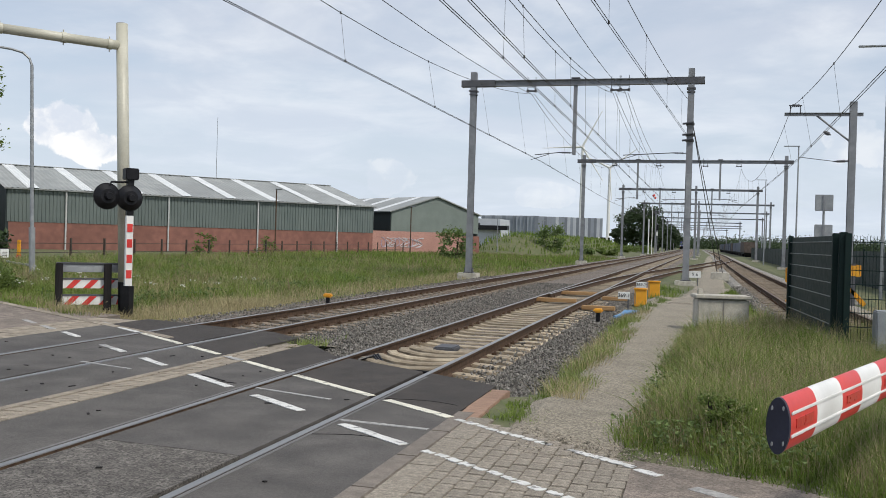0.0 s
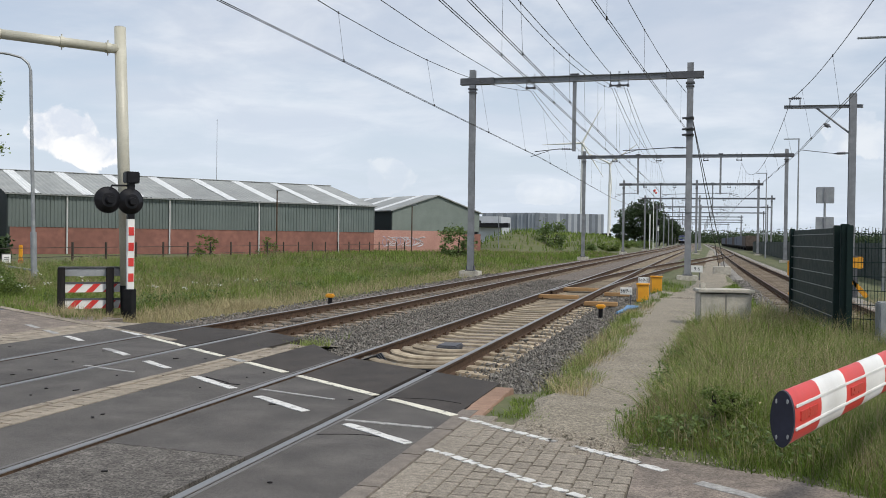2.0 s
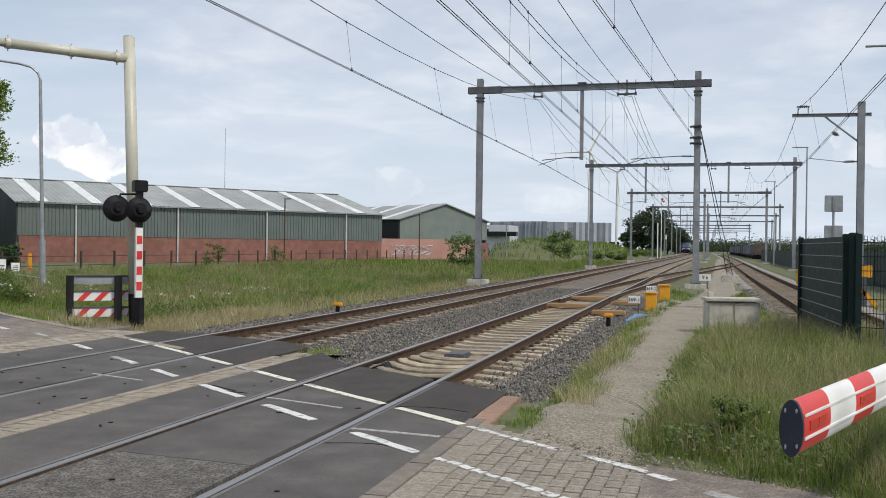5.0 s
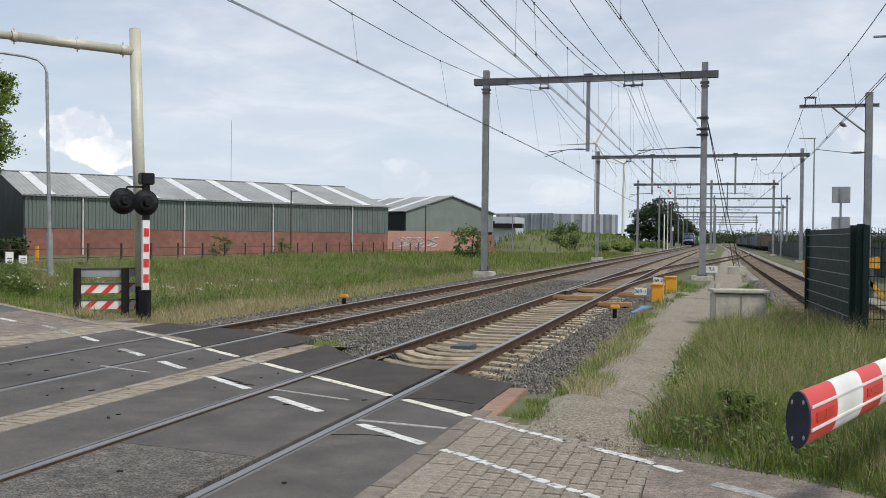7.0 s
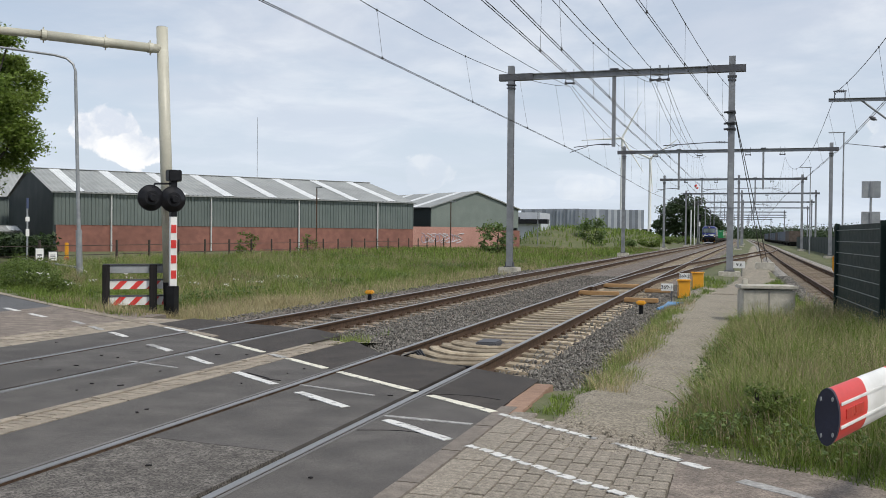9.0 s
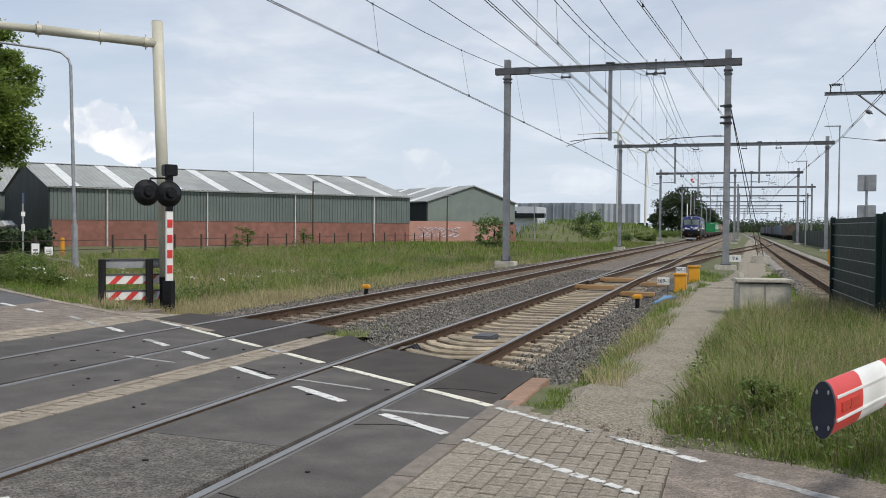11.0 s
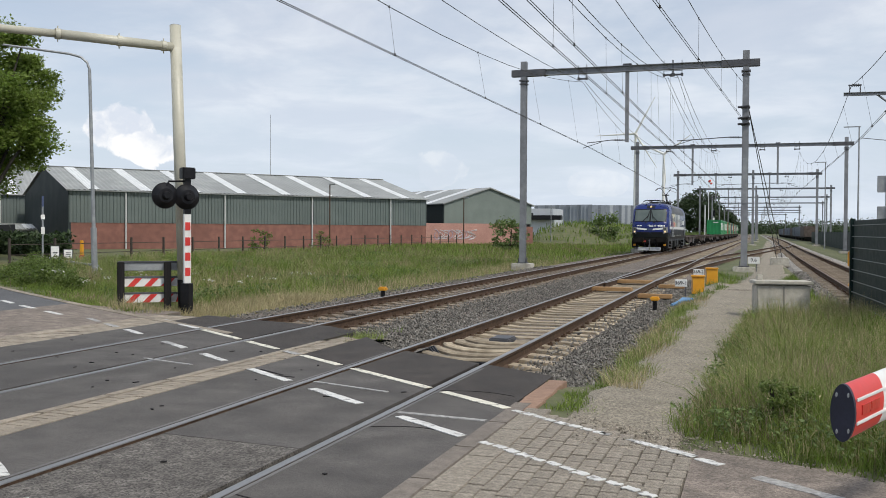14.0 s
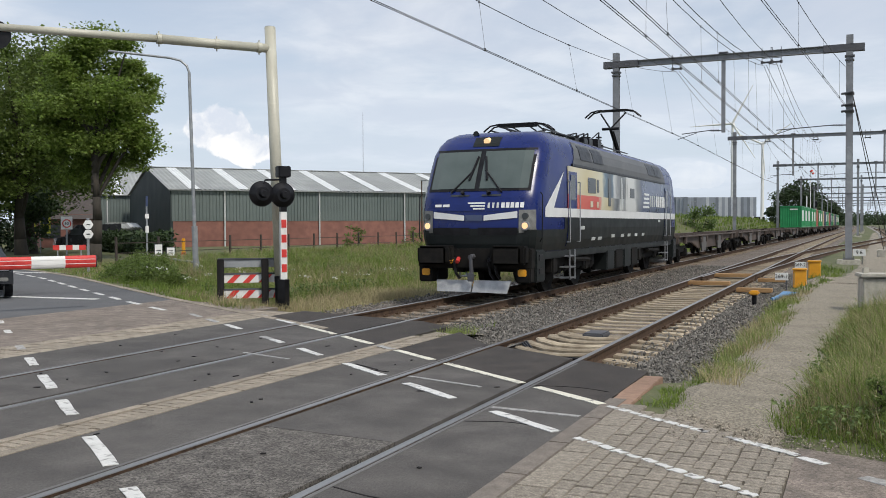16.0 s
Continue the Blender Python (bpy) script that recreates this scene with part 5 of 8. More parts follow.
        for y0, y1, z0, z1, m in ((4.35, 5.15, 2.52, 2.92, FILM_DARK), (5.28, 5.5, 2.55, 2.9, FILM_DARK), (6.55, 6.85, 2.2, 3.0, FILM_DARK), (4.6, 4.85, 2.14, 2.3, CREAM_FILM), (5.25, 5.45, 2.14, 2.3, CREAM_FILM),
                                  (8.15, 8.3, 2.12, 3.08, PALE_FILM), (8.75, 8.85, 2.12, 3.08, PALE_FILM), (9.35, 9.95, 2.5, 2.8, FILM_DARK)):
            part("film_patch", side_patch(rect(y0, y1, z0, z1), s, 0.027), m, a)
        for k in range(4):
            part("logo_bar", side_patch(rect(11.3 + 0.08 * k, 12.3, 2.22 + 0.14 * k, 2.29 + 0.14 * k), s, 0.018), LOCO_WHITE, a)
        for k in range(8):
            y0 = 12.5 + 0.33 * k
            part("logo_bar", side_patch(rect(y0, y0 + (0.13 if k < 3 else 0.23), 2.28, 2.66), s, 0.018), PALE_FILM if k < 3 else LOCO_WHITE, a, "lettering shown as plain blocks")
        for y in (2.55, 15.1):
            d = part("cab_door", side_patch(rect(y, y + 0.75, 1.15, 3.0), s, 0.02), (BLUE if y < 3 else BLUE_GREY), body, "narrow cab side door")
            part("door_window", side_patch(rect(y + 0.16, y + 0.58, 2.3, 2.92), s, 0.032), GLASS_DARK, d)
            part("door_lower", side_patch(rect(y + 0.002, y + 0.748, 1.15, 1.86), s, 0.030), LOCO_DARK, d)
            part("door_stripe", side_patch(rect(y + 0.002, y + 0.748, 1.86, 2.08), s, 0.032), LOCO_WHITE, d)
            for dy in (-0.07, 0.82):
                bm = B()
                rod(bm, (s * 1.56, y + dy, 1.25), (s * 1.56, y + dy, 2.75), 0.016, seg=6)
                for z in (1.25, 2.75):
                    rod(bm, (s * 1.47, y + dy, z), (s * 1.56, y + dy, z), 0.014, seg=6)
                part("handrail", bm, ZINC, d)
            bm = B()
            for z in (0.35, 0.62, 0.9):
                boxm(bm, (s * 1.36, y + 0.37, z), (0.28, 0.5, 0.03))
            for dy in (0.14, 0.6):
                boxm(bm, (s * 1.48, y + dy, 0.68), (0.03, 0.04, 0.75))
            part("step_ladder", bm, SILVER, d, "bare metal access steps")
        # sloping roof flank with louvres
        part("roof_flank", side_patch([(3.0, 3.2), (15.2, 3.2), (14.8, 3.8), (3.4, 3.8)], s, 0.012), ROOF_LOCO, body, "grey roof flank")
        part("rain_gutter", boxm(B(), (s * 1.475, 9.0, 3.17), (0.05, 12.2, 0.07), bevel=0.01), BLACK, body)
        for y in (3.7, 5.0, 12.2, 13.4):
            part("louvre", side_patch([(y, 3.34), (y + 1.1, 3.34), (y + 1.1, 3.72), (y, 3.72)], s, 0.024), BLACK, body, "dark roof louvre")
        for y, z in ((3.7, 1.55), (13.9, 1.75), (7.1, 1.3), (8.3, 1.3), (9.2, 1.3), (10.2, 1.3), (4.9, 1.25), (5.6, 1.25), (11.3, 1.3)):
            part("stencil_bar", side_patch(rect(y, y + 0.38, z, z + 0.09), s, 0.018), PALE_FILM, body)
    # sole bar, buffer beam, couplings
    part("sole_bar", boxm(B(), (0, half, 0.98), (2.72, LOCO_L - 0.6, 0.22), bevel=0.03), LOCO_DARK, L)
    for e, yb in ((-1, 0.12), (1, LOCO_L - 0.12)):
        beam = part("buffer_beam", boxm(B(), (0, yb, 0.92), (2.78, 0.34, 0.46), bevel=0.03), UNDER, L)
        for s in (-1, 1):
            bm = B()
            rod(bm, (s * 0.875, yb, 1.0), (s * 0.875, yb + e * 0.42, 1.0), 0.13, seg=12)
            bf = part("buffer", bm, UNDER, beam)
            part("buffer_head", boxm(B(), (s * 0.9, yb + e * 0.48, 0.99), (0.66, 0.07, 0.40), bevel=0.05), UNDER, beam, "broad black buffer plate")
            part("crash_box", boxm(B(), (s * 0.9, yb + e * 0.2, 1.0), (0.86, 0.34, 0.42), bevel=0.05), UNDER, beam)
            part("hose_bracket", boxm(B(), (s * 1.18, yb + e * 0.12, 0.60), (0.2, 0.18, 0.16), bevel=0.02), YELLOW, beam, "yellow bracket")
            stp = part("corner_step", boxm(B(), (s * 1.22, yb - e * 0.42, 0.74), (0.42, 0.62, 0.74), bevel=0.03), LOCO_DARK, beam, "dark corner step box")
            # black blocks on the face, coloured as the shade in recessed step slots
            for z in (0.93, 0.62):
                part("step_slot", boxm(B(), (s * 1.432, yb - e * 0.42, z), (0.02, 0.30, 0.15), bevel=0.008), BLACK, stp)
            part("guard_iron", boxm(B(), (s * 1.2, yb + e * 0.02, 0.55), (0.34, 0.3, 0.36), bevel=0.03), UNDER, beam)
        bm = B()
        rod(bm, (0, yb, 0.98), (0, yb + e * 0.36, 0.95), 0.06, seg=8)
        rod(bm, (0, yb + e * 0.34, 0.98), (0.02, yb + e * 0.30, 0.48), 0.045, seg=8)
        boxm(bm, (0, yb + e * 0.32, 0.5), (0.14, 0.1, 0.2), bevel=0.02)
        part("coupling", bm, STEEL_DARK, beam, "hanging screw coupling")
        for x, m in ((-0.52, YELLOW), (-0.36, RED), (-0.44, BLACK), (0.4, BLACK), (0.55, BLACK)):
            bm = B()
            pts = [Vector((x, yb + e * 0.18, 0.92)), Vector((x + 0.02, yb + e * 0.3, 0.84)), Vector((x + 0.06, yb + e * 0.28, 0.58)), Vector((x + 0.12, yb + e * 0.2, 0.46))]
            tube(bm, pts if m is BLACK else pts[:2], 0.035 if m is BLACK else 0.05, 6)
            part("air_hose", bm, m, beam)
        for x0, x1, tilt in ((-0.92, -0.03, 0.0), (0.03, 0.92, 0.04)):
            bm = B()
            prof = [(x0, 0.42), (x1, 0.42), (x1 * 0.93, 0.16 - tilt * 0.5), (x0 * 0.93, 0.16)]
            f0 = [bm.verts.new((x, yb + e * ((0.16 if z > 0.3 else 0.28) + tilt), z)) for x, z in prof]
            f1 = [bm.verts.new((x, yb + e * ((0.10 if z > 0.3 else 0.22) + tilt), z)) for x, z in prof]
            bm.faces.new(f0)
            bm.faces.new(f1[::-1])
            for i in range(4):
                bm.faces.new((f0[i], f0[(i + 1) % 4], f1[(i + 1) % 4], f1[i]))
            part("track_clearer", bm, PLOUGH, beam, "dull silver deflector plate")
    # running gear
    for c in (4.2, 13.8):
        bm = boxm(B(), (0, c, 0.66), (2.3, 4.3, 0.3), bevel=0.05)
        for s in (-1, 1):
            boxm(bm, (s * 1.08, c, 0.78), (0.2, 4.0, 0.26), bevel=0.04)
        bogie = part("bogie", bm, UNDER, L, "dark grimy bogie")
        for dy in (-1.3, 1.3):
            wheelset(bogie, c + dy, 0.62)
            for s in (-1, 1):
                for o in (-0.42, 0.42):
                    part("spring", rod(B(), (s * 1.1, c + dy + o, 0.5), (s * 1.1, c + dy + o, 0.92), 0.09, seg=10), UNDER, bogie)
        for s in (-1, 1):
            part("damper", rod(B(), (s * 1.3, c - 0.9, 0.8), (s * 1.3, c + 0.9, 0.74), 0.06, seg=8), UNDER, bogie, "grimy yaw damper")
            part("sandbox", boxm(B(), (s * 1.15, c - 2.2, 0.75), (0.35, 0.4, 0.5), bevel=0.04), UNDER, bogie)
    for s in (-1, 1):
        for k, y in enumerate((7.4, 8.5, 9.6, 10.6)):
            part("equipment_case", boxm(B(), (s * 1.15, y, 0.66), (0.44, 0.9, 0.6), bevel=0.03), UNDER if k % 2 else LOCO_DARK, L)
    part("transformer", boxm(B(), (0, 9.0, 0.66), (1.8, 4.0, 0.66), bevel=0.05), UNDER, L)
    # roof equipment
    part("roof_deck", boxm(B(), (0, 9.0, 3.95), (1.9, 13.6, 0.06), bevel=0.02), ROOF_LOCO, L)
    for k, y in enumerate((5.9, 6.8, 7.5, 8.6, 9.6, 12.0)):
        bm = B()
        boxm(bm, (0.25 * (-1) ** k, y, 3.98), (0.5, 0.5, 0.22), bevel=0.02)
        insulator(bm, (0.5 * (-1) ** k, y, 3.85), (0.5 * (-1) ** k, y, 4.22), 0.08)
        part("roof_equipment", bm, LOCO_DARK, L, "dark switchgear on the roof")
    for x in (-0.7, 0.7):
        part("bus_bar", rod(B(), (x, 3.0, 4.12), (x, 12.5, 4.12), 0.022, seg=6), BLACK, L)
    part("horn", rod(B(), (-0.4, 1.35, 3.82), (-0.4, 1.15, 3.88), 0.04, 0.07, seg=10), LOCO_DARK, L)
    # front pantograph, folded
    pan = part("pantograph", boxm(B(), (0, 4.7, 4.0), (1.1, 2.4, 0.07)), BLACK, L, "black folded pantograph")
    bm = B()
    for s in (-1, 1):
        rod(bm, (s * 0.45, 3.6, 4.0), (s * 0.3, 5.9, 4.16), 0.035, seg=6)
        rod(bm, (s * 0.4, 5.9, 4.18), (s * 0.6, 3.2, 4.26), 0.025, seg=6)
    for k in range(7):
        rod(bm, (-0.55, 3.5 + 0.45 * k, 4.04 + 0.03 * k), (0.55, 3.6 + 0.45 * k, 4.1 + 0.02 * k), 0.02, seg=6)
    for k in range(4):
        rod(bm, (-0.5, 3.6 + 0.6 * k, 4.03), (0.4, 4.2 + 0.6 * k, 4.2), 0.018, seg=6)
    part("arm", bm, BLACK, pan)
    bm = B()
    for y in (3.0, 3.3):
        tube(bm, [Vector((-0.92, y, 4.1)), Vector((-0.74, y, 4.24)), Vector((-0.5, y, 4.28)), Vector((0.5, y, 4.28)), Vector((0.74, y, 4.24)), Vector((0.92, y, 4.1))], 0.022, 6)
    for x in (-0.5, -0.25, 0.25, 0.5):
        rod(bm, (x, 2.95, 4.27), (x * 0.9, 3.9, 4.16), 0.022, seg=6)
    boxm(bm, (0, 3.15, 4.24), (0.9, 0.3, 0.06))
    part("collector", bm, BLACK, pan)
    for k, (x, y, w, hh) in enumerate(((0.75, 5.6, 0.2, 0.3), (0.8, 6.2, 0.3, 0.34), (0.7, 7.0, 0.36, 0.42), (0.85, 7.7, 0.2, 0.5), (-0.6, 6.4, 0.4, 0.4), (0.3, 7.3, 0.3, 0.36), (0.75, 8.3, 0.25, 0.25))):
        bm = B()
        boxm(bm, (x, y, 3.9 + hh * 0.3), (w, 0.4, hh * 0.7), bevel=0.02)
        insulator(bm, (x, y + 0.3, 3.85), (x, y + 0.3, 3.95 + hh), 0.09)
        rod(bm, (x, y + 0.3, 3.95 + hh), (x - 0.1, y - 0.5, 4.12), 0.02, seg=6)
        part("roof_equipment", bm, BLACK, L, "black high-voltage gear on the roof")
    for y in (3.7, 5.7):
        for s in (-1, 1):
            bm = B()
            insulator(bm, (s * 0.5, y, 3.82), (s * 0.5, y, 4.0), 0.09)
            part("insulator", bm, LOCO_DARK, pan)
    # rear pantograph, raised to the wire
    pan = part("pantograph", boxm(B(), (0, 13.9, 4.0), (1.1, 2.2, 0.07)), BLACK, L, "black raised pantograph")
    bm = B()
    rod(bm, (0, 14.4, 4.05), (0, 12.95, 5.05), 0.06, seg=8)
    rod(bm, (0.12, 14.2, 4.03), (0.1, 13.0, 4.95), 0.025, seg=6)
    for s in (-1, 1):
        rod(bm, (0.0, 12.95, 5.05), (s * 0.45, 13.35, 5.64), 0.03, seg=6)
    rod(bm, (-0.3, 12.95, 5.05), (0.3, 12.95, 5.05), 0.05, seg=8)
    part("arm", bm, BLACK, pan)
    bm = B()
    for y in (13.15, 13.5):
        tube(bm, [Vector((-0.97, y, 5.5)), Vector((-0.75, y, 5.68)), Vector((-0.5, y, 5.73)), Vector((0.5, y, 5.73)), Vector((0.75, y, 5.68)), Vector((0.97, y, 5.5))], 0.03, 6)
    part("collector", bm, BLACK, pan)
    for y in (13.0, 14.8):
        for s in (-1, 1):
            bm = B()
            insulator(bm, (s * 0.5, y, 3.82), (s * 0.5, y, 4.0), 0.09)
            part("insulator", bm, LOCO_DARK, pan)
    return L


WAGON_L = 19.9


def flat_wagon():
    W = thing("container_wagon", "rusty brown flat container wagon with grey side plates", "wagon", group="wagons of the train")
    for s in (-1, 1):
        bm = B()
        pts = [(0.5, 1.17), (WAGON_L - 0.5, 1.17), (WAGON_L - 0.5, 0.92), (WAGON_L - 4.4, 0.86), (WAGON_L - 6.2, 0.55), (6.2, 0.55), (4.4, 0.86), (0.5, 0.92)]
        a = [bm.verts.new((s * 1.2, y, z)) for y, z in pts]
        b = [bm.verts.new((s * 1.12, y, z)) for y, z in pts]
        bm.faces.new(a)
        bm.faces.new(b[::-1])
        for i in range(len(pts)):
            j = (i + 1) % len(pts)
            bm.faces.new((a[i], a[j], b[j], b[i]))
        boxm(bm, (s * 1.25, WAGON_L / 2, 1.15), (0.2, WAGON_L - 0.9, 0.05))
        part("side_sill", bm, WAGON_BROWN, W, "rusty fish-bellied side sill")
        for y in (2.2, 6.6, 8.0, 11.9, 13.3, 17.7):
            part("stake_bracket", boxm(B(), (s * 1.27, y, 1.0), (0.14, 0.3, 0.34), bevel=0.02), WAGON_BROWN, W)
        for y in (7.3, 12.6):
            bm = B()
            pts = [(y - 1.0, 1.08), (y + 1.0, 1.08), (y + 0.55, 0.42), (y - 0.55, 0.42)]
            a = [bm.verts.new((s * 1.30, yy, z)) for yy, z in pts]
            b = [bm.verts.new((s * 1.23, yy, z)) for yy, z in pts]
            bm.faces.new(a)
            bm.faces.new(b[::-1])
            for i in range(4):
                bm.faces.new((a[i], a[(i + 1) % 4], b[(i + 1) % 4], b[i]))
            part("side_plate", bm, WAGON_GREY, W, "dusty grey trapezoid side plate")
    bm = B()
    for y in np.arange(1.0, WAGON_L - 0.6, 1.5):
        boxm(bm, (0, y, 1.1), (2.3, 0.16, 0.12))
    boxm(bm, (0, WAGON_L / 2, 1.06), (0.5, WAGON_L - 1.2, 0.16))
    part("cross_member", bm, WAGON_BROWN, W)
    for c in (2.3, WAGON_L - 2.3):
        bm = boxm(B(), (0, c, 0.55), (2.0, 2.5, 0.2), bevel=0.03)
        for s in (-1, 1):
            boxm(bm, (s * 1.0, c, 0.6), (0.12, 2.6, 0.28), bevel=0.04)
        bogie = part("bogie", bm, UNDER, W, "grimy wagon bogie")
        for dy in (-0.9, 0.9):
            wheelset(bogie, c + dy, 0.46)
    for y, e in ((0.5, -1), (WAGON_L - 0.5, 1)):
        beam = part("end_beam", boxm(B(), (0, y, 1.02), (2.6, 0.16, 0.34), bevel=0.02), WAGON_BROWN, W)
        for s in (-1, 1):
            bm = rod(B(), (s * 0.875, y, 1.02), (s * 0.875, y + e * 0.5, 1.02), 0.1, seg=10)
            rod(bm, (s * 0.875, y + e * 0.46, 1.02), (s * 0.875, y + e * 0.52, 1.02), 0.22, seg=14)
            part("buffer", bm, UNDER, beam)
    return W


def container(length, material, label, logo=True):
    C = thing("shipping_container", label, "container", group="containers on the train")
    hgt, w = 2.59, 2.44
    n = int(length / 0.28)
    for s in (-1, 1):
        bm = B()
        pr = []
        for i in range(n):
            y0, q = 0.1 + i * (length - 0.2) / n, (length - 0.2) / n
            pr += [(y0, 0.0), (y0 + q * 0.3, 0.0), (y0 + q * 0.45, -0.045), (y0 + q * 0.8, -0.045)]
        pr.append((length - 0.1, 0.0))
        lo = [bm.verts.new((s * (w / 2 - 0.02 + d), y, 0.12)) for y, d in pr]
        hi = [bm.verts.new((s * (w / 2 - 0.02 + d), y, hgt - 0.1)) for y, d in pr]
        for i in range(len(pr) - 1):
            bm.faces.new((lo[i], lo[i + 1], hi[i + 1], hi[i]))
        part("side_wall", bm, material, C)
    for y, e in ((0.06, 1), (length - 0.06, -1)):
        bm = B()
        m = 9
        pr = []
        for i in range(m):
            x0, q = -w / 2 + 0.08 + i * (w - 0.16) / m, (w - 0.16) / m
            pr += [(x0, 0.0), (x0 + q * 0.3, 0.0), (x0 + q * 0.45, 0.045), (x0 + q * 0.8, 0.045)]
        pr.append((w / 2 - 0.08, 0.0))
        lo = [bm.verts.new((x, y + e * d, 0.12)) for x, d in pr]
        hi = [bm.verts.new((x, y + e * d, hgt - 0.1)) for x, d in pr]
        for i in range(len(pr) - 1):
            bm.faces.new((lo[i], lo[i + 1], hi[i + 1], hi[i]))
        part("end_wall", bm, material, C)
    bm = B()
    for sx in (-1, 1):
        for y in (0.06, length - 0.06):
            boxm(bm, (sx * (w / 2 - 0.06), y, hgt / 2), (0.12, 0.12, hgt))
        for z in (0.07, hgt - 0.06):
            boxm(bm, (sx * (w / 2 - 0.05), length / 2, z), (0.1, length, 0.13))
    for y in (0.06, length - 0.06):
        for z in (0.07, hgt - 0.06):
            boxm(bm, (0, y, z), (w, 0.11, 0.13))
    boxm(bm, (0, length / 2, hgt - 0.04), (w - 0.1, length - 0.1, 0.05))
    boxm(bm, (0, length / 2, 0.08), (w - 0.1, length - 0.1, 0.05))
    part("frame", bm, material, C)
    if logo:
        for s in (-1, 1):
            part("logo_panel", boxm(B(), (s * (w / 2 + 0.004), 2.2, 1.45), (0.012, 2.6, 1.3)), WHITE, C, "white square logo panel")
    part("stencil_bar", boxm(B(), (0.35, -0.012, 2.2), (0.9, 0.012, 0.12)), WHITE, C)
    return C


FRONT_AT_END, SPEED = 20.05, 28.45


def train_rows(offset, length):
    """Poses of a vehicle whose front lies offset metres behind the train's head."""
    rows = []
    for k in range(33):
        t = k * 0.5
        y = FRONT_AT_END + SPEED * (16.0 - t) + offset
        ya, yb = y + length * 0.2, y + length * 0.8
        turn = -math.degrees(math.atan2(bend(yb) - bend(ya), yb - ya))
        x = XF + bend(ya) - (bend(yb) - bend(ya)) / (yb - ya) * (ya - y)
        rows.append((t, x, y, turn))
    return rows


MOVERS = []
loco = locomotive()
MOVERS.append((loco, 0.0, LOCO_L, 0.0))
wagon0 = flat_wagon()
START = LOCO_L + 0.75
loads = {4: (BOX_GREEN,) * 3, 5: (BOX_GREEN, BOX_GREEN, BOX_RED), 6: (BOX_GREEN, BOX_GREEN, BOX_TAN), 7: (BOX_BLUE, BOX_GREEN, BOX_GREEN), 8: (BOX_RED, BOX_BLUE, BOX_GREEN),
         9: (BOX_GREEN, BOX_TAN, BOX_BLUE), 10: (BOX_BLUE, BOX_GREEN, BOX_RED), 11: (BOX_GREEN,) * 3}
made = {}
for k in range(12):
    w = wagon0 if k == 0 else copy_thing(wagon0, pose(0, 0, 0))
    off = START + k * 20.35
    MOVERS.append((w, off, WAGON_L, 0.0))
    for i, m in enumerate(loads.get(k, ())):
        if m.name not in made:
            colour = {"g": "green", "r": "rust red", "t": "tan", "d": "dark blue"}[m.name[0]]
            c = made[m.name] = container(6.06, m, f"{colour} corrugated shipping container on a wagon", m is BOX_GREEN)
        else:
            c = copy_thing(made[m.name], pose(0, 0, 0))
        MOVERS.append((c, off + 0.75 + i * 6.22, 6.06, 1.19))

# ---------------------------------------------------------------- crossing furniture
def turned(p, direction, z=0.0):
    """A frame at p whose local x runs along direction."""
    d = Vector((direction[0], direction[1], 0)).normalized()
    m = Matrix(((d.x, -d.y, 0, p[0]), (d.y, d.x, 0, p[1]), (0, 0, 1, z), (0, 0, 0, 1)))
    return m


# gantry pole with cantilever arm over the road
pole = thing("signal_gantry", "cream painted leaning pole with a long arm over the road", "signal gantry", pose(-12.62, 19.05, -0.25))
lean = -V * 0.23
top = Vector((0, 0, 6.62)) + lean
bm = B()
rod(bm, (0, 0, 0), Vector((0, 0, 0.75)) + lean * 0.11, 0.15, 0.148, seg=24)
part("base_sleeve", bm, BLACK, pole, "black base sleeve")
bm = B()
rod(bm, Vector((0, 0, 0.72)) + lean * 0.11, top, 0.138, 0.128, seg=24)
part("post", bm, CREAM, pole, "cream painted steel post", smooth=True)
arm_a = top - Vector((0, 0, 0.50)) - V * 0.02
arm_b = arm_a - V * 9.2 - Vector((0, 0, 0.10))
bm = B()
rod(bm, arm_a, arm_a - V * 2.6, 0.105, 0.105, seg=20)
rod(bm, arm_a - V * 2.55, arm_a - V * 5.9 - Vector((0, 0, 0.05)), 0.085, 0.08, seg=20)
rod(bm, arm_a - V * 5.85 - Vector((0, 0, 0.05)), arm_b, 0.075, 0.07, seg=16)
part("arm", bm, CREAM, pole, "cream tubular arm", smooth=True)
for k in (0.25, 1.25, 2.55):
    bm = B()
    rod(bm, arm_a - V * (k - 0.05), arm_a - V * (k + 0.05), 0.118, seg=20)
    for s in (-1, 1):
        rod(bm, arm_a - V * k + Vector((0, 0, s * 0.09)), arm_a - V * k + Vector((0, 0, s * 0.17)), 0.015, seg=6)
    part("collar", bm, CREAM, pole)
bm = B()
rod(bm, top, top + Vector((0, 0, 0.02)), 0.128, 0.10, seg=24)
part("cap", bm, ZINC, pole)
lp = arm_a - V * 5.85
bm = rod(B(), lp + U * 0.02 - Vector((0, 0, 0.2)), lp + U * 0.06 - Vector((0, 0, 0.2)), 0.3, seg=28)
rod(bm, lp + U * 0.06 - Vector((0, 0, 0.2)), lp + U * 0.30 - Vector((0, 0, 0.2)), 0.12, seg=16)
part("hanging_lamp", bm, BLACK, pole, "black round warning lamp seen from behind")

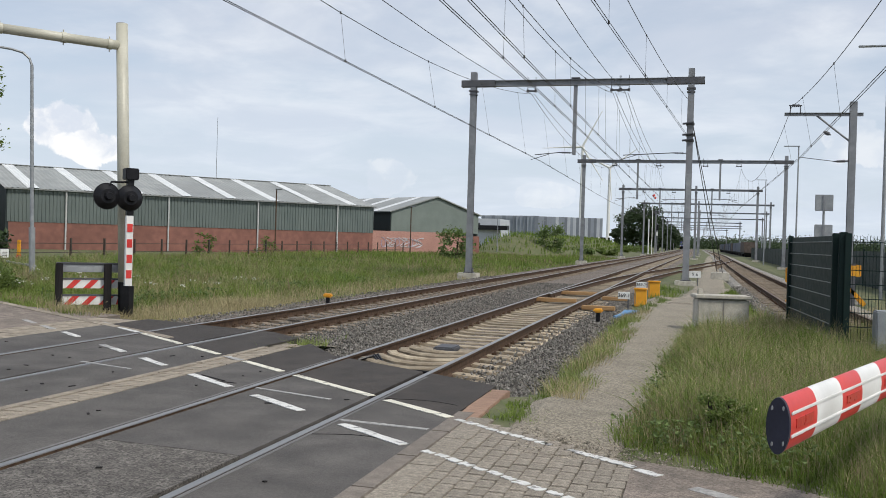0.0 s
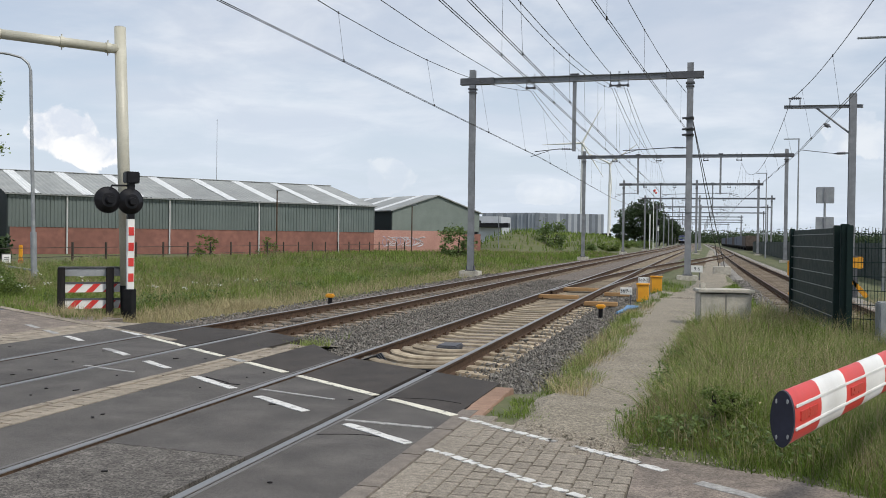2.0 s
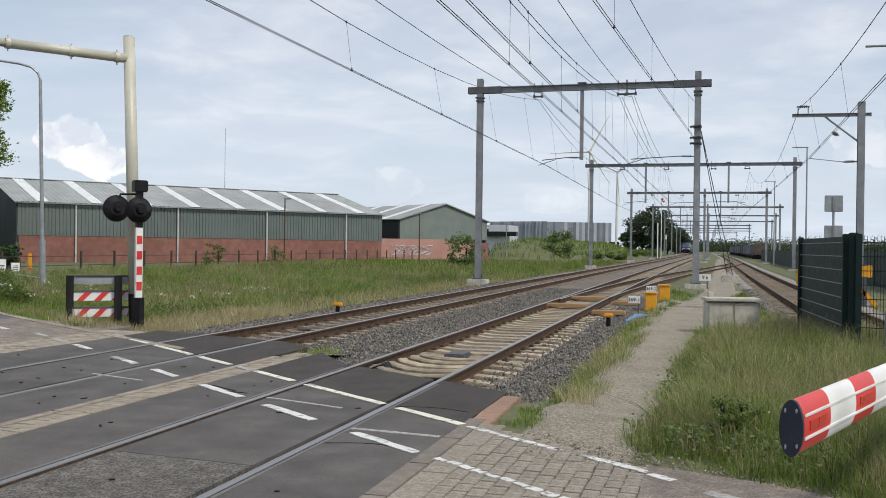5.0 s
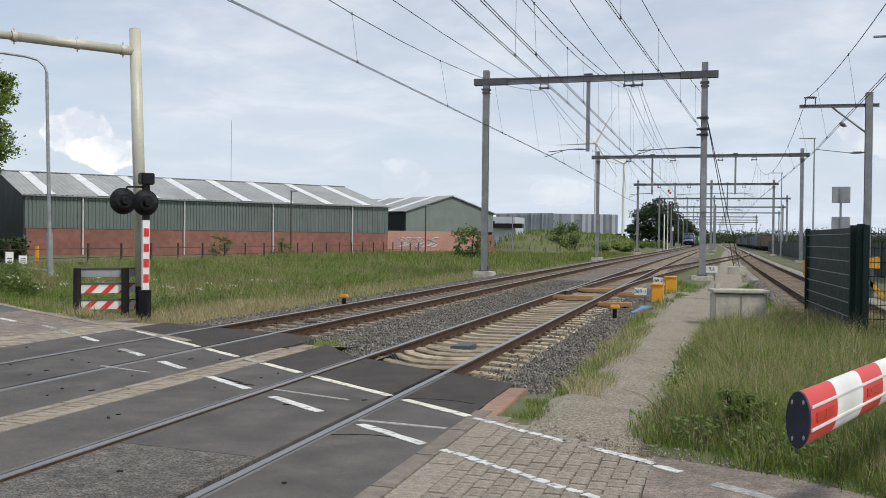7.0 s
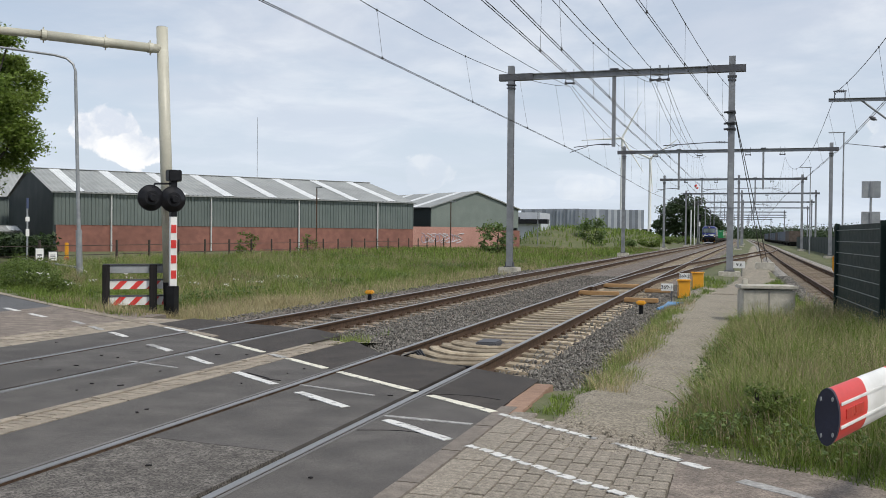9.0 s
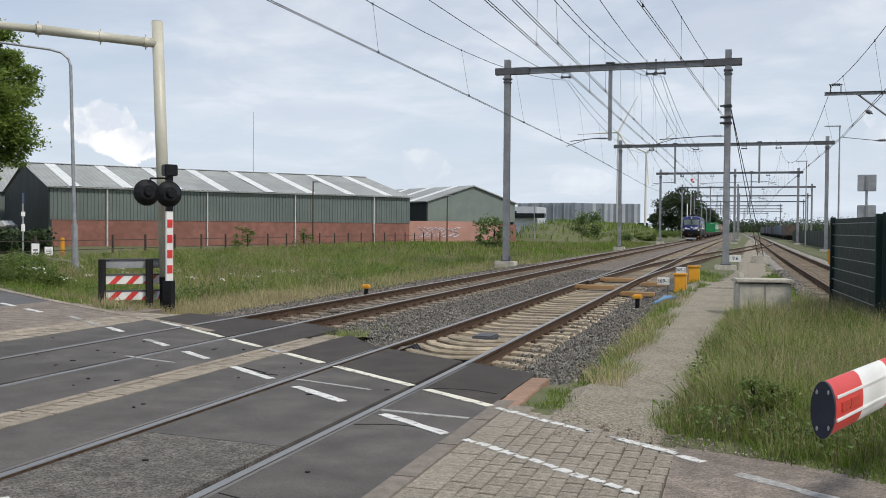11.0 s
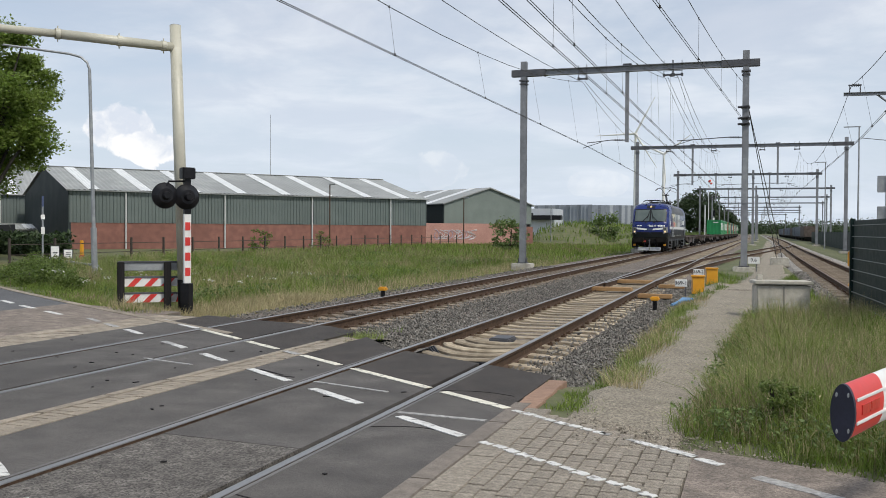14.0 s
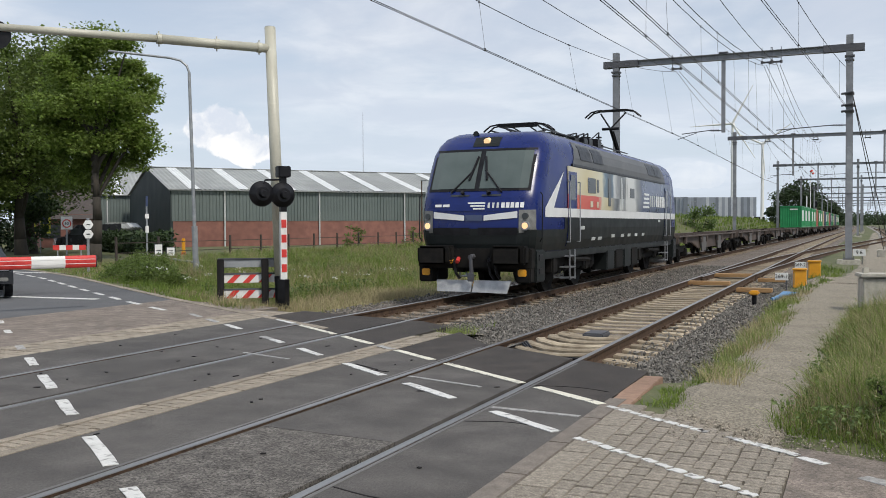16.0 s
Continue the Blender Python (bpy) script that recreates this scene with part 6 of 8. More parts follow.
# warning lights on a striped post
light = thing("warning_light", "twin black round warning lamps on a red and white post", "crossing signal", pose(-12.28, 18.62, -0.28))
part("post", boxm(B(), (0, 0, 0.36), (0.20, 0.20, 0.72), bevel=0.01), BLACK, light, "black post foot")
back = turned((0, 0), (-V.x, -V.y))          # lamps sit side by side across the road
part("board", boxm(B(), (0, 0, 1.50), (0.155, 0.10, 1.58), back, bevel=0.005), WHITE, light, "white post board")
for k in range(4):
    part("red_block", boxm(B(), (0, 0, 0.98 + k * 0.345), (0.12, 0.118, 0.185), back), RED, light, "red reflective block")
part("upper_post", boxm(B(), (0, 0, 2.72), (0.15, 0.12, 0.86), back, bevel=0.01), BLACK, light)
part("bell_box", boxm(B(), (-0.01, 0, 3.22), (0.30, 0.26, 0.26), back, bevel=0.02), BLACK, light, "black bell housing")
for s, z in ((0.53, 2.70), (0.03, 2.68)):
    c = Vector((-V.x, -V.y, 0)) * s + Vector((0, 0, z))
    bm = B()
    rod(bm, c - U * 0.05 + Vector((0, 0, 0)), c - U * 0.07, 0.295, seg=32)
    rod(bm, c - U * 0.07, c - U * 0.17, 0.28, 0.16, seg=28)
    rod(bm, c - U * 0.17, c - U * 0.27, 0.10, 0.07, seg=16)
    part("lamp", bm, BLACK, light, "black round lamp housing with a hub behind")
bm = B()
tube(bm, [Vector((-V.x, -V.y, 0)) * 0.5 + Vector((0, 0, 2.92)) - U * 0.1, Vector((-V.x, -V.y, 0)) * 0.45 + Vector((0, 0, 3.02)) - U * 0.1, Vector((0, 0, 3.04))], 0.025, 6)
part("lamp_arm", bm, BLACK, light)

# guard fence with striped boards
gf_a, gf_b = Vector((-13.74, 18.18, 0)), Vector((-12.92, 18.84, 0))
gfd = (gf_b - gf_a).normalized()
guard = thing("guard_fence", "black timber guard fence with grey plank and striped boards", "fence", turned(gf_a, gfd, -0.25))
for x in (0.0, 1.03):
    part("post", boxm(B(), (x, 0, 0.56), (0.16, 0.16, 1.20), bevel=0.012), BLACK_WOOD, guard)
part("plank", boxm(B(), (0.62, 0.10, 1.045), (1.36, 0.05, 0.18), bevel=0.01), ZINC, guard, "weathered grey plank")
part("cap_rail", boxm(B(), (0.62, 0.09, 1.155), (1.36, 0.09, 0.04), bevel=0.01), STEEL_DARK, guard)
for z in (0.685, 0.315):
    bd = part("board", boxm(B(), (0.62, 0.10, z), (1.34, 0.035, 0.19)), WHITE, guard, "white board with red diagonal stripes")
    part("rail", boxm(B(), (0.62, 0.10, z + 0.118), (1.34, 0.06, 0.04)), STEEL_DARK, guard)
    for k in range(4):
        bm = B()
        x0 = 0.14 + k * 0.37 - (0.03 if z < 0.5 else 0)
        pts = [(x0, z - 0.095), (x0 + 0.15, z - 0.095), (x0 + 0.33, z + 0.095), (x0 + 0.18, z + 0.095)]
        pts = [(min(x, 1.28), zz) for x, zz in pts]
        a = [bm.verts.new((x, 0.074, zz)) for x, zz in pts]
        b = [bm.verts.new((x, 0.086, zz)) for x, zz in pts]
        bm.faces.new(a)
        bm.faces.new(b[::-1])
        for i in range(4):
            bm.faces.new((a[i], a[(i + 1) % 4], b[(i + 1) % 4], b[i]))
        part("stripe", bm, RED, bd)


# barrier booms
def boom(name, tip, direction, z, r, length, bands, label):
    g = thing(name, label, "barrier", turned(tip, direction, z))
    part("tip_cap", rod(B(), (-0.02, 0, 0), (0.0, 0, 0), r * 1.02, seg=32), mat("dark blue cap", (0.012, 0.014, 0.03), (0.02, 0.022, 0.045), 0.5, 6.0, bump=0.05), g, "dark round end cap")
    for a in (0.9, 2.2, 4.0, 5.3):
        part("screw", rod(B(), (-0.026, r * 0.8 * math.cos(a), r * 0.8 * math.sin(a)), (-0.015, r * 0.8 * math.cos(a), r * 0.8 * math.sin(a)), 0.009, seg=6), ZINC, g)
    x = 0.0
    for k, L in enumerate(bands):
        bm = rod(B(), (x, 0, 0), (x + L, 0, 0), r, seg=36, caps=False)
        part("band", bm, RED if k % 2 == 0 else WHITE, g, "glossy red band" if k % 2 == 0 else "glossy white band", smooth=True)
        if k % 2 == 0:
            for s in (-1, 1):
                bm = boxm(B(), (x + L / 2, s * r * 1.005, 0.004), (L * 0.62, 0.016, 0.036))
                part("reflector", bm, mat("dark red reflector", (0.50, 0.03, 0.028), (0.60, 0.06, 0.05), 0.3, 20.0, bump=0.1), g, "dark red reflector strip")
        x += L
    for s in (-1, 1):
        for dz in (-0.04, 0.048):
            part("trim_rail", boxm(B(), (x / 2, s * (r * 0.985), dz), (x - 0.02, 0.014, 0.012), bevel=0.003), WHITE, g, "white trim strip")
    for ob in g.children_recursive:           # the tube is oval, taller than wide
        ob.data.transform(Matrix.Diagonal((1, 0.41, 1.0, 1)))
    return g, x


g, bx = boom("barrier_boom", (0.325, 3.80), (0.37, 0.93), 1.010, 0.106, 4.2, (0.36, 0.40, 0.36, 0.40, 0.36, 0.40, 0.4, 0.4, 0.4, 0.4, 0.5), "thick red and white lowered barrier boom with dark end cap")
part("drive_post", boxm(B(), (bx + 0.25, 0.0, -0.35), (0.5, 0.45, 1.3), bevel=0.04), ZINC, g, "grey barrier drive housing")
g, bx = boom("barrier_boom", (-14.55, 15.05), (-0.45, -0.893), 0.97, 0.125, 4.2, (0.62, 0.66, 0.66, 0.66, 0.66, 0.66, 0.66, 0.66, 0.66), "red and white lowered barrier boom across the far road")
part("drive_post", boxm(B(), (bx + 0.25, 0.0, -0.35), (0.5, 0.45, 1.3), bevel=0.04), ZINC, g, "grey barrier drive housing")

# ---------------------------------------------------------------- green mesh fence beside the path
FENCE_GREEN = mat("dark green coated mesh", (0.006, 0.019, 0.017), (0.011, 0.028, 0.025), 0.6, 6.0, bump=0.1, gloss=0.25)
FENCE_WIRE = mat("grey fence wire", (0.20, 0.23, 0.225), (0.27, 0.30, 0.30), 0.5, 6.0, bump=0.1)


def mesh_fence(label, a, b, height, z0, closed, zb=None):
    a, b = Vector((*a, 0)), Vector((*b, 0))
    L = (b - a).length
    g = thing("mesh_fence", label, "fence", turned(a, b - a, z0))
    n = 1 if closed else max(1, round(L / 2.5))
    for k in range(n + 1):
        part("post", boxm(B(), (L * k / n, 0, height / 2 + 0.02), (0.10, 0.10, height + 0.04), bevel=0.008), FENCE_GREEN, g)
    bm = B()
    pitch = 0.05 if not closed else 0.10
    for k in range(int(L / pitch)):
        boxm(bm, ((k + 0.5) * pitch, 0.055, height / 2), (0.008, 0.008, height))
    w = part("wire_mesh", bm, FENCE_GREEN, g)
    tagged(w, kind="stuff")
    for k in range(9):
        z = 0.1 + (height - 0.2) * k / 8
        part("cross_wire", boxm(B(), (L / 2, -0.012 if closed else 0.045, z), (L, 0.014, 0.014)), FENCE_WIRE if closed else FENCE_GREEN, g)
    if closed:
        part("privacy_sheet", boxm(B(), (L / 2, 0.03, height / 2), (L - 0.02, 0.03, height), bevel=0.004), FENCE_GREEN, g, "dark green privacy sheet")
    return g


mesh_fence("dark green mesh fence with closed privacy sheet", (1.96, 21.55), (2.23, 16.85), 2.05, -0.12, True)
mesh_fence("dark green open wire mesh fence", (2.40, 16.62), (7.4, 15.9), 2.05, -0.12, False)
single("fence_corner_post", boxm(B(), (2.33, 16.7, 0.93), (0.13, 0.13, 2.12), bevel=0.01), FENCE_GREEN, "thick dark green fence corner post", "fence post")
far_fence = thing("boundary_fence", "long dark green boundary fence behind the side track", "fence")
for k in range(30):
    y = 36 + k * 5.0
    part("fence_panel", boxm(B(), (8.9 + bend(y), y + 2.5, 0.75), (0.06, 4.94, 1.9), bevel=0.01), FENCE_GREEN, far_fence)
    part("post", boxm(B(), (8.86 + bend(y), y, 0.8), (0.1, 0.1, 2.05)), FENCE_GREEN, far_fence)
palis = thing("palisade_fence", "dark palisade fence with thin uprights beyond the side track", "fence", pose(0, 0, 0))
for k in range(60):
    part("pale", boxm(B(), (6.6 + k * 0.13, 32.5 - k * 0.02, 0.95), (0.045, 0.02, 2.3)), FENCE_GREEN, palis)
for z in (0.3, 1.75):
    part("rail", boxm(B(), (10.5, 31.9, z), (7.9, 0.04, 0.05)), FENCE_GREEN, palis)

# concrete trackside cabinet
cab = thing("concrete_cabinet", "low pale concrete cable cabinet with lid in the grass", "cabinet", turned((0.04, 20.7), (1.11, 0.2), -0.25))
part("body", boxm(B(), (0.56, 0.3, 0.40), (1.06, 0.62, 0.84), bevel=0.02), CONCRETE, cab)
part("lid", boxm(B(), (0.56, 0.3, 0.875), (1.16, 0.72, 0.07), bevel=0.015), CONCRETE, cab, "slightly wider concrete lid")
# flat darker strip on the face, painted in for the shadow of a joint
part("front_groove", boxm(B(), (0.56, -0.012, 0.42), (0.03, 0.012, 0.74)), mat("joint shadow grey", (0.22, 0.21, 0.2), (0.28, 0.27, 0.25), 0.9), cab)
bm = boxm(B(), (0.16, 0.5, 0.96), (0.12, 0.12, 0.14), bevel=0.02)
part("marker_stub", bm, CONCRETE, cab)

# turnout gear: point machine boxes, signs, cables, timber covers
for x, y, w, hh in ((-1.60, 29.5, 0.36, 0.52), (-1.42, 34.8, 0.40, 0.56)):
    p = thing("point_heater_box", "bright yellow steel box beside the turnout", "equipment box", pose(x, y, -0.2), "turnout boxes")
    part("body", boxm(B(), (0, 0, hh / 2), (w, 0.3, hh), bevel=0.02), YELLOW, p)
    part("lid", boxm(B(), (0, 0, hh + 0.02), (w + 0.05, 0.36, 0.05), bevel=0.015), YELLOW, p)
    part("hinge", boxm(B(), (-w / 2 + 0.03, -0.155, hh / 2), (0.03, 0.02, hh * 0.7)), TIMBER, p)


def text_on(parent, body, size, m, material):
    c = bpy.data.curves.new("lettering", "FONT")
    c.body, c.size, c.extrude, c.align_x, c.align_y = body, size, 0.003, "CENTER", "CENTER"
    c.materials.append(material)
    ob = new("lettering", c)
    ob.parent = parent
    ob.matrix_basis = m
    return ob


def number_sign(x, y, z, text, w, hgt, label):
    s = thing("number_sign", label, "sign", pose(x, y, -0.2), "turnout number signs")
    part("stake", boxm(B(), (0.12, 0.02, z / 2 + 0.05), (0.04, 0.03, z), bevel=0.004), STEEL_DARK, s)
    pl = part("plate", boxm(B(), (0, 0, z + hgt / 2), (w, 0.02, hgt), bevel=0.004), WHITE, s, "white enamel plate")
    text_on(pl, text, hgt * 0.72, pose(0, -0.014, z + hgt / 2, 90, 0, 0), BLACK)


number_sign(-1.91, 26.8, 0.36, "369-1", 0.33, 0.20, "white turnout number sign with black digits")
number_sign(-1.78, 33.0, 0.42, "369-2", 0.33, 0.20, "white turnout number sign half hidden by yellow boxes")
number_sign(-0.02, 45.6, 0.42, "9.6", 0.52, 0.32, "white distance board with black digits beside the portal")
mot = thing("track_marker", "small yellow capped black post beside the track", "marker", pose(-2.2, 22.6, -0.25), "track markers")
part("post", rod(B(), (0, 0, 0), (0, 0, 0.3), 0.055, seg=12), BLACK, mot)
part("cap", boxm(B(), (0, 0, 0.35), (0.22, 0.18, 0.10), bevel=0.03), YELLOW, mot, "yellow cap")
mk2 = copy_thing(mot, pose(-9.15, 22.8, -0.2))
tagged(mk2, label="small yellow capped marker beside the far track")
mk2.scale = (1, 1, 1)
for (x, y, w, d) in ((-4.15, 28.9, 1.3, 0.42), (-2.55, 26.2, 0.9, 0.35), (-4.0, 33.5, 1.3, 0.5), (-2.5, 31.0, 0.8, 0.35)):
    t = thing("timber_cover", "bare ochre timber cover over the point rods", "cover", pose(x, y, -0.14), "timber covers")
    for k in range(3):
        part("board", boxm(B(), (0, (k - 1) * d / 3, 0.06), (w, d / 3 - 0.012, 0.11), bevel=0.012), TIMBER, t)
hose = thing("cable_bundle", "blue plastic cable conduit lying in the stones", "cable")
BLUE_PIPE = mat("blue plastic pipe", (0.08, 0.22, 0.42), (0.12, 0.28, 0.5), 0.45, 8.0, bump=0.05)
for k in range(3):
    bm = B()
    tube(bm, [Vector((-1.95 + 0.05 * k, 24.2 + 0.15 * k, -0.16)), Vector((-1.75, 24.9 + 0.1 * k, -0.10 + 0.02 * k)), Vector((-1.5 + 0.03 * k, 25.6, -0.1)), Vector((-1.45, 26.6 + 0.2 * k, -0.2))], 0.04, 8)
    part("pipe", bm, BLUE_PIPE, hose)
bond = thing("rail_bond_cable", "black bond cable looped at the end of the deck", "cable")
for k in range(3):
    bm = B()
    tube(bm, [Vector((XN - 0.68, 12.75 + 0.12 * k, -0.08)), Vector((XN - 0.5, 12.9 + 0.1 * k, -0.03)), Vector((XN - 0.35, 12.75 + 0.08 * k, -0.12)), Vector((XN + 0.1, 12.5 + 0.1 * k, -0.15)), Vector((XN + 0.66, 12.4, -0.14))], 0.022, 6)
    part("strand", bm, BLACK, bond)
plate = single("track_magnet", boxm(B(), (XN + 0.02, 15.1, -0.12), (0.34, 0.5, 0.09), bevel=0.02), STEEL_DARK, "dark steel plate between the rails", "plate")
single("white_stone_slab", boxm(B(), (XF - 0.25, 18.9, -0.13), (0.2, 0.34, 0.07), bevel=0.02), KERB, "pale painted slab between the far rails", "slab")
# wooden guides where the deck ends
guide = thing("sleeper_guides", "bent pale rubber guides at the end of the deck", "guide")
for k in range(5):
    bm = B()
    y = 12.55 + 0.50 * k
    swing = 0.45 - 0.05 * k
    pts = [Vector((XN - 0.66 + 0.06 * k, y + swing, -0.075)), Vector((XN - 0.45, y + swing * 0.55, -0.085)), Vector((XN - 0.2, y + swing * 0.22, -0.115)), Vector((XN + 0.15, y + 0.02, -0.125)), Vector((XN + 0.45, y, -0.11)), Vector((XN + 0.66, y + 0.04, -0.095))]
    sweep(bm, [(-0.085, -0.14), (0.085, -0.14), (0.085, 0.0), (0.06, 0.022), (-0.06, 0.022), (-0.085, 0.0)], pts)
    part("guide", bm, SLEEPER, guide)
for k in range(6):
    y = 11.95 + 0.56 * k
    for x in (XN + 1.04, XN - 1.02):
        if y > end_y(x) + 0.15:
            ob = part("sleeper_end", boxm(B(), (0, 0, 0), (0.50, 0.25, 0.16), bevel=0.012), SLEEPER, guide, "pale sleeper end beside the rail")
            ob.matrix_basis = pose(x + RNG.normal(0, 0.02), y, -0.235, 0, 4 if x > XN else -4, RNG.normal(0, 2))

# sandy tail of the strip between the tracks
tail = thing("median_tail", "sandy worn end of the strip between the tracks", "paving", kind="structure")
bm = B()
rows = [[bm.verts.new((-6.0 + w * k / 4 * (1 + 0.25 * noise.noise((k, y, 0))), y, z + 0.012 * noise.noise((k * 2.0, y * 3, 5)))) for k in range(-2, 3) for w in (0.62,)] for y, z in ((13.25, -0.02), (13.6, -0.035), (14.0, -0.07), (14.4, -0.12), (14.9, -0.17), (15.4, -0.23))]
for p, q in zip(rows, rows[1:]):
    for i in range(4):
        bm.faces.new((p[i], p[i + 1], q[i + 1], q[i]))
part("sand", bm, DIRT, tail)

# ---------------------------------------------------------------- lamps, signs and posts
def street_lamp(x, y, height, arm, label, z0=-0.4, thick=1.8, r=0.06, head=True):
    g = thing("street_lamp", label, "street lamp", pose(x, y, z0, 0.8, -1.0, 0), "street lamps")
    part("lower_post", rod(B(), (0, 0, 0), (0, 0, thick), r * 1.55, seg=14), ZINC, g)
    part("post", rod(B(), (0, 0, thick), (0, 0, height), r, r * 0.8, seg=12), ZINC, g)
    a = Vector((*arm, 0))
    n = a.normalized() if a.length else Vector((1, 0, 0))
    bm = B()
    tube(bm, [Vector((0, 0, height)), Vector((0, 0, height + 0.25)) + n * 0.08, Vector((0, 0, height + 0.45)) + n * 0.3, Vector((0, 0, height + 0.56)) + n * 0.7, Vector((0, 0, height + 0.85)) + a], r * 0.62, 8)
    part("arm", bm, ZINC, g)
    if head:
        m = turned((a.x, a.y), n, height + 0.75)
        part("lamp_head", boxm(B(), (0.25, 0, 0), (0.7, 0.22, 0.1), m, bevel=0.03), ZINC, g, "flat grey lamp head")
    return g


street_lamp(-23.08, 29.05, 7.9, (-2.6, -1.4), "grey street lamp with a long curved arm over the road", thick=2.1, r=0.07, head=False)


def small_lamp(x, y, height, label, rusty=False):
    g = thing("yard_lamp", label, "street lamp", pose(x, y, -0.4), "yard lamps")
    part("post", rod(B(), (0, 0, 0), (0, 0, height), 0.07, 0.05, seg=10), RAIL_RUST if rusty else STEEL_GREY, g)
    part("lamp_head", boxm(B(), (0.22, 0, height), (0.6, 0.22, 0.10), bevel=0.03), ZINC, g)


small_lamp(-35.1, 75.0, 6.0, "thin brown yard lamp before the warehouse", True)
small_lamp(-27.5, 90.0, 5.3, "thin brown yard lamp before the second shed", True)
small_lamp(-24.5, 118.0, 5.0, "thin yard lamp beside the grassy bank")
small_lamp(-21.5, 135.0, 5.2, "thin yard lamp before the factory")
for x, y, hh in ((7.45, 78, 9.9), (7.34, 112, 9.6), (7.0, 40.0, 9.9)):
    g = thing("platform_lamp", "tall thin grey yard lamp beside the side track", "street lamp", pose(x, y, -0.2), "tall yard lamps")
    part("post", rod(B(), (0, 0, 0), (0, 0, hh), 0.08, 0.05, seg=10), ZINC, g)
    part("arm", boxm(B(), (-0.5, 0, hh), (1.2, 0.16, 0.07), bevel=0.02), ZINC, g)

# back of a double sign above the fence
sg = thing("sign_board", "grey backs of two square signs on one post", "sign", pose(3.14, 26.0, -0.2))
part("post", rod(B(), (0, 0.03, 0), (0, 0.03, 3.2), 0.03, seg=8), ZINC, sg)
for z, hh in ((3.1, 0.42), (2.36, 0.36)):
    pl = part("plate", boxm(B(), (0, 0, z), (0.44, 0.03, hh), bevel=0.01), ZINC, sg, "grey sign back")
    part("bracket", boxm(B(), (0, -0.025, z), (0.05, 0.03, hh * 0.9)), STEEL_GREY, pl)

# yellow stop lamps and derailing gear at the side track
for x, y in ((5.25, 35.2), (4.55, 37.5), (2.46, 26.5)):
    g = thing("yellow_stop_post", "yellow painted post with a slanting plate beside the side track", "track stop", pose(x, y, -0.25), "yellow track stops")
    part("post", boxm(B(), (0, 0, 0.75), (0.16, 0.14, 1.5), bevel=0.02), STEEL_DARK if x > 5 else YELLOW, g)
    part("head", boxm(B(), (0.05, 0, 1.25), (0.42, 0.16, 0.42), bevel=0.03), YELLOW, g)
    bm = boxm(B(), (0, 0, 0), (0.75, 0.14, 0.16), pose(0.15, 0, 0.35, 0, 48, 0), bevel=0.02)
    part("slanting_plate", bm, YELLOW, g)
gcab = thing("grey_cabinet", "small grey steel cabinet at the fence", "cabinet", pose(2.95, 16.1, -0.1))
part("body", boxm(B(), (0, 0, 0.55), (0.42, 0.4, 0.62), bevel=0.02), ZINC, gcab)
part("plinth", boxm(B(), (0, 0, 0.13), (0.3, 0.3, 0.3)), STEEL_DARK, gcab)


# road signs beyond the crossing
def post(x, y, hgt, r, material, name, label, cat):
    g = thing(name, label, cat, pose(x, y, -0.35))
    part("post", rod(B(), (0, 0, 0), (0, 0, hgt), r, seg=10), material, g)
    return g


ROAD_DIR = turned((0, 0), (V.x, V.y))
g = post(-25.9, 26.45, 2.35, 0.05, ZINC, "hexagon_signs", "two small white hexagonal signs on a grey post", "sign")
for z in (2.12, 1.77):
    bm = B()
    bmesh.ops.create_cone(bm, cap_ends=True, segments=6, radius1=0.18, radius2=0.18, depth=0.03, matrix=ROAD_DIR @ pose(0, -0.06, z, 90, 0, 0) @ pose(0, 0, 0, 0, 0, 30))
    pl = part("plate", bm, WHITE, g)
    part("stencil_bar", boxm(B(), (0, -0.08, z), (0.12, 0.012, 0.04), ROAD_DIR), BLACK, pl)
g = post(-44.0, 43.2, 2.7, 0.05, ZINC, "speed_limit_sign", "square white zone sign with a red ring and 60", "sign")
pl = part("plate", boxm(B(), (0, -0.06, 2.28), (0.66, 0.03, 0.78), ROAD_DIR, bevel=0.02), WHITE, g)
bm = B()
bmesh.ops.create_cone(bm, cap_ends=True, segments=28, radius1=0.26, radius2=0.26, depth=0.02, matrix=ROAD_DIR @ pose(0, -0.09, 2.25, 90, 0, 0))
part("ring", bm, RED, pl, "red ring")
bm = B()
bmesh.ops.create_cone(bm, cap_ends=True, segments=28, radius1=0.195, radius2=0.195, depth=0.02, matrix=ROAD_DIR @ pose(0, -0.102, 2.25, 90, 0, 0))
part("disc", bm, WHITE, pl)
text_on(pl, "60", 0.24, ROAD_DIR @ pose(0, -0.115, 2.25, 90, 0, 0), BLACK)
g = thing("barrier_board", "red and white striped road barrier board on two feet", "barrier", turned((-36.5, 36.0), (0.75, 0.66), -0.3))
for k in range(5):
    part("stripe_block", boxm(B(), (-0.62 + 0.31 * k, 0, 0.95), (0.31, 0.05, 0.25)), RED if k % 2 == 0 else WHITE, g)
for x in (-0.55, 0.55):
    part("foot", boxm(B(), (x, 0.03, 0.5), (0.06, 0.05, 1.1)), ZINC, g)
g = post(-32.4, 37.0, 3.4, 0.045, ZINC, "street_sign_post", "leaning grey post with small blue street sign", "sign")
part("sign_plate", boxm(B(), (0, -0.05, 3.3), (0.10, 0.03, 0.5), ROAD_DIR), BLUE_GREY, g)
part("sign_plate", boxm(B(), (0, -0.05, 1.9), (0.16, 0.03, 0.34), ROAD_DIR), WHITE, g)
part("sign_plate", boxm(B(), (0, -0.05, 2.55), (0.18, 0.03, 0.22), ROAD_DIR), WHITE, g)
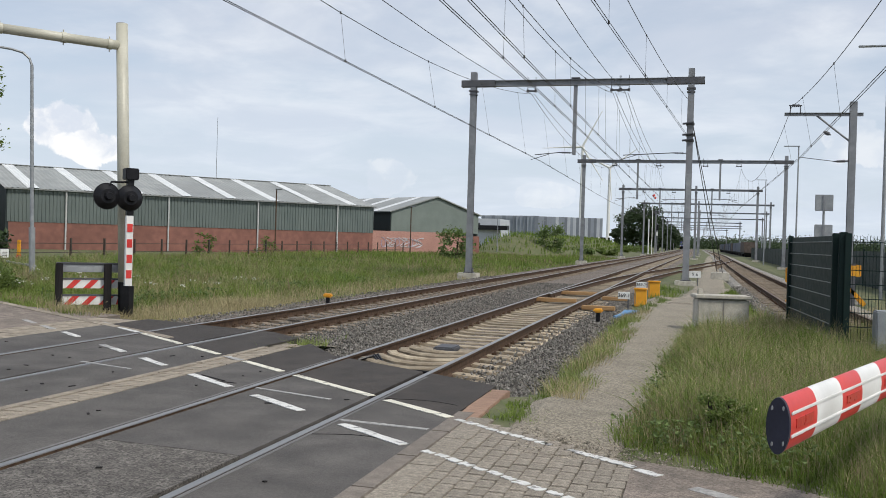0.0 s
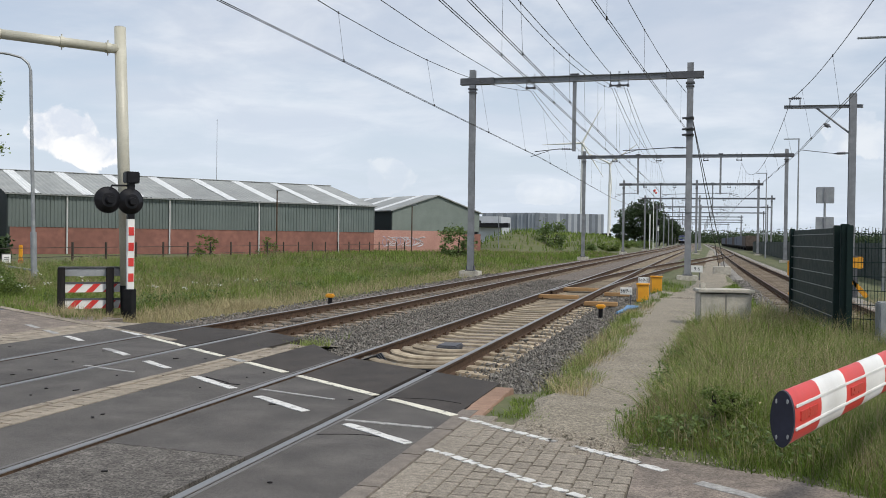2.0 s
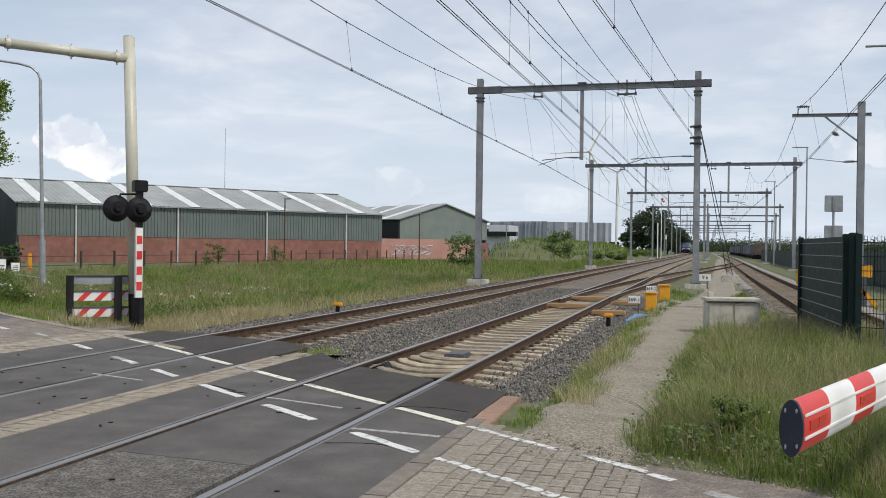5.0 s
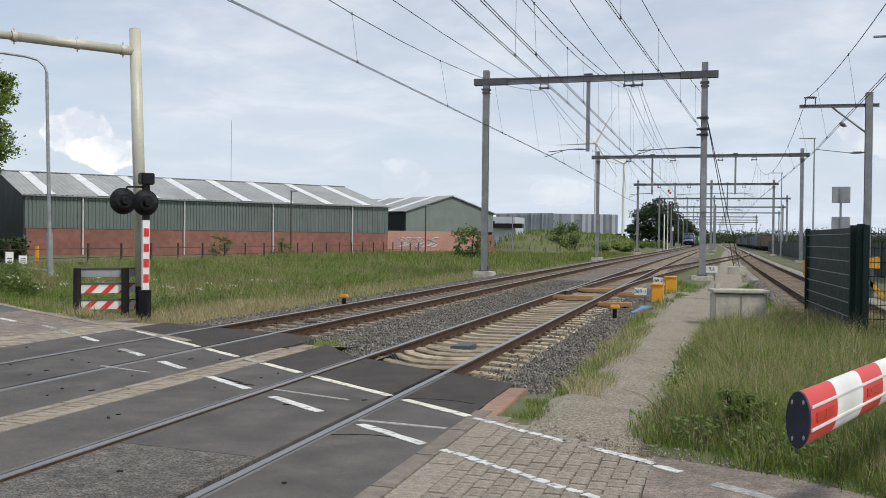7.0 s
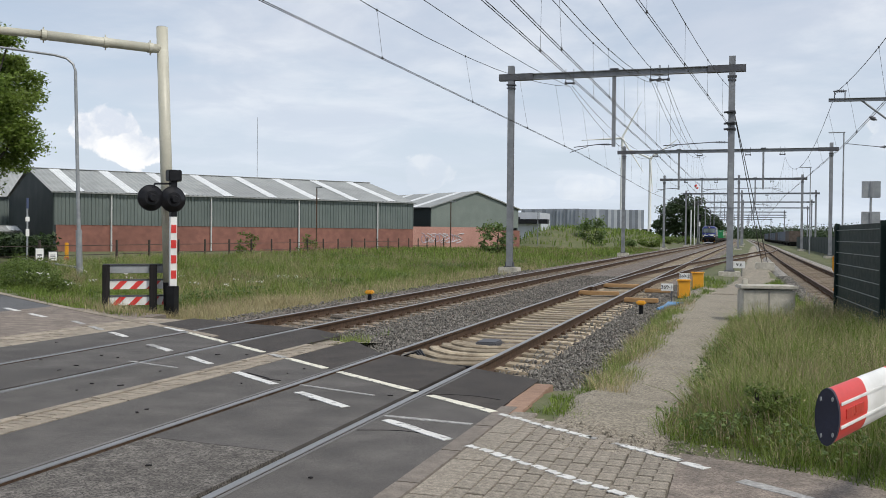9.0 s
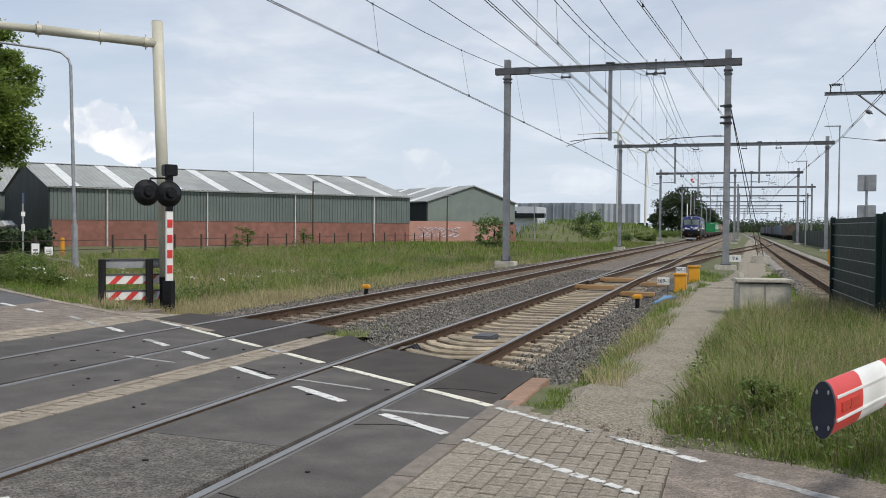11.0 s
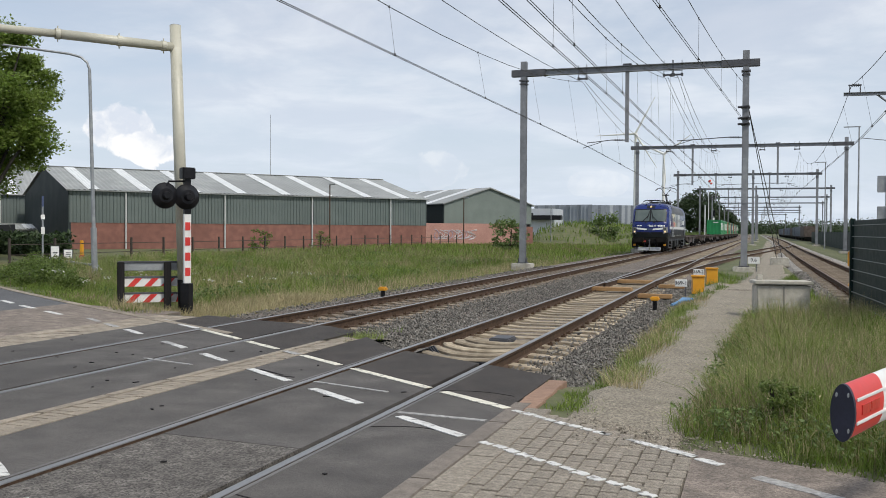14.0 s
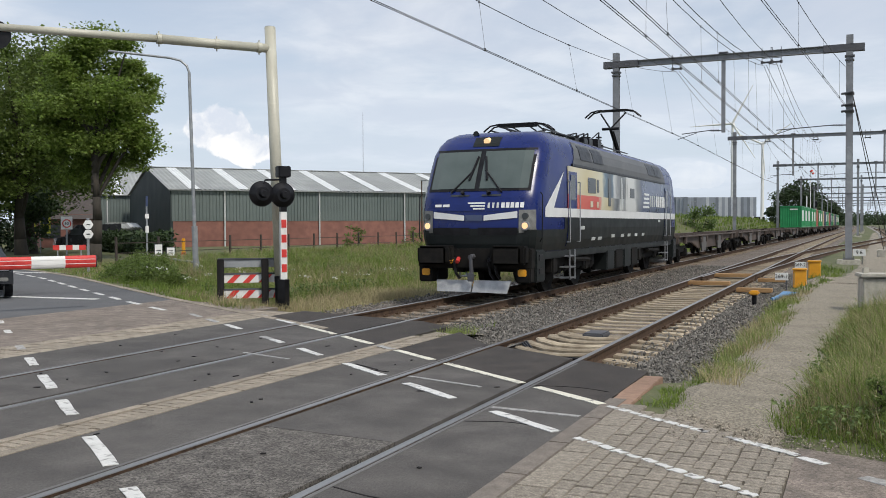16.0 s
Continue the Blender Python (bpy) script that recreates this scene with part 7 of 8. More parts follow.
g = thing("info_board", "two small white boards in the grass", "sign", pose(-31.0, 36.2, -0.4))
for x, z, w, hh in ((0.0, 0.80, 0.34, 0.84), (0.58, 0.86, 0.36, 0.40)):
    bd = part("board", boxm(B(), (x, 0, z), (w, 0.05, hh), ROAD_DIR, bevel=0.01), WHITE, g)
    part("frame", boxm(B(), (x, 0.02, z), (w + 0.06, 0.04, hh + 0.06), ROAD_DIR), STEEL_DARK, bd)
    part("stake", boxm(B(), (x, 0.03, 0.3), (0.05, 0.04, 0.7), ROAD_DIR), STEEL_DARK, bd)
    for k in range(3):
        part("text_bar", boxm(B(), (x, -0.03, z - hh * 0.25 + k * hh * 0.2), (w * 0.6, 0.012, hh * 0.07), ROAD_DIR), STEEL_DARK, bd)
g = thing("hydrant_marker", "yellow and red marker post in the meadow", "marker", pose(-33.0, 40.5, -0.4))
part("post", boxm(B(), (0, 0, 0.75), (0.17, 0.15, 1.4), bevel=0.03), YELLOW, g)
part("band", boxm(B(), (0, 0, 0.62), (0.18, 0.16, 0.16)), RED, g)
part("band", boxm(B(), (0, 0, 0.36), (0.18, 0.16, 0.16)), RED, g)
bar = thing("low_rail", "low grey pipe rail in the meadow", "rail", pose(0, 0, -0.3))
part("pipe", rod(B(), (-35.0, 39.3, 0.55), (-24.5, 31.0, 0.5), 0.05, seg=8), ZINC, bar)
for k in range(4):
    part("post", rod(B(), (-34.5 + 3.2 * k, 38.9 - 2.5 * k, -0.2), (-34.5 + 3.2 * k, 38.9 - 2.5 * k, 0.53), 0.04, seg=8), ZINC, bar)

# brown wire fence across the meadow
BROWN_WIRE = mat("brown fence paint", (0.045, 0.034, 0.028), (0.07, 0.055, 0.045), 0.8, 5.0, bump=0.1)
mf = thing("meadow_fence", "dark brown post and rail fence across the meadow", "fence")
for k in range(34):
    y = 34 + k * 2.9
    part("post", boxm(B(), (-31.6, y, 0.35), (0.09, 0.09, 1.7)), BROWN_WIRE, mf)
for z in (0.92, 0.45, 0.1):
    part("rail", boxm(B(), (-31.6, 82, z), (0.035, 96, 0.035)), BROWN_WIRE, mf)

# parked dark car behind the far barrier
CAR_BLACK = mat("black car paint", (0.010, 0.011, 0.013), (0.016, 0.017, 0.02), 0.22, 3.0, bump=0.0, coat=0.15, fine_mix=0.0, gloss=0.35)
car = thing("car", "black hatchback waiting behind the barrier", "car", turned((-18.87, 15.64), (U.x, U.y), 0.0))
bm = B()
prof = [(0.0, 0.35), (0.02, 0.62), (0.25, 0.80), (1.45, 1.0), (2.2, 1.42), (3.3, 1.46), (3.9, 1.05), (4.15, 0.95), (4.2, 0.4), (0.3, 0.28)]
prev = None
for x_off, top_z in ((-0.88, 0.86), (-0.62, 2.0), (0.62, 2.0), (0.88, 0.86)):   # the cabin is narrower than the flanks
    ring = [bm.verts.new((x, x_off, min(z, top_z))) for x, z in prof]
    if prev:
        for i in range(len(prof)):
            j = (i + 1) % len(prof)
            bm.faces.new((prev[i], prev[j], ring[j], ring[i]))
    else:
        bm.faces.new(ring)
    prev = ring
bm.faces.new(prev[::-1])
part("body", bm, CAR_BLACK, car)
part("windscreen", boxm(B(), (1.80, 0, 1.22), (0.02, 1.15, 0.72), pose(1.80, 0, 1.22, 0, 60, 0) @ Matrix.Translation((-1.80, 0, -1.22))), GLASS_DARK, car)
for s in (-1, 1):
    part("headlight", boxm(B(), (0.12, s * 0.66, 0.72), (0.22, 0.36, 0.15), bevel=0.05), PIPE_WHITE, car, "pale clear headlight")
    part("fog_light", boxm(B(), (0.0, s * 0.66, 0.45), (0.06, 0.22, 0.1), bevel=0.02), LAMP_GLASS, car)
    for x in (0.75, 3.35):
        w = part("wheel", rod(B(), (x, s * 0.72, 0.31), (x, s * 0.9, 0.31), 0.31, seg=24), BLACK, car, "black tyre")
        part("rim", rod(B(), (x, s * 0.9, 0.31), (x, s * 0.91, 0.31), 0.2, seg=18), ZINC, w)
part("number_plate", boxm(B(), (-0.01, 0, 0.5), (0.02, 0.5, 0.11)), YELLOW, car)

# ---------------------------------------------------------------- vegetation
LEAF = mat("linden leaf", (0.105, 0.158, 0.032), (0.175, 0.230, 0.060), 0.5, 0.8, bump=0.0, translucent=0.55, random_tint=0.42, stain=0.2, stain_scale=0.4, fine_mix=0.1)
LEAF_MAPLE = mat("bright maple leaf", (0.165, 0.245, 0.044), (0.265, 0.345, 0.085), 0.5, 0.8, bump=0.0, translucent=0.6, random_tint=0.42, stain=0.2, stain_scale=0.4, fine_mix=0.1)
LEAF_DARK = mat("dark oak leaf", (0.028, 0.052, 0.018), (0.048, 0.078, 0.027), 0.6, 0.8, bump=0.0, translucent=0.3, random_tint=0.4, stain=0.2, stain_scale=0.2, fine_mix=0.1)
LEAF_LIGHT = mat("light shrub leaf", (0.105, 0.165, 0.045), (0.165, 0.225, 0.075), 0.6, 0.8, bump=0.0, translucent=0.4, random_tint=0.35, stain=0.2, fine_mix=0.1)
BARK = mat("grey brown bark", (0.032, 0.027, 0.021), (0.062, 0.052, 0.041), 0.9, 5.0, bump=0.8, fine=30, stretch=(1, 1, 0.25))
BLADE = mat("green grass blade", (0.112, 0.178, 0.028), (0.208, 0.270, 0.060), 0.6, 0.6, bump=0.0, translucent=0.4, random_tint=0.4, stain=0.3, stain_scale=0.25, fine_mix=0.1, gloss=0.3)
BLADE_DRY = mat("dry straw blade", (0.34, 0.285, 0.150), (0.46, 0.40, 0.235), 0.8, 0.6, bump=0.0, translucent=0.3, random_tint=0.3, stain=0.2, stain_scale=0.3, fine_mix=0.1)
BLADE_YOUNG = mat("fresh yellow green blade", (0.180, 0.245, 0.055), (0.290, 0.340, 0.105), 0.6, 0.6, bump=0.0, translucent=0.45, random_tint=0.3, stain=0.2, stain_scale=0.3, fine_mix=0.1)
SEED_BROWN = mat("reddish brown seed stalk", (0.235, 0.165, 0.105), (0.345, 0.265, 0.175), 0.8, 0.6, bump=0.0, translucent=0.3, random_tint=0.3, stain=0.2, fine_mix=0.1)
FLOWER = mat("small white flower", (0.62, 0.62, 0.56), (0.74, 0.74, 0.68), 0.8, 5.0, bump=0.0)


def leaf_cloud(name, pos, size, material, label="", category="", kind="stuff", parent=None, droop=0.5, spread=1.0):
    """Many small pointed leaves, each a bent quad."""
    pos = np.asarray(pos)
    n = len(pos)
    d = RNG.normal(size=(n, 3))
    d[:, 2] = d[:, 2] * 0.6 - droop * 0.4
    d /= np.linalg.norm(d, axis=1)[:, None]
    s = np.cross(d, np.array((0, 0, 1.0)) + RNG.normal(size=(n, 3)) * spread)
    s /= np.linalg.norm(s, axis=1)[:, None]
    L = RNG.uniform(0.7, 1.3, n)[:, None] * size
    nrm = np.cross(d, s) * 0.12
    v = np.stack([pos, pos + d * L * 0.5 + s * L * 0.33 + nrm * L, pos + d * L, pos + d * L * 0.5 - s * L * 0.33 + nrm * L], 1)
    f = (np.arange(n) * 4)[:, None] + np.arange(4)
    return soup(name, v.reshape(-1, 3).tolist(), f.tolist(), material, label, category, kind, parent)


def crown_points(n, c, r, clumps, spread=0.23):
    """Leaf places gathered in clumps over an uneven ellipsoid."""
    c, r = np.array(c), np.array(r)
    cen = []
    while len(cen) < clumps:
        p = RNG.normal(size=3)
        p /= np.linalg.norm(p)
        k = RNG.uniform(0.45, 1.0) ** 0.6
        wob = 1 + 0.22 * noise.noise((p[0] * 1.8 + c[0], p[1] * 1.8, p[2] * 1.8 + c[1]))
        cen.append(c + p * r * k * wob)
    cen = np.array(cen)
    idx = RNG.integers(0, clumps, n)
    rad = RNG.uniform(0.6, 1.3, clumps)[idx][:, None]
    off = np.clip(RNG.normal(size=(n, 3)), -1.5, 1.5) * r.mean() * spread * 0.62 * rad * np.array((1, 1, 0.62))
    return cen[idx] + off, cen


def tree(x, y, z0, height, crown_r, crown_base, n, leaf, label, size=0.3, clumps=90, trunk_r=0.3, branches=9, off=(0, 0)):
    g = thing("tree", label, "tree", pose(x, y, z0))
    ch = (height - crown_base) / 2
    pts, cen = crown_points(n, (*off, crown_base + ch), (crown_r, crown_r, ch), clumps)
    fill = RNG.normal(size=(n // 9, 3))           # inner twigs close the gaps round the limbs
    fill = fill / np.linalg.norm(fill, axis=1)[:, None] * RNG.random((n // 9, 1)) ** 0.6 * 0.85
    pts = np.concatenate((pts, fill * np.array((crown_r, crown_r, ch)) + np.array((*off, crown_base + ch))))
    bm = B()
    p, r = Vector((0, 0, 0)), trunk_r
    lean = Vector((RNG.normal(0, 0.04), RNG.normal(0, 0.04), 1))
    rod(bm, p - Vector((0, 0, 0.3)), p + Vector((0, 0, 0.25)), trunk_r * 1.35, trunk_r, seg=12)
    k = 7
    for i in range(k):
        q = p + lean * (height * 0.66 / k) + Vector((RNG.normal(0, 0.08), RNG.normal(0, 0.08), 0))
        rod(bm, p, q, r, r * 0.8, seg=10)
        p, r = q, r * 0.8
    part("trunk", bm, BARK, g, "grey brown trunk", smooth=True)
    for i in range(branches):
        a = Vector((0, 0, crown_base * 0.75 + (height - crown_base) * 0.5 * i / branches))
        t = Vector(cen[RNG.integers(0, len(cen))])
        bm = B()
        m = a.lerp(t, 0.5) + Vector((0, 0, 0.25))
        rod(bm, a, m, trunk_r * 0.3, trunk_r * 0.2, seg=7)
        rod(bm, m, t, trunk_r * 0.2, trunk_r * 0.06, seg=6)
        part("limb", bm, BARK, g)
    leaf_cloud("crown", pts, size, leaf, parent=g, spread=0.55)
    return g


def bush(x, y, z0, r, hgt, n, leaf, label, size=0.2, clumps=30, name="bush"):
    g = thing(name, label, "bush", pose(x, y, z0))
    pts, cen = crown_points(n, (0, 0, hgt * 0.52), (r, r, hgt * 0.55), clumps, 0.3)
    pts = pts[pts[:, 2] > 0.02]
    bm = B()
    for i in range(6):
        t = Vector(cen[RNG.integers(0, len(cen))])
        rod(bm, (RNG.normal(0, 0.08), RNG.normal(0, 0.08), -0.1), t, 0.05, 0.015, seg=6)
    tagged(part("stem_cluster", bm, BARK, g), kind="stuff")
    leaf_cloud("foliage", pts, size, leaf, parent=g)
    return g


tree(-36.57, 37.75, -0.4, 12.9, 3.1, 4.3, 44000, LEAF_MAPLE, "tall broad-leaved tree with an open green crown beside the road", 0.19, 85, 0.38, 13, (-0.83, 1.35))
tree(-47.5, 43.0, -0.4, 14.2, 5.5, 3.6, 30000, LEAF, "dense broad-leaved roadside tree in full leaf", 0.25, 120, 0.45, 12)
tree(-57.5, 53.0, -0.4, 15.0, 6.2, 3.2, 18000, LEAF, "dark broad-leaved tree behind the road", 0.32, 100, 0.5, 10)
tree(-52.0, 39.0, -0.4, 12.0, 5.0, 1.8, 15000, LEAF, "dark dense tree overhanging the far road", 0.29, 80, 0.4, 10)
for x, y, r, hh in ((-55.6, 48.9, 3.6, 5.2), (-77.1, 75.7, 4.5, 7.0)):
    bush(x, y, -0.4, r, hh, 4200, LEAF_DARK, "dark tall shrubs between the house and the road", 0.34, 40)
# far trees along the railway
tree(-18.8, 335, -0.4, 16.0, 7.6, 1.5, 9000, LEAF_DARK, "large dark oak beside the railway", 0.75, 80, 0.6, 8)
for x, y, hh, r in ((-14.2, 372, 13.0, 5.0), (-12.4, 405, 11.5, 4.6), (-11.6, 440, 10.5, 4.4), (-11.2, 480, 10.0, 4.5), (-26.5, 350, 9, 3.6)):
    tree(x, y, -0.4, hh, r, 0.8, 3600, LEAF_DARK, "dark tree in a row along the railway", 0.75, 40, 0.35, 5)
bush(-21.7, 85.0, -0.4, 1.7, 3.3, 1500, LEAF_LIGHT, "light green shrub alone in the meadow", 0.26)
bush(-19.3, 128.0, -0.2, 2.2, 4.2, 1700, LEAF_LIGHT, "tall light green shrub on the grassy bank", 0.34)
for x, y, r, hh in ((-17.0, 150, 1.6, 1.2), (-15.5, 170, 2.2, 1.2), (-20, 190, 2.4, 1.4), (-16, 215, 2.6, 1.5), (-27.0, 112, 1.6, 1.9), (-14, 250, 3, 1.8), (-18, 270, 3, 2.2)):
    bush(x, y, -0.4, r, hh, 1500, LEAF_LIGHT if x < -16 else LEAF, "low green scrub at the edge of the meadow", 0.35, 20)
for x, y, r, hh in ((-21.6, 24.3, 1.2, 1.05), (-19.6, 22.9, 1.0, 0.9), (-23.0, 26.2, 1.1, 1.0), (-24.2, 27.6, 0.9, 1.0), (-26.6, 30.2, 1.0, 1.0)):
    bush(x, y, -0.35, r, hh * 0.9, 4200, LEAF, "rank nettles and brambles on the road verge", 0.075, 34)
bush(-33.5, 60.0, -0.4, 0.7, 2.0, 600, LEAF, "small weedy bush at the fence", 0.16)
bush(-32.0, 67.0, -0.4, 0.8, 1.8, 600, LEAF, "small weedy bush at the fence", 0.16)
bush(0.17, 8.40, -0.14, 0.22, 0.55, 4200, LEAF, "dark green weeds at the edge of the verge", 0.032, 26)
bush(0.36, 8.62, -0.14, 0.22, 0.44, 2600, LEAF, "dark green weeds at the edge of the verge", 0.032, 20)
tree(21.0, 92.0, -0.3, 6.4, 2.6, 2.2, 3500, LEAF_DARK, "small round tree beyond the boundary fence", 0.3, 40, 0.2, 6)
hedge = thing("hedge", "dark clipped hedge before the yard", "hedge")
hp = np.column_stack((RNG.uniform(0, 1, 5000), RNG.uniform(-0.6, 0.6, 5000), RNG.uniform(-0.3, 1.35, 5000)))
ha, hb = np.array((-52.0, 54.5, 0)), np.array((-37.0, 44.0, 0))
leaf_cloud("foliage", ha + (hb - ha) * hp[:, :1] + np.column_stack((hp[:, 1] * 0.5, hp[:, 1] * 0.8, hp[:, 2])), 0.3, LEAF_DARK, parent=hedge)

# woods on the horizon
wp = []
for k in range(520):
    a = RNG.uniform(-1.15, 0.75)
    d = RNG.uniform(650, 1100)
    x, y = d * math.sin(a), d * math.cos(a)
    if -16 < x < 26 and d < 850:
        continue
    hh = RNG.uniform(5, 11)
    c = np.array((x, y, hh * 0.45))
    wp.append(c + RNG.normal(size=(70, 3)) * np.array((7.0, 5.5, hh * 0.27)))
for k in range(200):                          # denser where the railway meets the horizon
    a, d = RNG.uniform(-0.035, 0.24), RNG.uniform(860, 1000)
    hh = RNG.uniform(7, 14)
    wp.append(np.array((d * math.sin(a), d * math.cos(a), hh * 0.42)) + RNG.normal(size=(150, 3)) * np.array((8.0, 5.5, hh * 0.27)))
wp = np.concatenate(wp)
wp = wp[wp[:, 2] > -0.5]
leaf_cloud("far_woods", wp, 1.7, LEAF_DARK, "dark low woods along the horizon", "woods")


# ---------------------------------------------------------------- grass
def grass(name, places, hmin, hmax, width, material, label, lean=0.35, grow=None, tuft=0.0):
    """Tapering bent blades; places gives x, y, z for each. tuft: they stand in tufts of about this radius, leaning outwards."""
    p = np.asarray(places)
    n = len(p)
    out = None
    if tuft:
        k = RNG.integers(0, max(1, n // 11), n)
        out = RNG.normal(size=(n, 2)) * tuft
        p = p[k] + np.column_stack((out, np.zeros(n)))
    h_ = RNG.uniform(hmin, hmax, n)[:, None]
    if grow:                                  # height follows the ground's fertility
        h_ = h_ * np.array([grow(x, y) for x, y, _ in p])[:, None]
    a = RNG.uniform(0, 2 * np.pi, n)
    side = np.column_stack((np.cos(a), np.sin(a), np.zeros(n))) * (width * RNG.uniform(0.6, 1.3, n))[:, None]
    b = RNG.uniform(0, 2 * np.pi, n) if out is None else np.arctan2(out[:, 1], out[:, 0]) + RNG.normal(0, 0.6, n)
    tilt = np.column_stack((np.cos(b), np.sin(b), np.zeros(n))) * (np.abs(RNG.normal(0, lean, n)))[:, None] * h_
    upv = np.array((0, 0, 1.0))
    v = np.stack([p - side, p + side, p + tilt * 0.35 + upv * h_ * 0.6 + side * 0.7, p + tilt * 0.35 + upv * h_ * 0.6 - side * 0.7, p + tilt + upv * h_ * 0.97], 1)
    k = (np.arange(n) * 5)[:, None]
    quads = (k + np.array((0, 1, 2, 3))).tolist()
    tris = (k + np.array((3, 2, 4))).tolist()
    return soup(name, v.reshape(-1, 3).tolist(), quads + tris, material, label, "grass")


def scatter(n, draw, keep):
    out = []
    while len(out) < n:
        x, y = draw()
        if keep(x, y):
            out.append((x, y, ground_z(x, y) - 0.02))
    return out


def on_road(x, y):
    n = V.x * x + V.y * y
    s = U.x * x + U.y * y
    if x > -1.9:
        return n < 5.95 + 0.25 * noise.noise((x * 1.5, y * 1.5, 0))
    return n < (road_edge(s) + 0.25 if s > 14 else 6.25) + 0.15 * noise.noise((x * 1.2, y * 1.2, 4))


def path_c(y):
    return float(np.interp(y, [q[0] for q in pc], [q[1] for q in pc])), float(np.interp(y, [q[0] for q in pc], [q[2] for q in pc]))


def verge_ok(x, y):
    c, w = path_c(y)
    c += bend(y)
    tuft = noise.noise((x * 0.9, y * 0.9, 2.0))
    if abs(x - c) < w / 2 + 0.16 + 0.25 * tuft:
        return False
    if x < c:
        return x > -1.75 and tuft > 0.05 and not on_road(x, y)
    return not on_road(x, y)


def meadow_ok(x, y):
    return x - bend(y) < -10.75 + 0.35 * noise.noise((x, y * 0.8, 1.0)) and not on_road(x, y)


V_DRAW = lambda: (RNG.uniform(-1.8, 3.2), 5.8 + 18 * RNG.random() ** 1.5)
def verge_tall(x, y):
    if -0.3 < x < 1.5 and y > 19.2:           # kept short round the concrete cabinet
        return False
    c, w = path_c(y)
    return verge_ok(x, y) and x > c + w / 2 + 0.1 + 0.22 * noise.noise((x, y * 0.7, 9.0)) and V.x * x + V.y * y > 6.2 + 0.3 * noise.noise((x * 2, y * 2, 5))


def vigour(x, y):
    """Grass grows taller away from the path and the road."""
    c, w = path_c(y)
    a = smooth01((x - c - w / 2) / 0.9)
    b = smooth01((V.x * x + V.y * y - 6.1) / 1.1)
    return (0.36 + 0.74 * min(a, b)) * (1.05 + 0.5 * noise.noise((x * 1.3, y * 1.1, 31.0)))


def patch(x, y, seed, at=0.0, k=0.8):
    return noise.noise((x * k, y * k * 0.8, seed)) > at


grass("verge_grass", scatter(44000, V_DRAW, verge_tall), 0.14, 0.55, 0.0042, BLADE, "tall green grass on the verge beside the path", 0.75, vigour, 0.07)
grass("verge_grass", scatter(20000, V_DRAW, lambda x, y: verge_tall(x, y) and patch(x, y, 41.0, -0.1, 1.1)), 0.12, 0.5, 0.004, BLADE_YOUNG, "fresh yellow green grass on the verge", 0.75, vigour, 0.06)
grass("verge_grass", scatter(22000, V_DRAW, verge_ok), 0.03, 0.15, 0.0045, BLADE, "short green grass along the path", 0.8)
grass("verge_grass", scatter(21000, V_DRAW, verge_tall), 0.2, 0.66, 0.0024, BLADE_DRY, "dry seed stalks in the verge grass", 0.5, vigour)
grass("verge_grass", scatter(6000, V_DRAW, lambda x, y: verge_tall(x, y) and patch(x, y, 57.0, 0.1)), 0.2, 0.6, 0.003, SEED_BROWN, "reddish seed stalks in the verge grass", 0.5, vigour)
grass("verge_grass", scatter(3800, lambda: (RNG.uniform(-1.8, -1.15), 10.2 + 16 * RNG.random()), lambda x, y: abs(x - path_c(y)[0]) > path_c(y)[1] / 2 - 0.06 and patch(x, y, 83.0, -0.02, 1.1)), 0.06, 0.26, 0.004, BLADE_DRY, "dry grass tufts between path and stones", 0.7, None, 0.05)
grass("verge_grass", scatter(3000, lambda: (RNG.uniform(-1.75, -1.2), 11 + 12 * RNG.random()), lambda x, y: patch(x, y, 63.0, -0.1, 1.3)), 0.06, 0.28, 0.0045, BLADE_YOUNG, "yellow green tufts between path and stones", 0.7, None, 0.05)
grass("verge_grass", scatter(9000, lambda: (RNG.uniform(-1.6, 2.0), 19 + 23 * RNG.random()), verge_ok), 0.08, 0.3, 0.008, BLADE, "short grass round the concrete cabinet", 0.6)
grass("verge_grass", scatter(4200, lambda: (RNG.uniform(1.1, 2.2), 15 + 9 * RNG.random()), verge_ok), 0.1, 0.4, 0.005, BLADE_DRY, "dry straw coloured grass at the foot of the fence", 0.6)
grass("verge_grass", scatter(6500, lambda: (RNG.uniform(2.5, 7.5), 15.5 + 17 * RNG.random()), lambda x, y: not 2.2 < x - bend(y) < 4.8 or y < 18), 0.15, 0.5, 0.008, BLADE_DRY, "dry straw coloured grass behind the mesh fence", 0.5)
seeds = [(x + RNG.normal(0, 0.03), y + RNG.normal(0, 0.03), z + RNG.uniform(0.3, 0.6)) for x, y, z in scatter(500, V_DRAW, verge_tall) for _ in range(3)]
leaf_cloud("seed_heads", seeds, 0.02, BLADE_DRY, "pale seed heads over the verge grass", "grass")
herbs = [(x + RNG.normal(0, 0.05), y + RNG.normal(0, 0.05), z + RNG.uniform(0.02, 0.28)) for x, y, z in scatter(1700, V_DRAW, lambda x, y: verge_tall(x, y) and patch(x, y, 71.0, 0.0, 1.2)) for _ in range(9)]
leaf_cloud("verge_herbs", herbs, 0.04, LEAF_LIGHT, "small leafy herbs among the verge grass", "weeds")


def place_path():
    y = 7.4 + 24 * RNG.random() ** 1.5
    c, w = path_c(y)
    x = c + RNG.normal(0, 0.32) * (w + 0.3)
    return np.array((x, y, max(ground_z(x, y), -0.16) + 0.02))


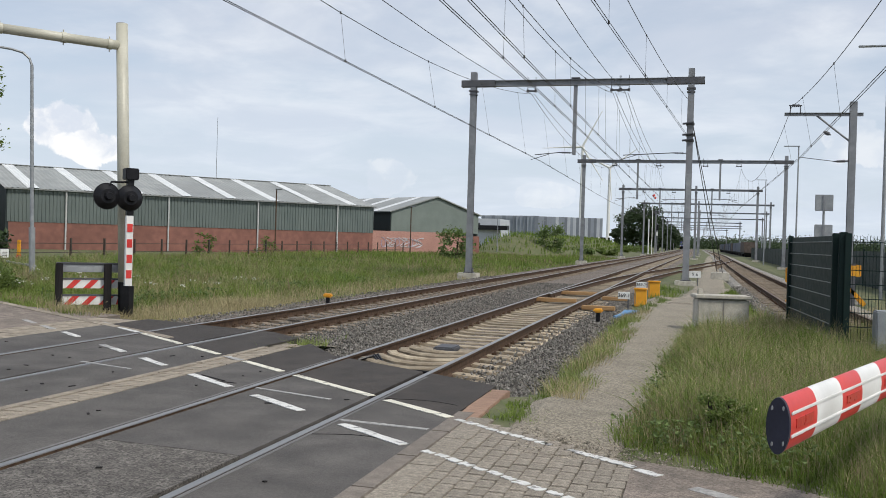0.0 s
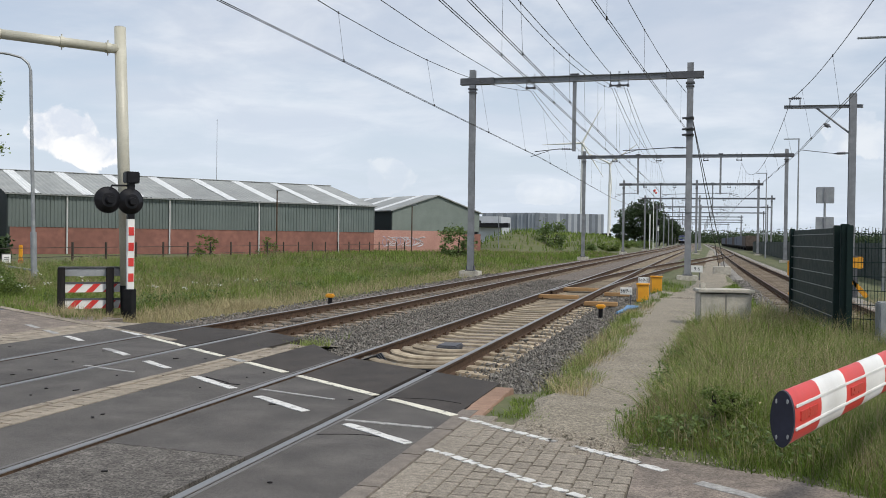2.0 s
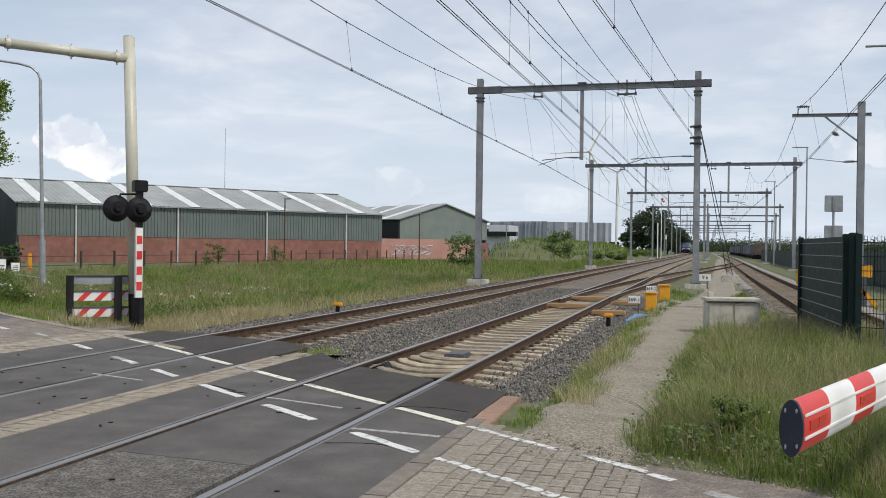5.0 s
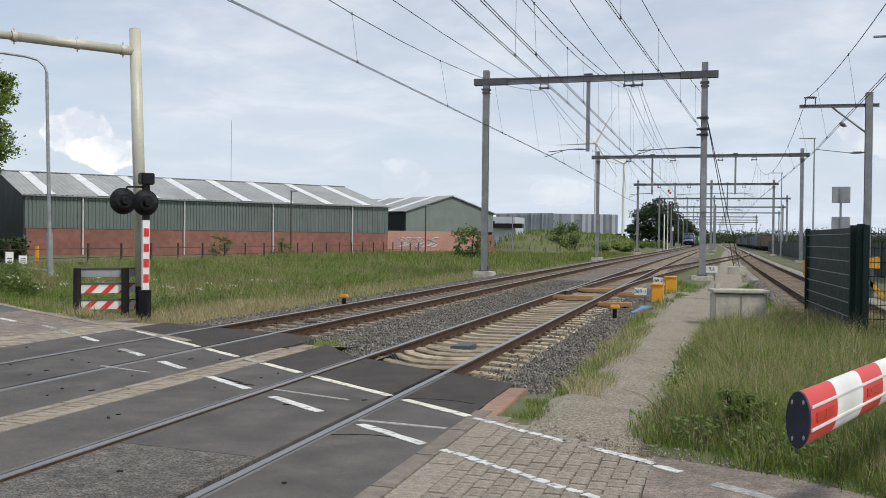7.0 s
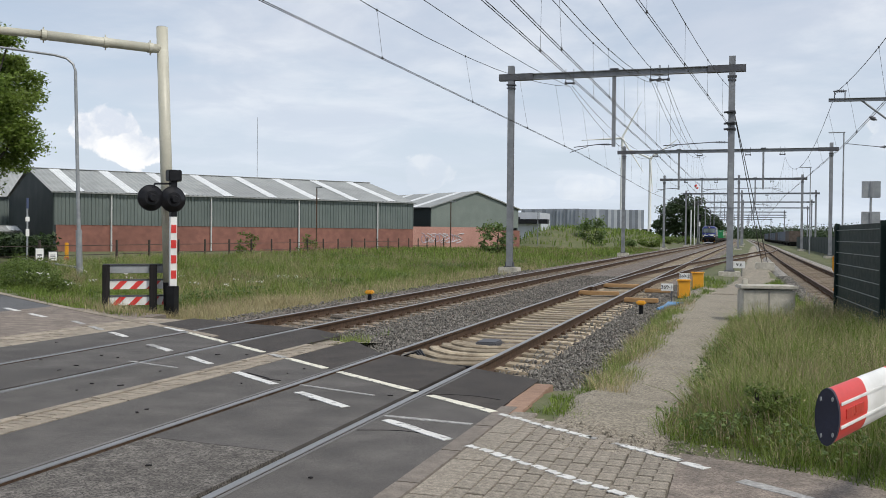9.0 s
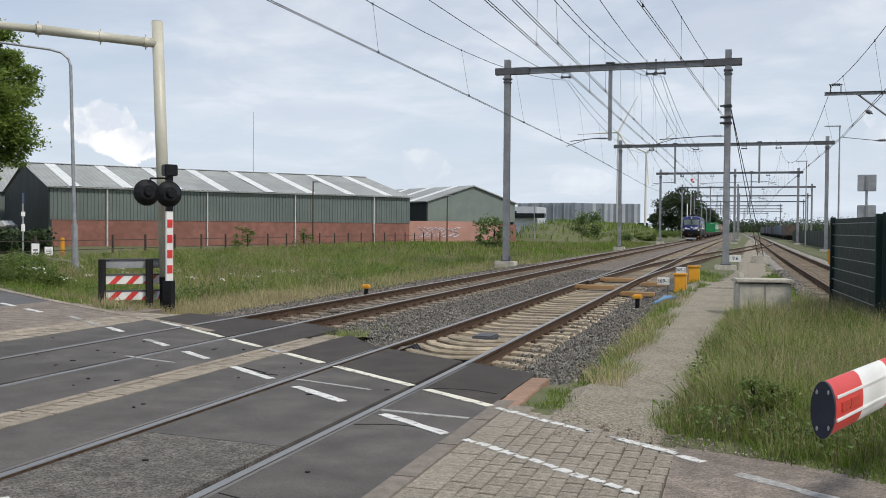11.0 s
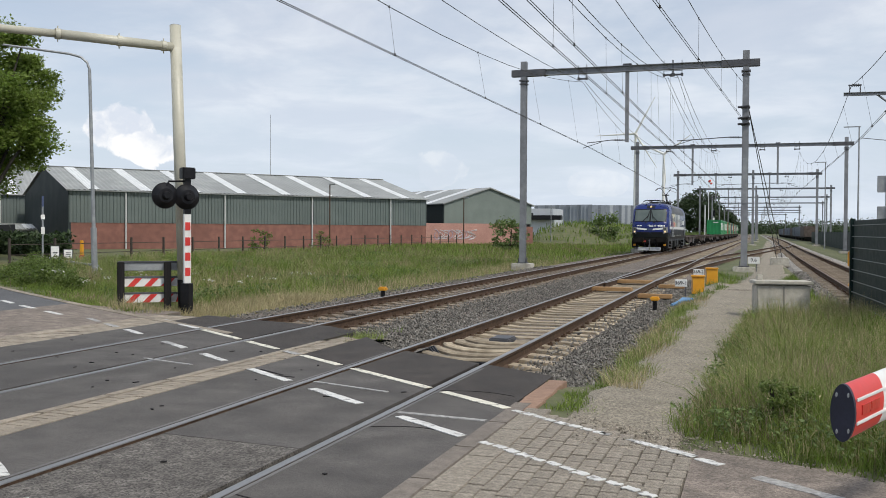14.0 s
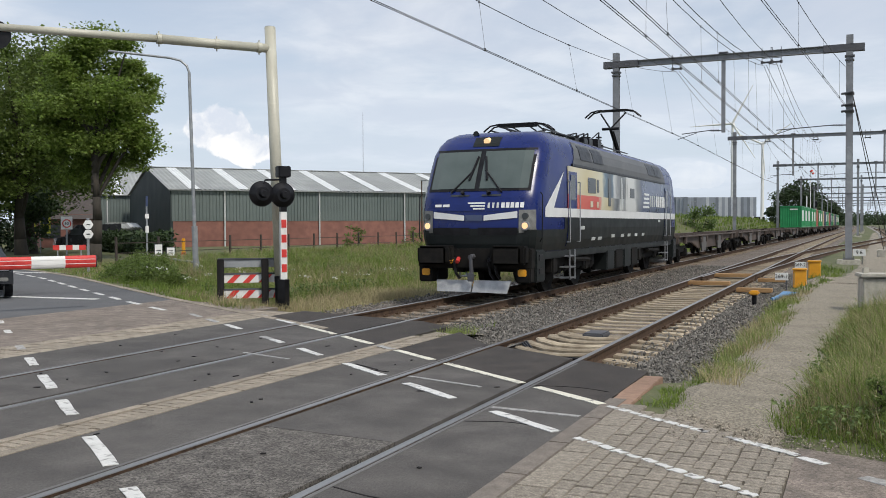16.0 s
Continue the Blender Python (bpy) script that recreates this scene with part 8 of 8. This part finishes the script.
grass("verge_grass", scatter(9000, lambda: (RNG.uniform(-2.2, -0.75), 7.4 + 24 * RNG.random() ** 1.4), lambda x, y: not on_road(x, y) and abs(x - path_c(y)[0]) > path_c(y)[1] / 2 + 0.05 and noise.noise((x * 1.6, y * 1.1, 21)) > 0.1), 0.02, 0.09, 0.005, BLADE, "low tufts of grass between path and stones", 0.8)
stones("path_gravel", 15000, place_path, (0.004, 0.014), GRAVEL, "fine loose gravel on the path")
stones("road_edge_grit", 1500, lambda: (lambda x, n: np.array((x, (n - V.x * x) / V.y, -0.02)))(RNG.uniform(-1.2, 2.2), RNG.normal(5.95, 0.2)), (0.004, 0.012), GRAVEL, "loose grit along the road edge")

M_DRAW = lambda: (-10.4 - 21 * RNG.random() ** 1.25, 16 + 44 * RNG.random() ** 1.35)
M_FAR = lambda: (-10.4 - 24 * RNG.random(), 45 + 95 * RNG.random())
def lush(x, y):
    """Tall in the open meadow, short and trodden along the road, the stones and the signal post."""
    s, n = U.x * x + U.y * y, V.x * x + V.y * y
    edge = min(-10.9 - (x - bend(y)), n - (road_edge(s) if s > 14 else 6.2))
    return (0.3 + 0.7 * smooth01((edge - 0.3) / 3.2)) * (1.0 + 0.6 * noise.noise((x * 0.28, y * 0.2, 13.0)) + 0.3 * noise.noise((x * 1.1, y * 0.9, 17.0)))


grass("meadow_grass", scatter(85000, M_DRAW, meadow_ok), 0.2, 0.62, 0.0075, BLADE, "tall green meadow grass beside the far track", 0.7, lush, 0.12)
grass("meadow_grass", scatter(26000, M_DRAW, lambda x, y: meadow_ok(x, y) and patch(x, y, 3.0, -0.05, 0.3)), 0.2, 0.6, 0.007, BLADE_YOUNG, "fresh yellow green patches of meadow grass", 0.7, lush, 0.11)
grass("meadow_grass", scatter(15000, M_DRAW, lambda x, y: meadow_ok(x, y) and patch(x, y, 7.0, -0.05, 0.25)), 0.35, 0.78, 0.005, BLADE_DRY, "straw coloured seed heads in the meadow", 0.6, lush, 0.12)
grass("meadow_grass", scatter(9000, M_DRAW, lambda x, y: meadow_ok(x, y) and patch(x, y, 19.0, 0.08, 0.22)), 0.35, 0.75, 0.006, SEED_BROWN, "reddish brown seed stalks in the meadow", 0.6, lush, 0.12)
grass("meadow_grass", scatter(6500, lambda: (-10.6 - 2.6 * RNG.random(), 16 + 40 * RNG.random() ** 1.3), meadow_ok), 0.12, 0.45, 0.007, BLADE_DRY, "dry grass along the edge of the ballast", 0.5)
grass("meadow_grass", scatter(34000, M_FAR, meadow_ok), 0.25, 0.6, 0.024, BLADE, "meadow grass further along the railway", 0.4, lush)
grass("meadow_grass", scatter(9000, M_FAR, lambda x, y: meadow_ok(x, y) and patch(x, y, 23.0, 0.0, 0.12)), 0.25, 0.62, 0.022, BLADE_YOUNG, "fresh patches of grass further along the railway", 0.4, lush)
grass("meadow_grass", scatter(6000, M_FAR, lambda x, y: meadow_ok(x, y) and patch(x, y, 29.0, 0.0, 0.12)), 0.35, 0.7, 0.016, SEED_BROWN, "brownish grass further along the railway", 0.35, lush)
grass("meadow_grass", scatter(9000, lambda: (-10.7 - 2.4 * RNG.random(), 16.4 + 9 * RNG.random()), meadow_ok), 0.10, 0.34, 0.005, BLADE_DRY, "dry trampled grass round the signal post", 0.9, None, 0.1)
mh = [(x + RNG.normal(0, 0.09), y + RNG.normal(0, 0.09), z + RNG.uniform(0.05, 0.45)) for x, y, z in scatter(2600, M_DRAW, lambda x, y: meadow_ok(x, y) and patch(x, y, 11.0, 0.12, 0.35) and lush(x, y) > 0.75) for _ in range(10)]
leaf_cloud("meadow_herbs", mh, 0.075, LEAF_LIGHT, "leafy herbs and docks among the meadow grass", "weeds")
tp = [(-6.0 + RNG.normal(0, 0.16), 14.1 + RNG.normal(0, 0.4), -0.12) for _ in range(420)]
grass("median_grass", tp, 0.04, 0.2, 0.004, BLADE_YOUNG, "small green tufts at the end of the median strip", 0.8, None, 0.05)
V_FL = scatter(26, lambda: (-13.0 - 9 * RNG.random(), 20 + 9 * RNG.random()), meadow_ok)
leaf_cloud("meadow_flowers", [(x + RNG.normal(0, 0.07), y + RNG.normal(0, 0.07), z + 0.6 + RNG.normal(0, 0.02)) for x, y, z in V_FL for _ in range(7)], 0.05, FLOWER, "white flower heads in the meadow", "flowers")

# ---------------------------------------------------------------- background buildings
shed = thing("gabled_shed", "grey green gabled shed with pinkish brick base", "warehouse", Matrix(((V.x, U.x, 0, -32.9), (V.y, U.y, 0, 100.0), (0, 0, 1, -0.3), (0, 0, 0, 1))))
W2, D2, E2, R2, BH2 = 12.5, 22.0, 4.95, 6.8, 2.75
bm = B()
gp = [(0, BH2), (W2, BH2), (W2, E2), (W2 / 2, R2), (0, E2)]
a = [bm.verts.new((x, -0.12, z)) for x, z in gp]
b = [bm.verts.new((x, 0.12, z)) for x, z in gp]
bm.faces.new(a)
bm.faces.new(b[::-1])
for i in range(5):
    bm.faces.new((a[i], a[(i + 1) % 5], b[(i + 1) % 5], b[i]))
GABLE2 = mat("grey green gable cladding", (0.165, 0.200, 0.182), (0.200, 0.235, 0.215), 0.6, 0.6, bump=0.05, fine=30, stain=0.2)
part("gable", bm, GABLE2, shed, "smooth grey green gable")
part("plinth", boxm(B(), (3.0, 0.0, BH2 / 2), (14.2, 0.3, BH2)), BRICK_PINK, shed, "pinkish brick wall with faded paint marks")
part("plinth", boxm(B(), (11.4, 0.0, BH2 / 2 - 0.15), (2.6, 0.3, BH2 - 0.3)), BRICK_RED, shed, "red brick wall end")
part("side_wall", boxm(B(), (0.0, D2 / 2, (E2 + BH2) / 2 - 0.1), (0.2, D2, E2 - BH2 + 0.2)), SHEET_DARK, shed)
part("side_wall", boxm(B(), (W2, D2 / 2, E2 / 2), (0.2, D2, E2)), SHEET_GREEN, shed)
for sgn in (0, 1):
    x0, x1 = (-0.35, W2 / 2) if not sgn else (W2 + 0.35, W2 / 2)
    sl = (R2 - E2) / (W2 / 2)
    bm = B()
    q = [(x0, -0.35, E2 - 0.35 * sl), (x1, -0.35, R2), (x1, D2, R2), (x0, D2, E2 - 0.35 * sl)]
    lo = [bm.verts.new(p) for p in q]
    hi = [bm.verts.new((p[0], p[1], p[2] + 0.12)) for p in q]
    bm.faces.new(hi)
    bm.faces.new(lo[::-1])
    for i in range(4):
        bm.faces.new((lo[i], lo[(i + 1) % 4], hi[(i + 1) % 4], hi[i]))
    part("roof", bm, ROOF_GREY, shed)
    for k in range(4):
        bm = B()
        y = 2.5 + 5.2 * k
        q = [(x0, y, E2 - 0.35 * sl + 0.135), (x1, y, R2 + 0.135), (x1, y + 1.3, R2 + 0.135), (x0, y + 1.3, E2 - 0.35 * sl + 0.135)]
        bm.faces.new([bm.verts.new(p) for p in q])
        part("roof_light", bm, ROOF_LIGHT, shed)
GRAF_LILAC = mat("lilac sprayed paint", (0.42, 0.36, 0.46), (0.52, 0.46, 0.56), 0.7, 3.0, bump=0.0)
GRAF = mat("pale sprayed paint", (0.50, 0.48, 0.50), (0.62, 0.58, 0.62), 0.7, 3.0, bump=0.0)
for k in range(9):                            # looping sprayed strokes
    x0 = -1.3 + 0.62 * k
    pts = [Vector((x0 + 0.42 * math.sin(a * (1 + k % 3)) + 0.09 * a, -0.165 - 0.002 * k, 1.5 + (0.55 - 0.04 * (k % 4)) * math.cos(a + k))) for a in np.linspace(0, 5.2, 15)]
    bm = B()
    tube(bm, pts, 0.05, 5)
    part("paint_mark", bm, GRAF if k % 3 else GRAF_LILAC, shed, "pale sprayed scrawl")

# grassy bank before the factory
vs, fs = [], []
bxs, bys = np.linspace(-40, -13, 24), np.linspace(112, 262, 40)
for y in bys:
    for x in bxs:
        c = -24.5 + 3.5 * (y - 112) / 150
        t = max(0, 1 - abs(x - c) / 9.0)
        e = smooth01((y - 112) / 18) * smooth01((262 - y) / 40)
        vs.append((x, y, -0.55 + 3.3 * smooth01(t) * e + 0.15 * noise.noise((x * 0.5, y * 0.3, 0))))
fs = [(j * 24 + i, j * 24 + i + 1, (j + 1) * 24 + i + 1, (j + 1) * 24 + i) for j in range(39) for i in range(23)]
soup("grassy_bank", vs, fs, SOIL, "green grassy bank along the factory yard", "bank", "structure")
bp = [(x, y, z) for x, y, z in vs if z > 0.2]
bp = np.array([bp[i] for i in RNG.integers(0, len(bp), 7000)]) + np.column_stack((RNG.uniform(-1, 1, 7000), RNG.uniform(-2, 2, 7000), np.full(7000, -0.25)))
grass("bank_grass", bp, 0.4, 0.9, 0.06, BLADE, "long green grass on the bank")

# striped factory
PANEL_A = mat("blue grey wall panel", (0.26, 0.285, 0.325), (0.30, 0.325, 0.365), 0.6, 0.5, bump=0.02, stain=0.15, fine_mix=0.05)
PANEL_B = mat("light grey wall panel", (0.46, 0.485, 0.52), (0.52, 0.545, 0.58), 0.6, 0.5, bump=0.02, stain=0.15, fine_mix=0.05)
PANEL_C = mat("dark slate wall panel", (0.17, 0.19, 0.22), (0.20, 0.22, 0.25), 0.6, 0.5, bump=0.02, stain=0.15, fine_mix=0.05)
fac = thing("factory", "long flat factory clad in striped grey panels", "factory", pose(0, 0, -0.4))
pal = (PANEL_A, PANEL_B, PANEL_A, PANEL_C, PANEL_B, PANEL_A, PANEL_C)
for k in range(22):
    x = -36.0 + 0.67 * k
    part("wall_panel", boxm(B(), (x + 0.33, 220 + 0.12 * k, 4.2), (0.665, 0.3, 7.9 - 0.012 * k)), pal[(k * 5 + k // 3) % 7], fac)
for k in range(16):
    part("wall_panel", boxm(B(), (-36.4 - 0.93 * k, 219.9 + 0.35 * k, 4.25), (0.925, 0.3, 8.0)), PANEL_A if k % 3 else PANEL_C, fac)
part("roof", prism(B(), [(-51, 225.6), (-36, 220.3), (-21.4, 222.9), (-23.0, 232), (-51, 238)], 7.7, 7.85), ROOF_GREY, fac)
part("side_wall", boxm(B(), (-22.3, 227.5, 3.8), (0.3, 9.2, 7.6), pose(-22.3, 227.5, 0, 0, 0, 10) @ Matrix.Translation((22.3, -227.5, 0))), PANEL_C, fac)
# solid black block stands in for the shade inside the open bay
part("loading_bay", boxm(B(), (-21.0, 221.5, 2.0), (3.2, 0.6, 3.2)), BLACK, fac, "black block painted as the shade in a loading bay")
for x in (-21.9, -20.1):
    part("bay_column", boxm(B(), (x, 221.0, 2.0), (0.45, 0.4, 3.4)), WHITE, fac)
ofc = thing("office_block", "low pale office building with a dark canopy", "building", pose(0, 0, -0.4))
part("wall", boxm(B(), (-44.2, 190.0, 3.2), (12.5, 10, 6.6), bevel=0.05), PANEL_B, ofc)
part("canopy", boxm(B(), (-39.8, 184.6, 4.7), (7.2, 2.0, 0.9), bevel=0.05), BLACK, ofc, "dark canopy")
part("window_band", boxm(B(), (-45, 184.9, 5.2), (6, 0.15, 0.9)), GLASS_DARK, ofc)

# wind turbines
for x, y, hub, R, a0 in ((-76.0, 640, 66, 27, 28), (-62.9, 700, 57, 24, 55)):
    w = thing("wind_turbine", "white three-bladed wind turbine far behind the factory", "wind turbine", pose(x, y, 0), "wind turbines")
    TW = WHITE
    part("tower", rod(B(), (0, 0, -1), (0, 0, hub), 1.4, 0.8, seg=16), TW, w)
    part("nacelle", boxm(B(), (0, 0.5, hub + 0.6), (2.2, 4.5, 2.2), bevel=0.4), TW, w)
    for k in range(3):
        a = radians(a0 + 120 * k)
        d = Vector((math.sin(a), 0, math.cos(a)))
        part("blade", rod(B(), Vector((0, -2.4, hub + 0.6)), Vector((0, -2.4, hub + 0.6)) + d * R, 0.8, 0.18, seg=8), TW, w)

# lattice aerial behind the warehouse, windsock mast by the line
single("aerial_mast", rod(B(), (-81.8, 150, 0), (-81.8, 150, 22), 0.06, 0.03, seg=6), STEEL_GREY, "thin tall aerial mast behind the warehouse", "mast")
ws = thing("windsock", "red and white windsock on a slim white mast", "windsock", pose(-6.35, 150, -0.2))
part("mast", rod(B(), (-4.9, 0, -3.6), (-4.9, 0, 9.8), 0.09, 0.06, seg=8), WHITE, ws)
sock = part("sock", rod(B(), (-4.85, 0, 9.7), (-4.3, 0, 8.9), 0.34, 0.22, seg=14), RED, ws, "red end of the sock")
part("sock_band", rod(B(), (-4.62, 0, 9.37), (-4.48, 0, 9.17), 0.305, 0.275, seg=14), WHITE, sock)
ws.matrix_basis = pose(-4.7, 215, 3.2)
for x, y in ((-10.4, 216),):
    single("white_post", rod(B(), (x, y, -0.3), (x, y, 7.5), 0.12, seg=8), WHITE, "slim white post beside the railway", "post")
sig = thing("light_signal", "slim railway light signal with black head and white plate", "signal", pose(-9.5, 240, 0.0))
part("post", rod(B(), (0, 0, -0.4), (0, 0, 7.2), 0.1, seg=8), STEEL_GREY, sig)
part("head", boxm(B(), (0, -0.12, 6.2), (0.6, 0.25, 1.4), bevel=0.05), BLACK, sig)
part("plate", boxm(B(), (0, -0.14, 4.6), (0.4, 0.04, 1.0)), WHITE, sig)

# goods wagons standing in the yard on the right
for k in range(13):
    y = 205 + k * 17.5
    x = 9.6 + bend(y)
    c = thing("parked_wagon", "dark covered goods wagon standing in the yard", "wagon", pose(x, y, -0.36), "parked goods wagons")
    part("body", boxm(B(), (0, 8, 2.2), (2.8, 15.6, 2.2), bevel=0.1), BOX_BLUE if k % 4 else WAGON_BROWN, c)
    part("frame", boxm(B(), (0, 8, 0.95), (2.6, 16.2, 0.3)), UNDER, c)
    for yy in (2, 14):
        part("bogie", boxm(B(), (0, yy, 0.5), (2.2, 2.8, 0.7), bevel=0.1), UNDER, c)
part_y = thing("white_greenhouse", "pale corrugated shed beyond the boundary fence", "shed", pose(17.0, 62, -0.3))
part("wall", boxm(B(), (0, 0, 1.4), (9, 12, 2.8)), WHITE, part_y)
for k in range(22):
    part("rib", boxm(B(), (-4.4 + 0.42 * k, -6.03, 1.4), (0.1, 0.08, 2.8)), ZINC, part_y)
part("roof", rod(B(), (0, -6.0, 2.75), (0, 6.0, 2.75), 1.6, seg=20), WHITE, part_y)

# house, shed, van and flags behind the trees
house = thing("brick_house", "brown brick house with a steep dark roof among trees", "house", turned((-66.8, 65.2), (V.x, V.y), -0.4))
part("wall", boxm(B(), (0, 0, 1.6), (4.4, 7, 3.2)), BRICK_RED, house)
bm = B()
rp = [(-3.9, 2.8), (0, 6.4), (3.9, 2.8)]
a = [bm.verts.new((-2.5, y, z)) for y, z in rp]
b = [bm.verts.new((2.5, y, z)) for y, z in rp]
bm.faces.new(a)
bm.faces.new(b[::-1])
for i in range(3):
    bm.faces.new((a[i], a[(i + 1) % 3], b[(i + 1) % 3], b[i]))
part("roof", bm, mat("dark roof tiles", (0.06, 0.05, 0.048), (0.09, 0.075, 0.07), 0.8, 4.0, bump=0.3, fine=20), house)
for x in (-1.3, 1.3):
    part("window", boxm(B(), (x, -3.53, 1.7), (1.3, 0.1, 1.2)), GLASS_DARK, house)
warehouse("rear_shed", "grey green shed with pale roof behind the warehouse", (-72.5, 75.0), 5.5, 16.0, 5.0, 9.2, 0.6, 1, BRICK_RED, SHEET_GREEN, pipes=(1.2,))
warehouse("low_white_building", "low pale building with dark windows behind the tree", (-66.0, 70.5), 5.0, 4.0, 1.5, 1.9, 0.6, 1, BRICK_PINK, PANEL_B, pipes=(1.1,))
van = thing("van", "dark blue delivery van parked behind the hedge", "van", turned((-61.32, 58.86), (V.x, V.y), -0.3))
bm = B()
prof = [(0.0, 0.4), (0.05, 1.05), (0.9, 1.25), (1.7, 2.15), (5.2, 2.25), (5.3, 0.4)]
a = [bm.verts.new((x, -0.95, z)) for x, z in prof]
b = [bm.verts.new((x, 0.95, z)) for x, z in prof]
bm.faces.new(a)
bm.faces.new(b[::-1])
for i in range(6):
    bm.faces.new((a[i], a[(i + 1) % 6], b[(i + 1) % 6], b[i]))
part("body", bm, CAR_BLACK, van)
for x in (1.0, 4.3):
    for s in (-1, 1):
        part("wheel", rod(B(), (x, s * 0.8, 0.35), (x, s * 0.97, 0.35), 0.35, seg=20), BLACK, van)
part("side_window", boxm(B(), (1.6, -0.955, 1.6), (0.9, 0.02, 0.55)), GLASS_DARK, van)
for x, y in ((-60.5, 55.2), (-57.6, 53.9)):
    fl = thing("banner_flag", "yellow and blue upright banner flag beside the road", "flag", turned((x, y), (V.x, V.y), -0.3), "banner flags")
    part("pole", rod(B(), (0, 0, 0), (0, 0, 4.6), 0.04, seg=8), ZINC, fl)
    part("cloth", boxm(B(), (0.38, 0, 3.0), (0.75, 0.03, 3.0), bevel=0.01), mat("yellow flag cloth", (0.62, 0.60, 0.05), (0.72, 0.70, 0.10), 0.8, 2.0, bump=0.05), fl)
    part("emblem", boxm(B(), (0.38, -0.02, 2.7), (0.45, 0.02, 0.9)), BLUE_GREY, fl)


# ---------------------------------------------------------------- what moves
def motions():
    for ob, offset, length, z in MOVERS:
        walk(ob, [(t, pose(x, y, z, 0, 0, turn)) for t, x, y, turn in train_rows(offset, length)])


motions()
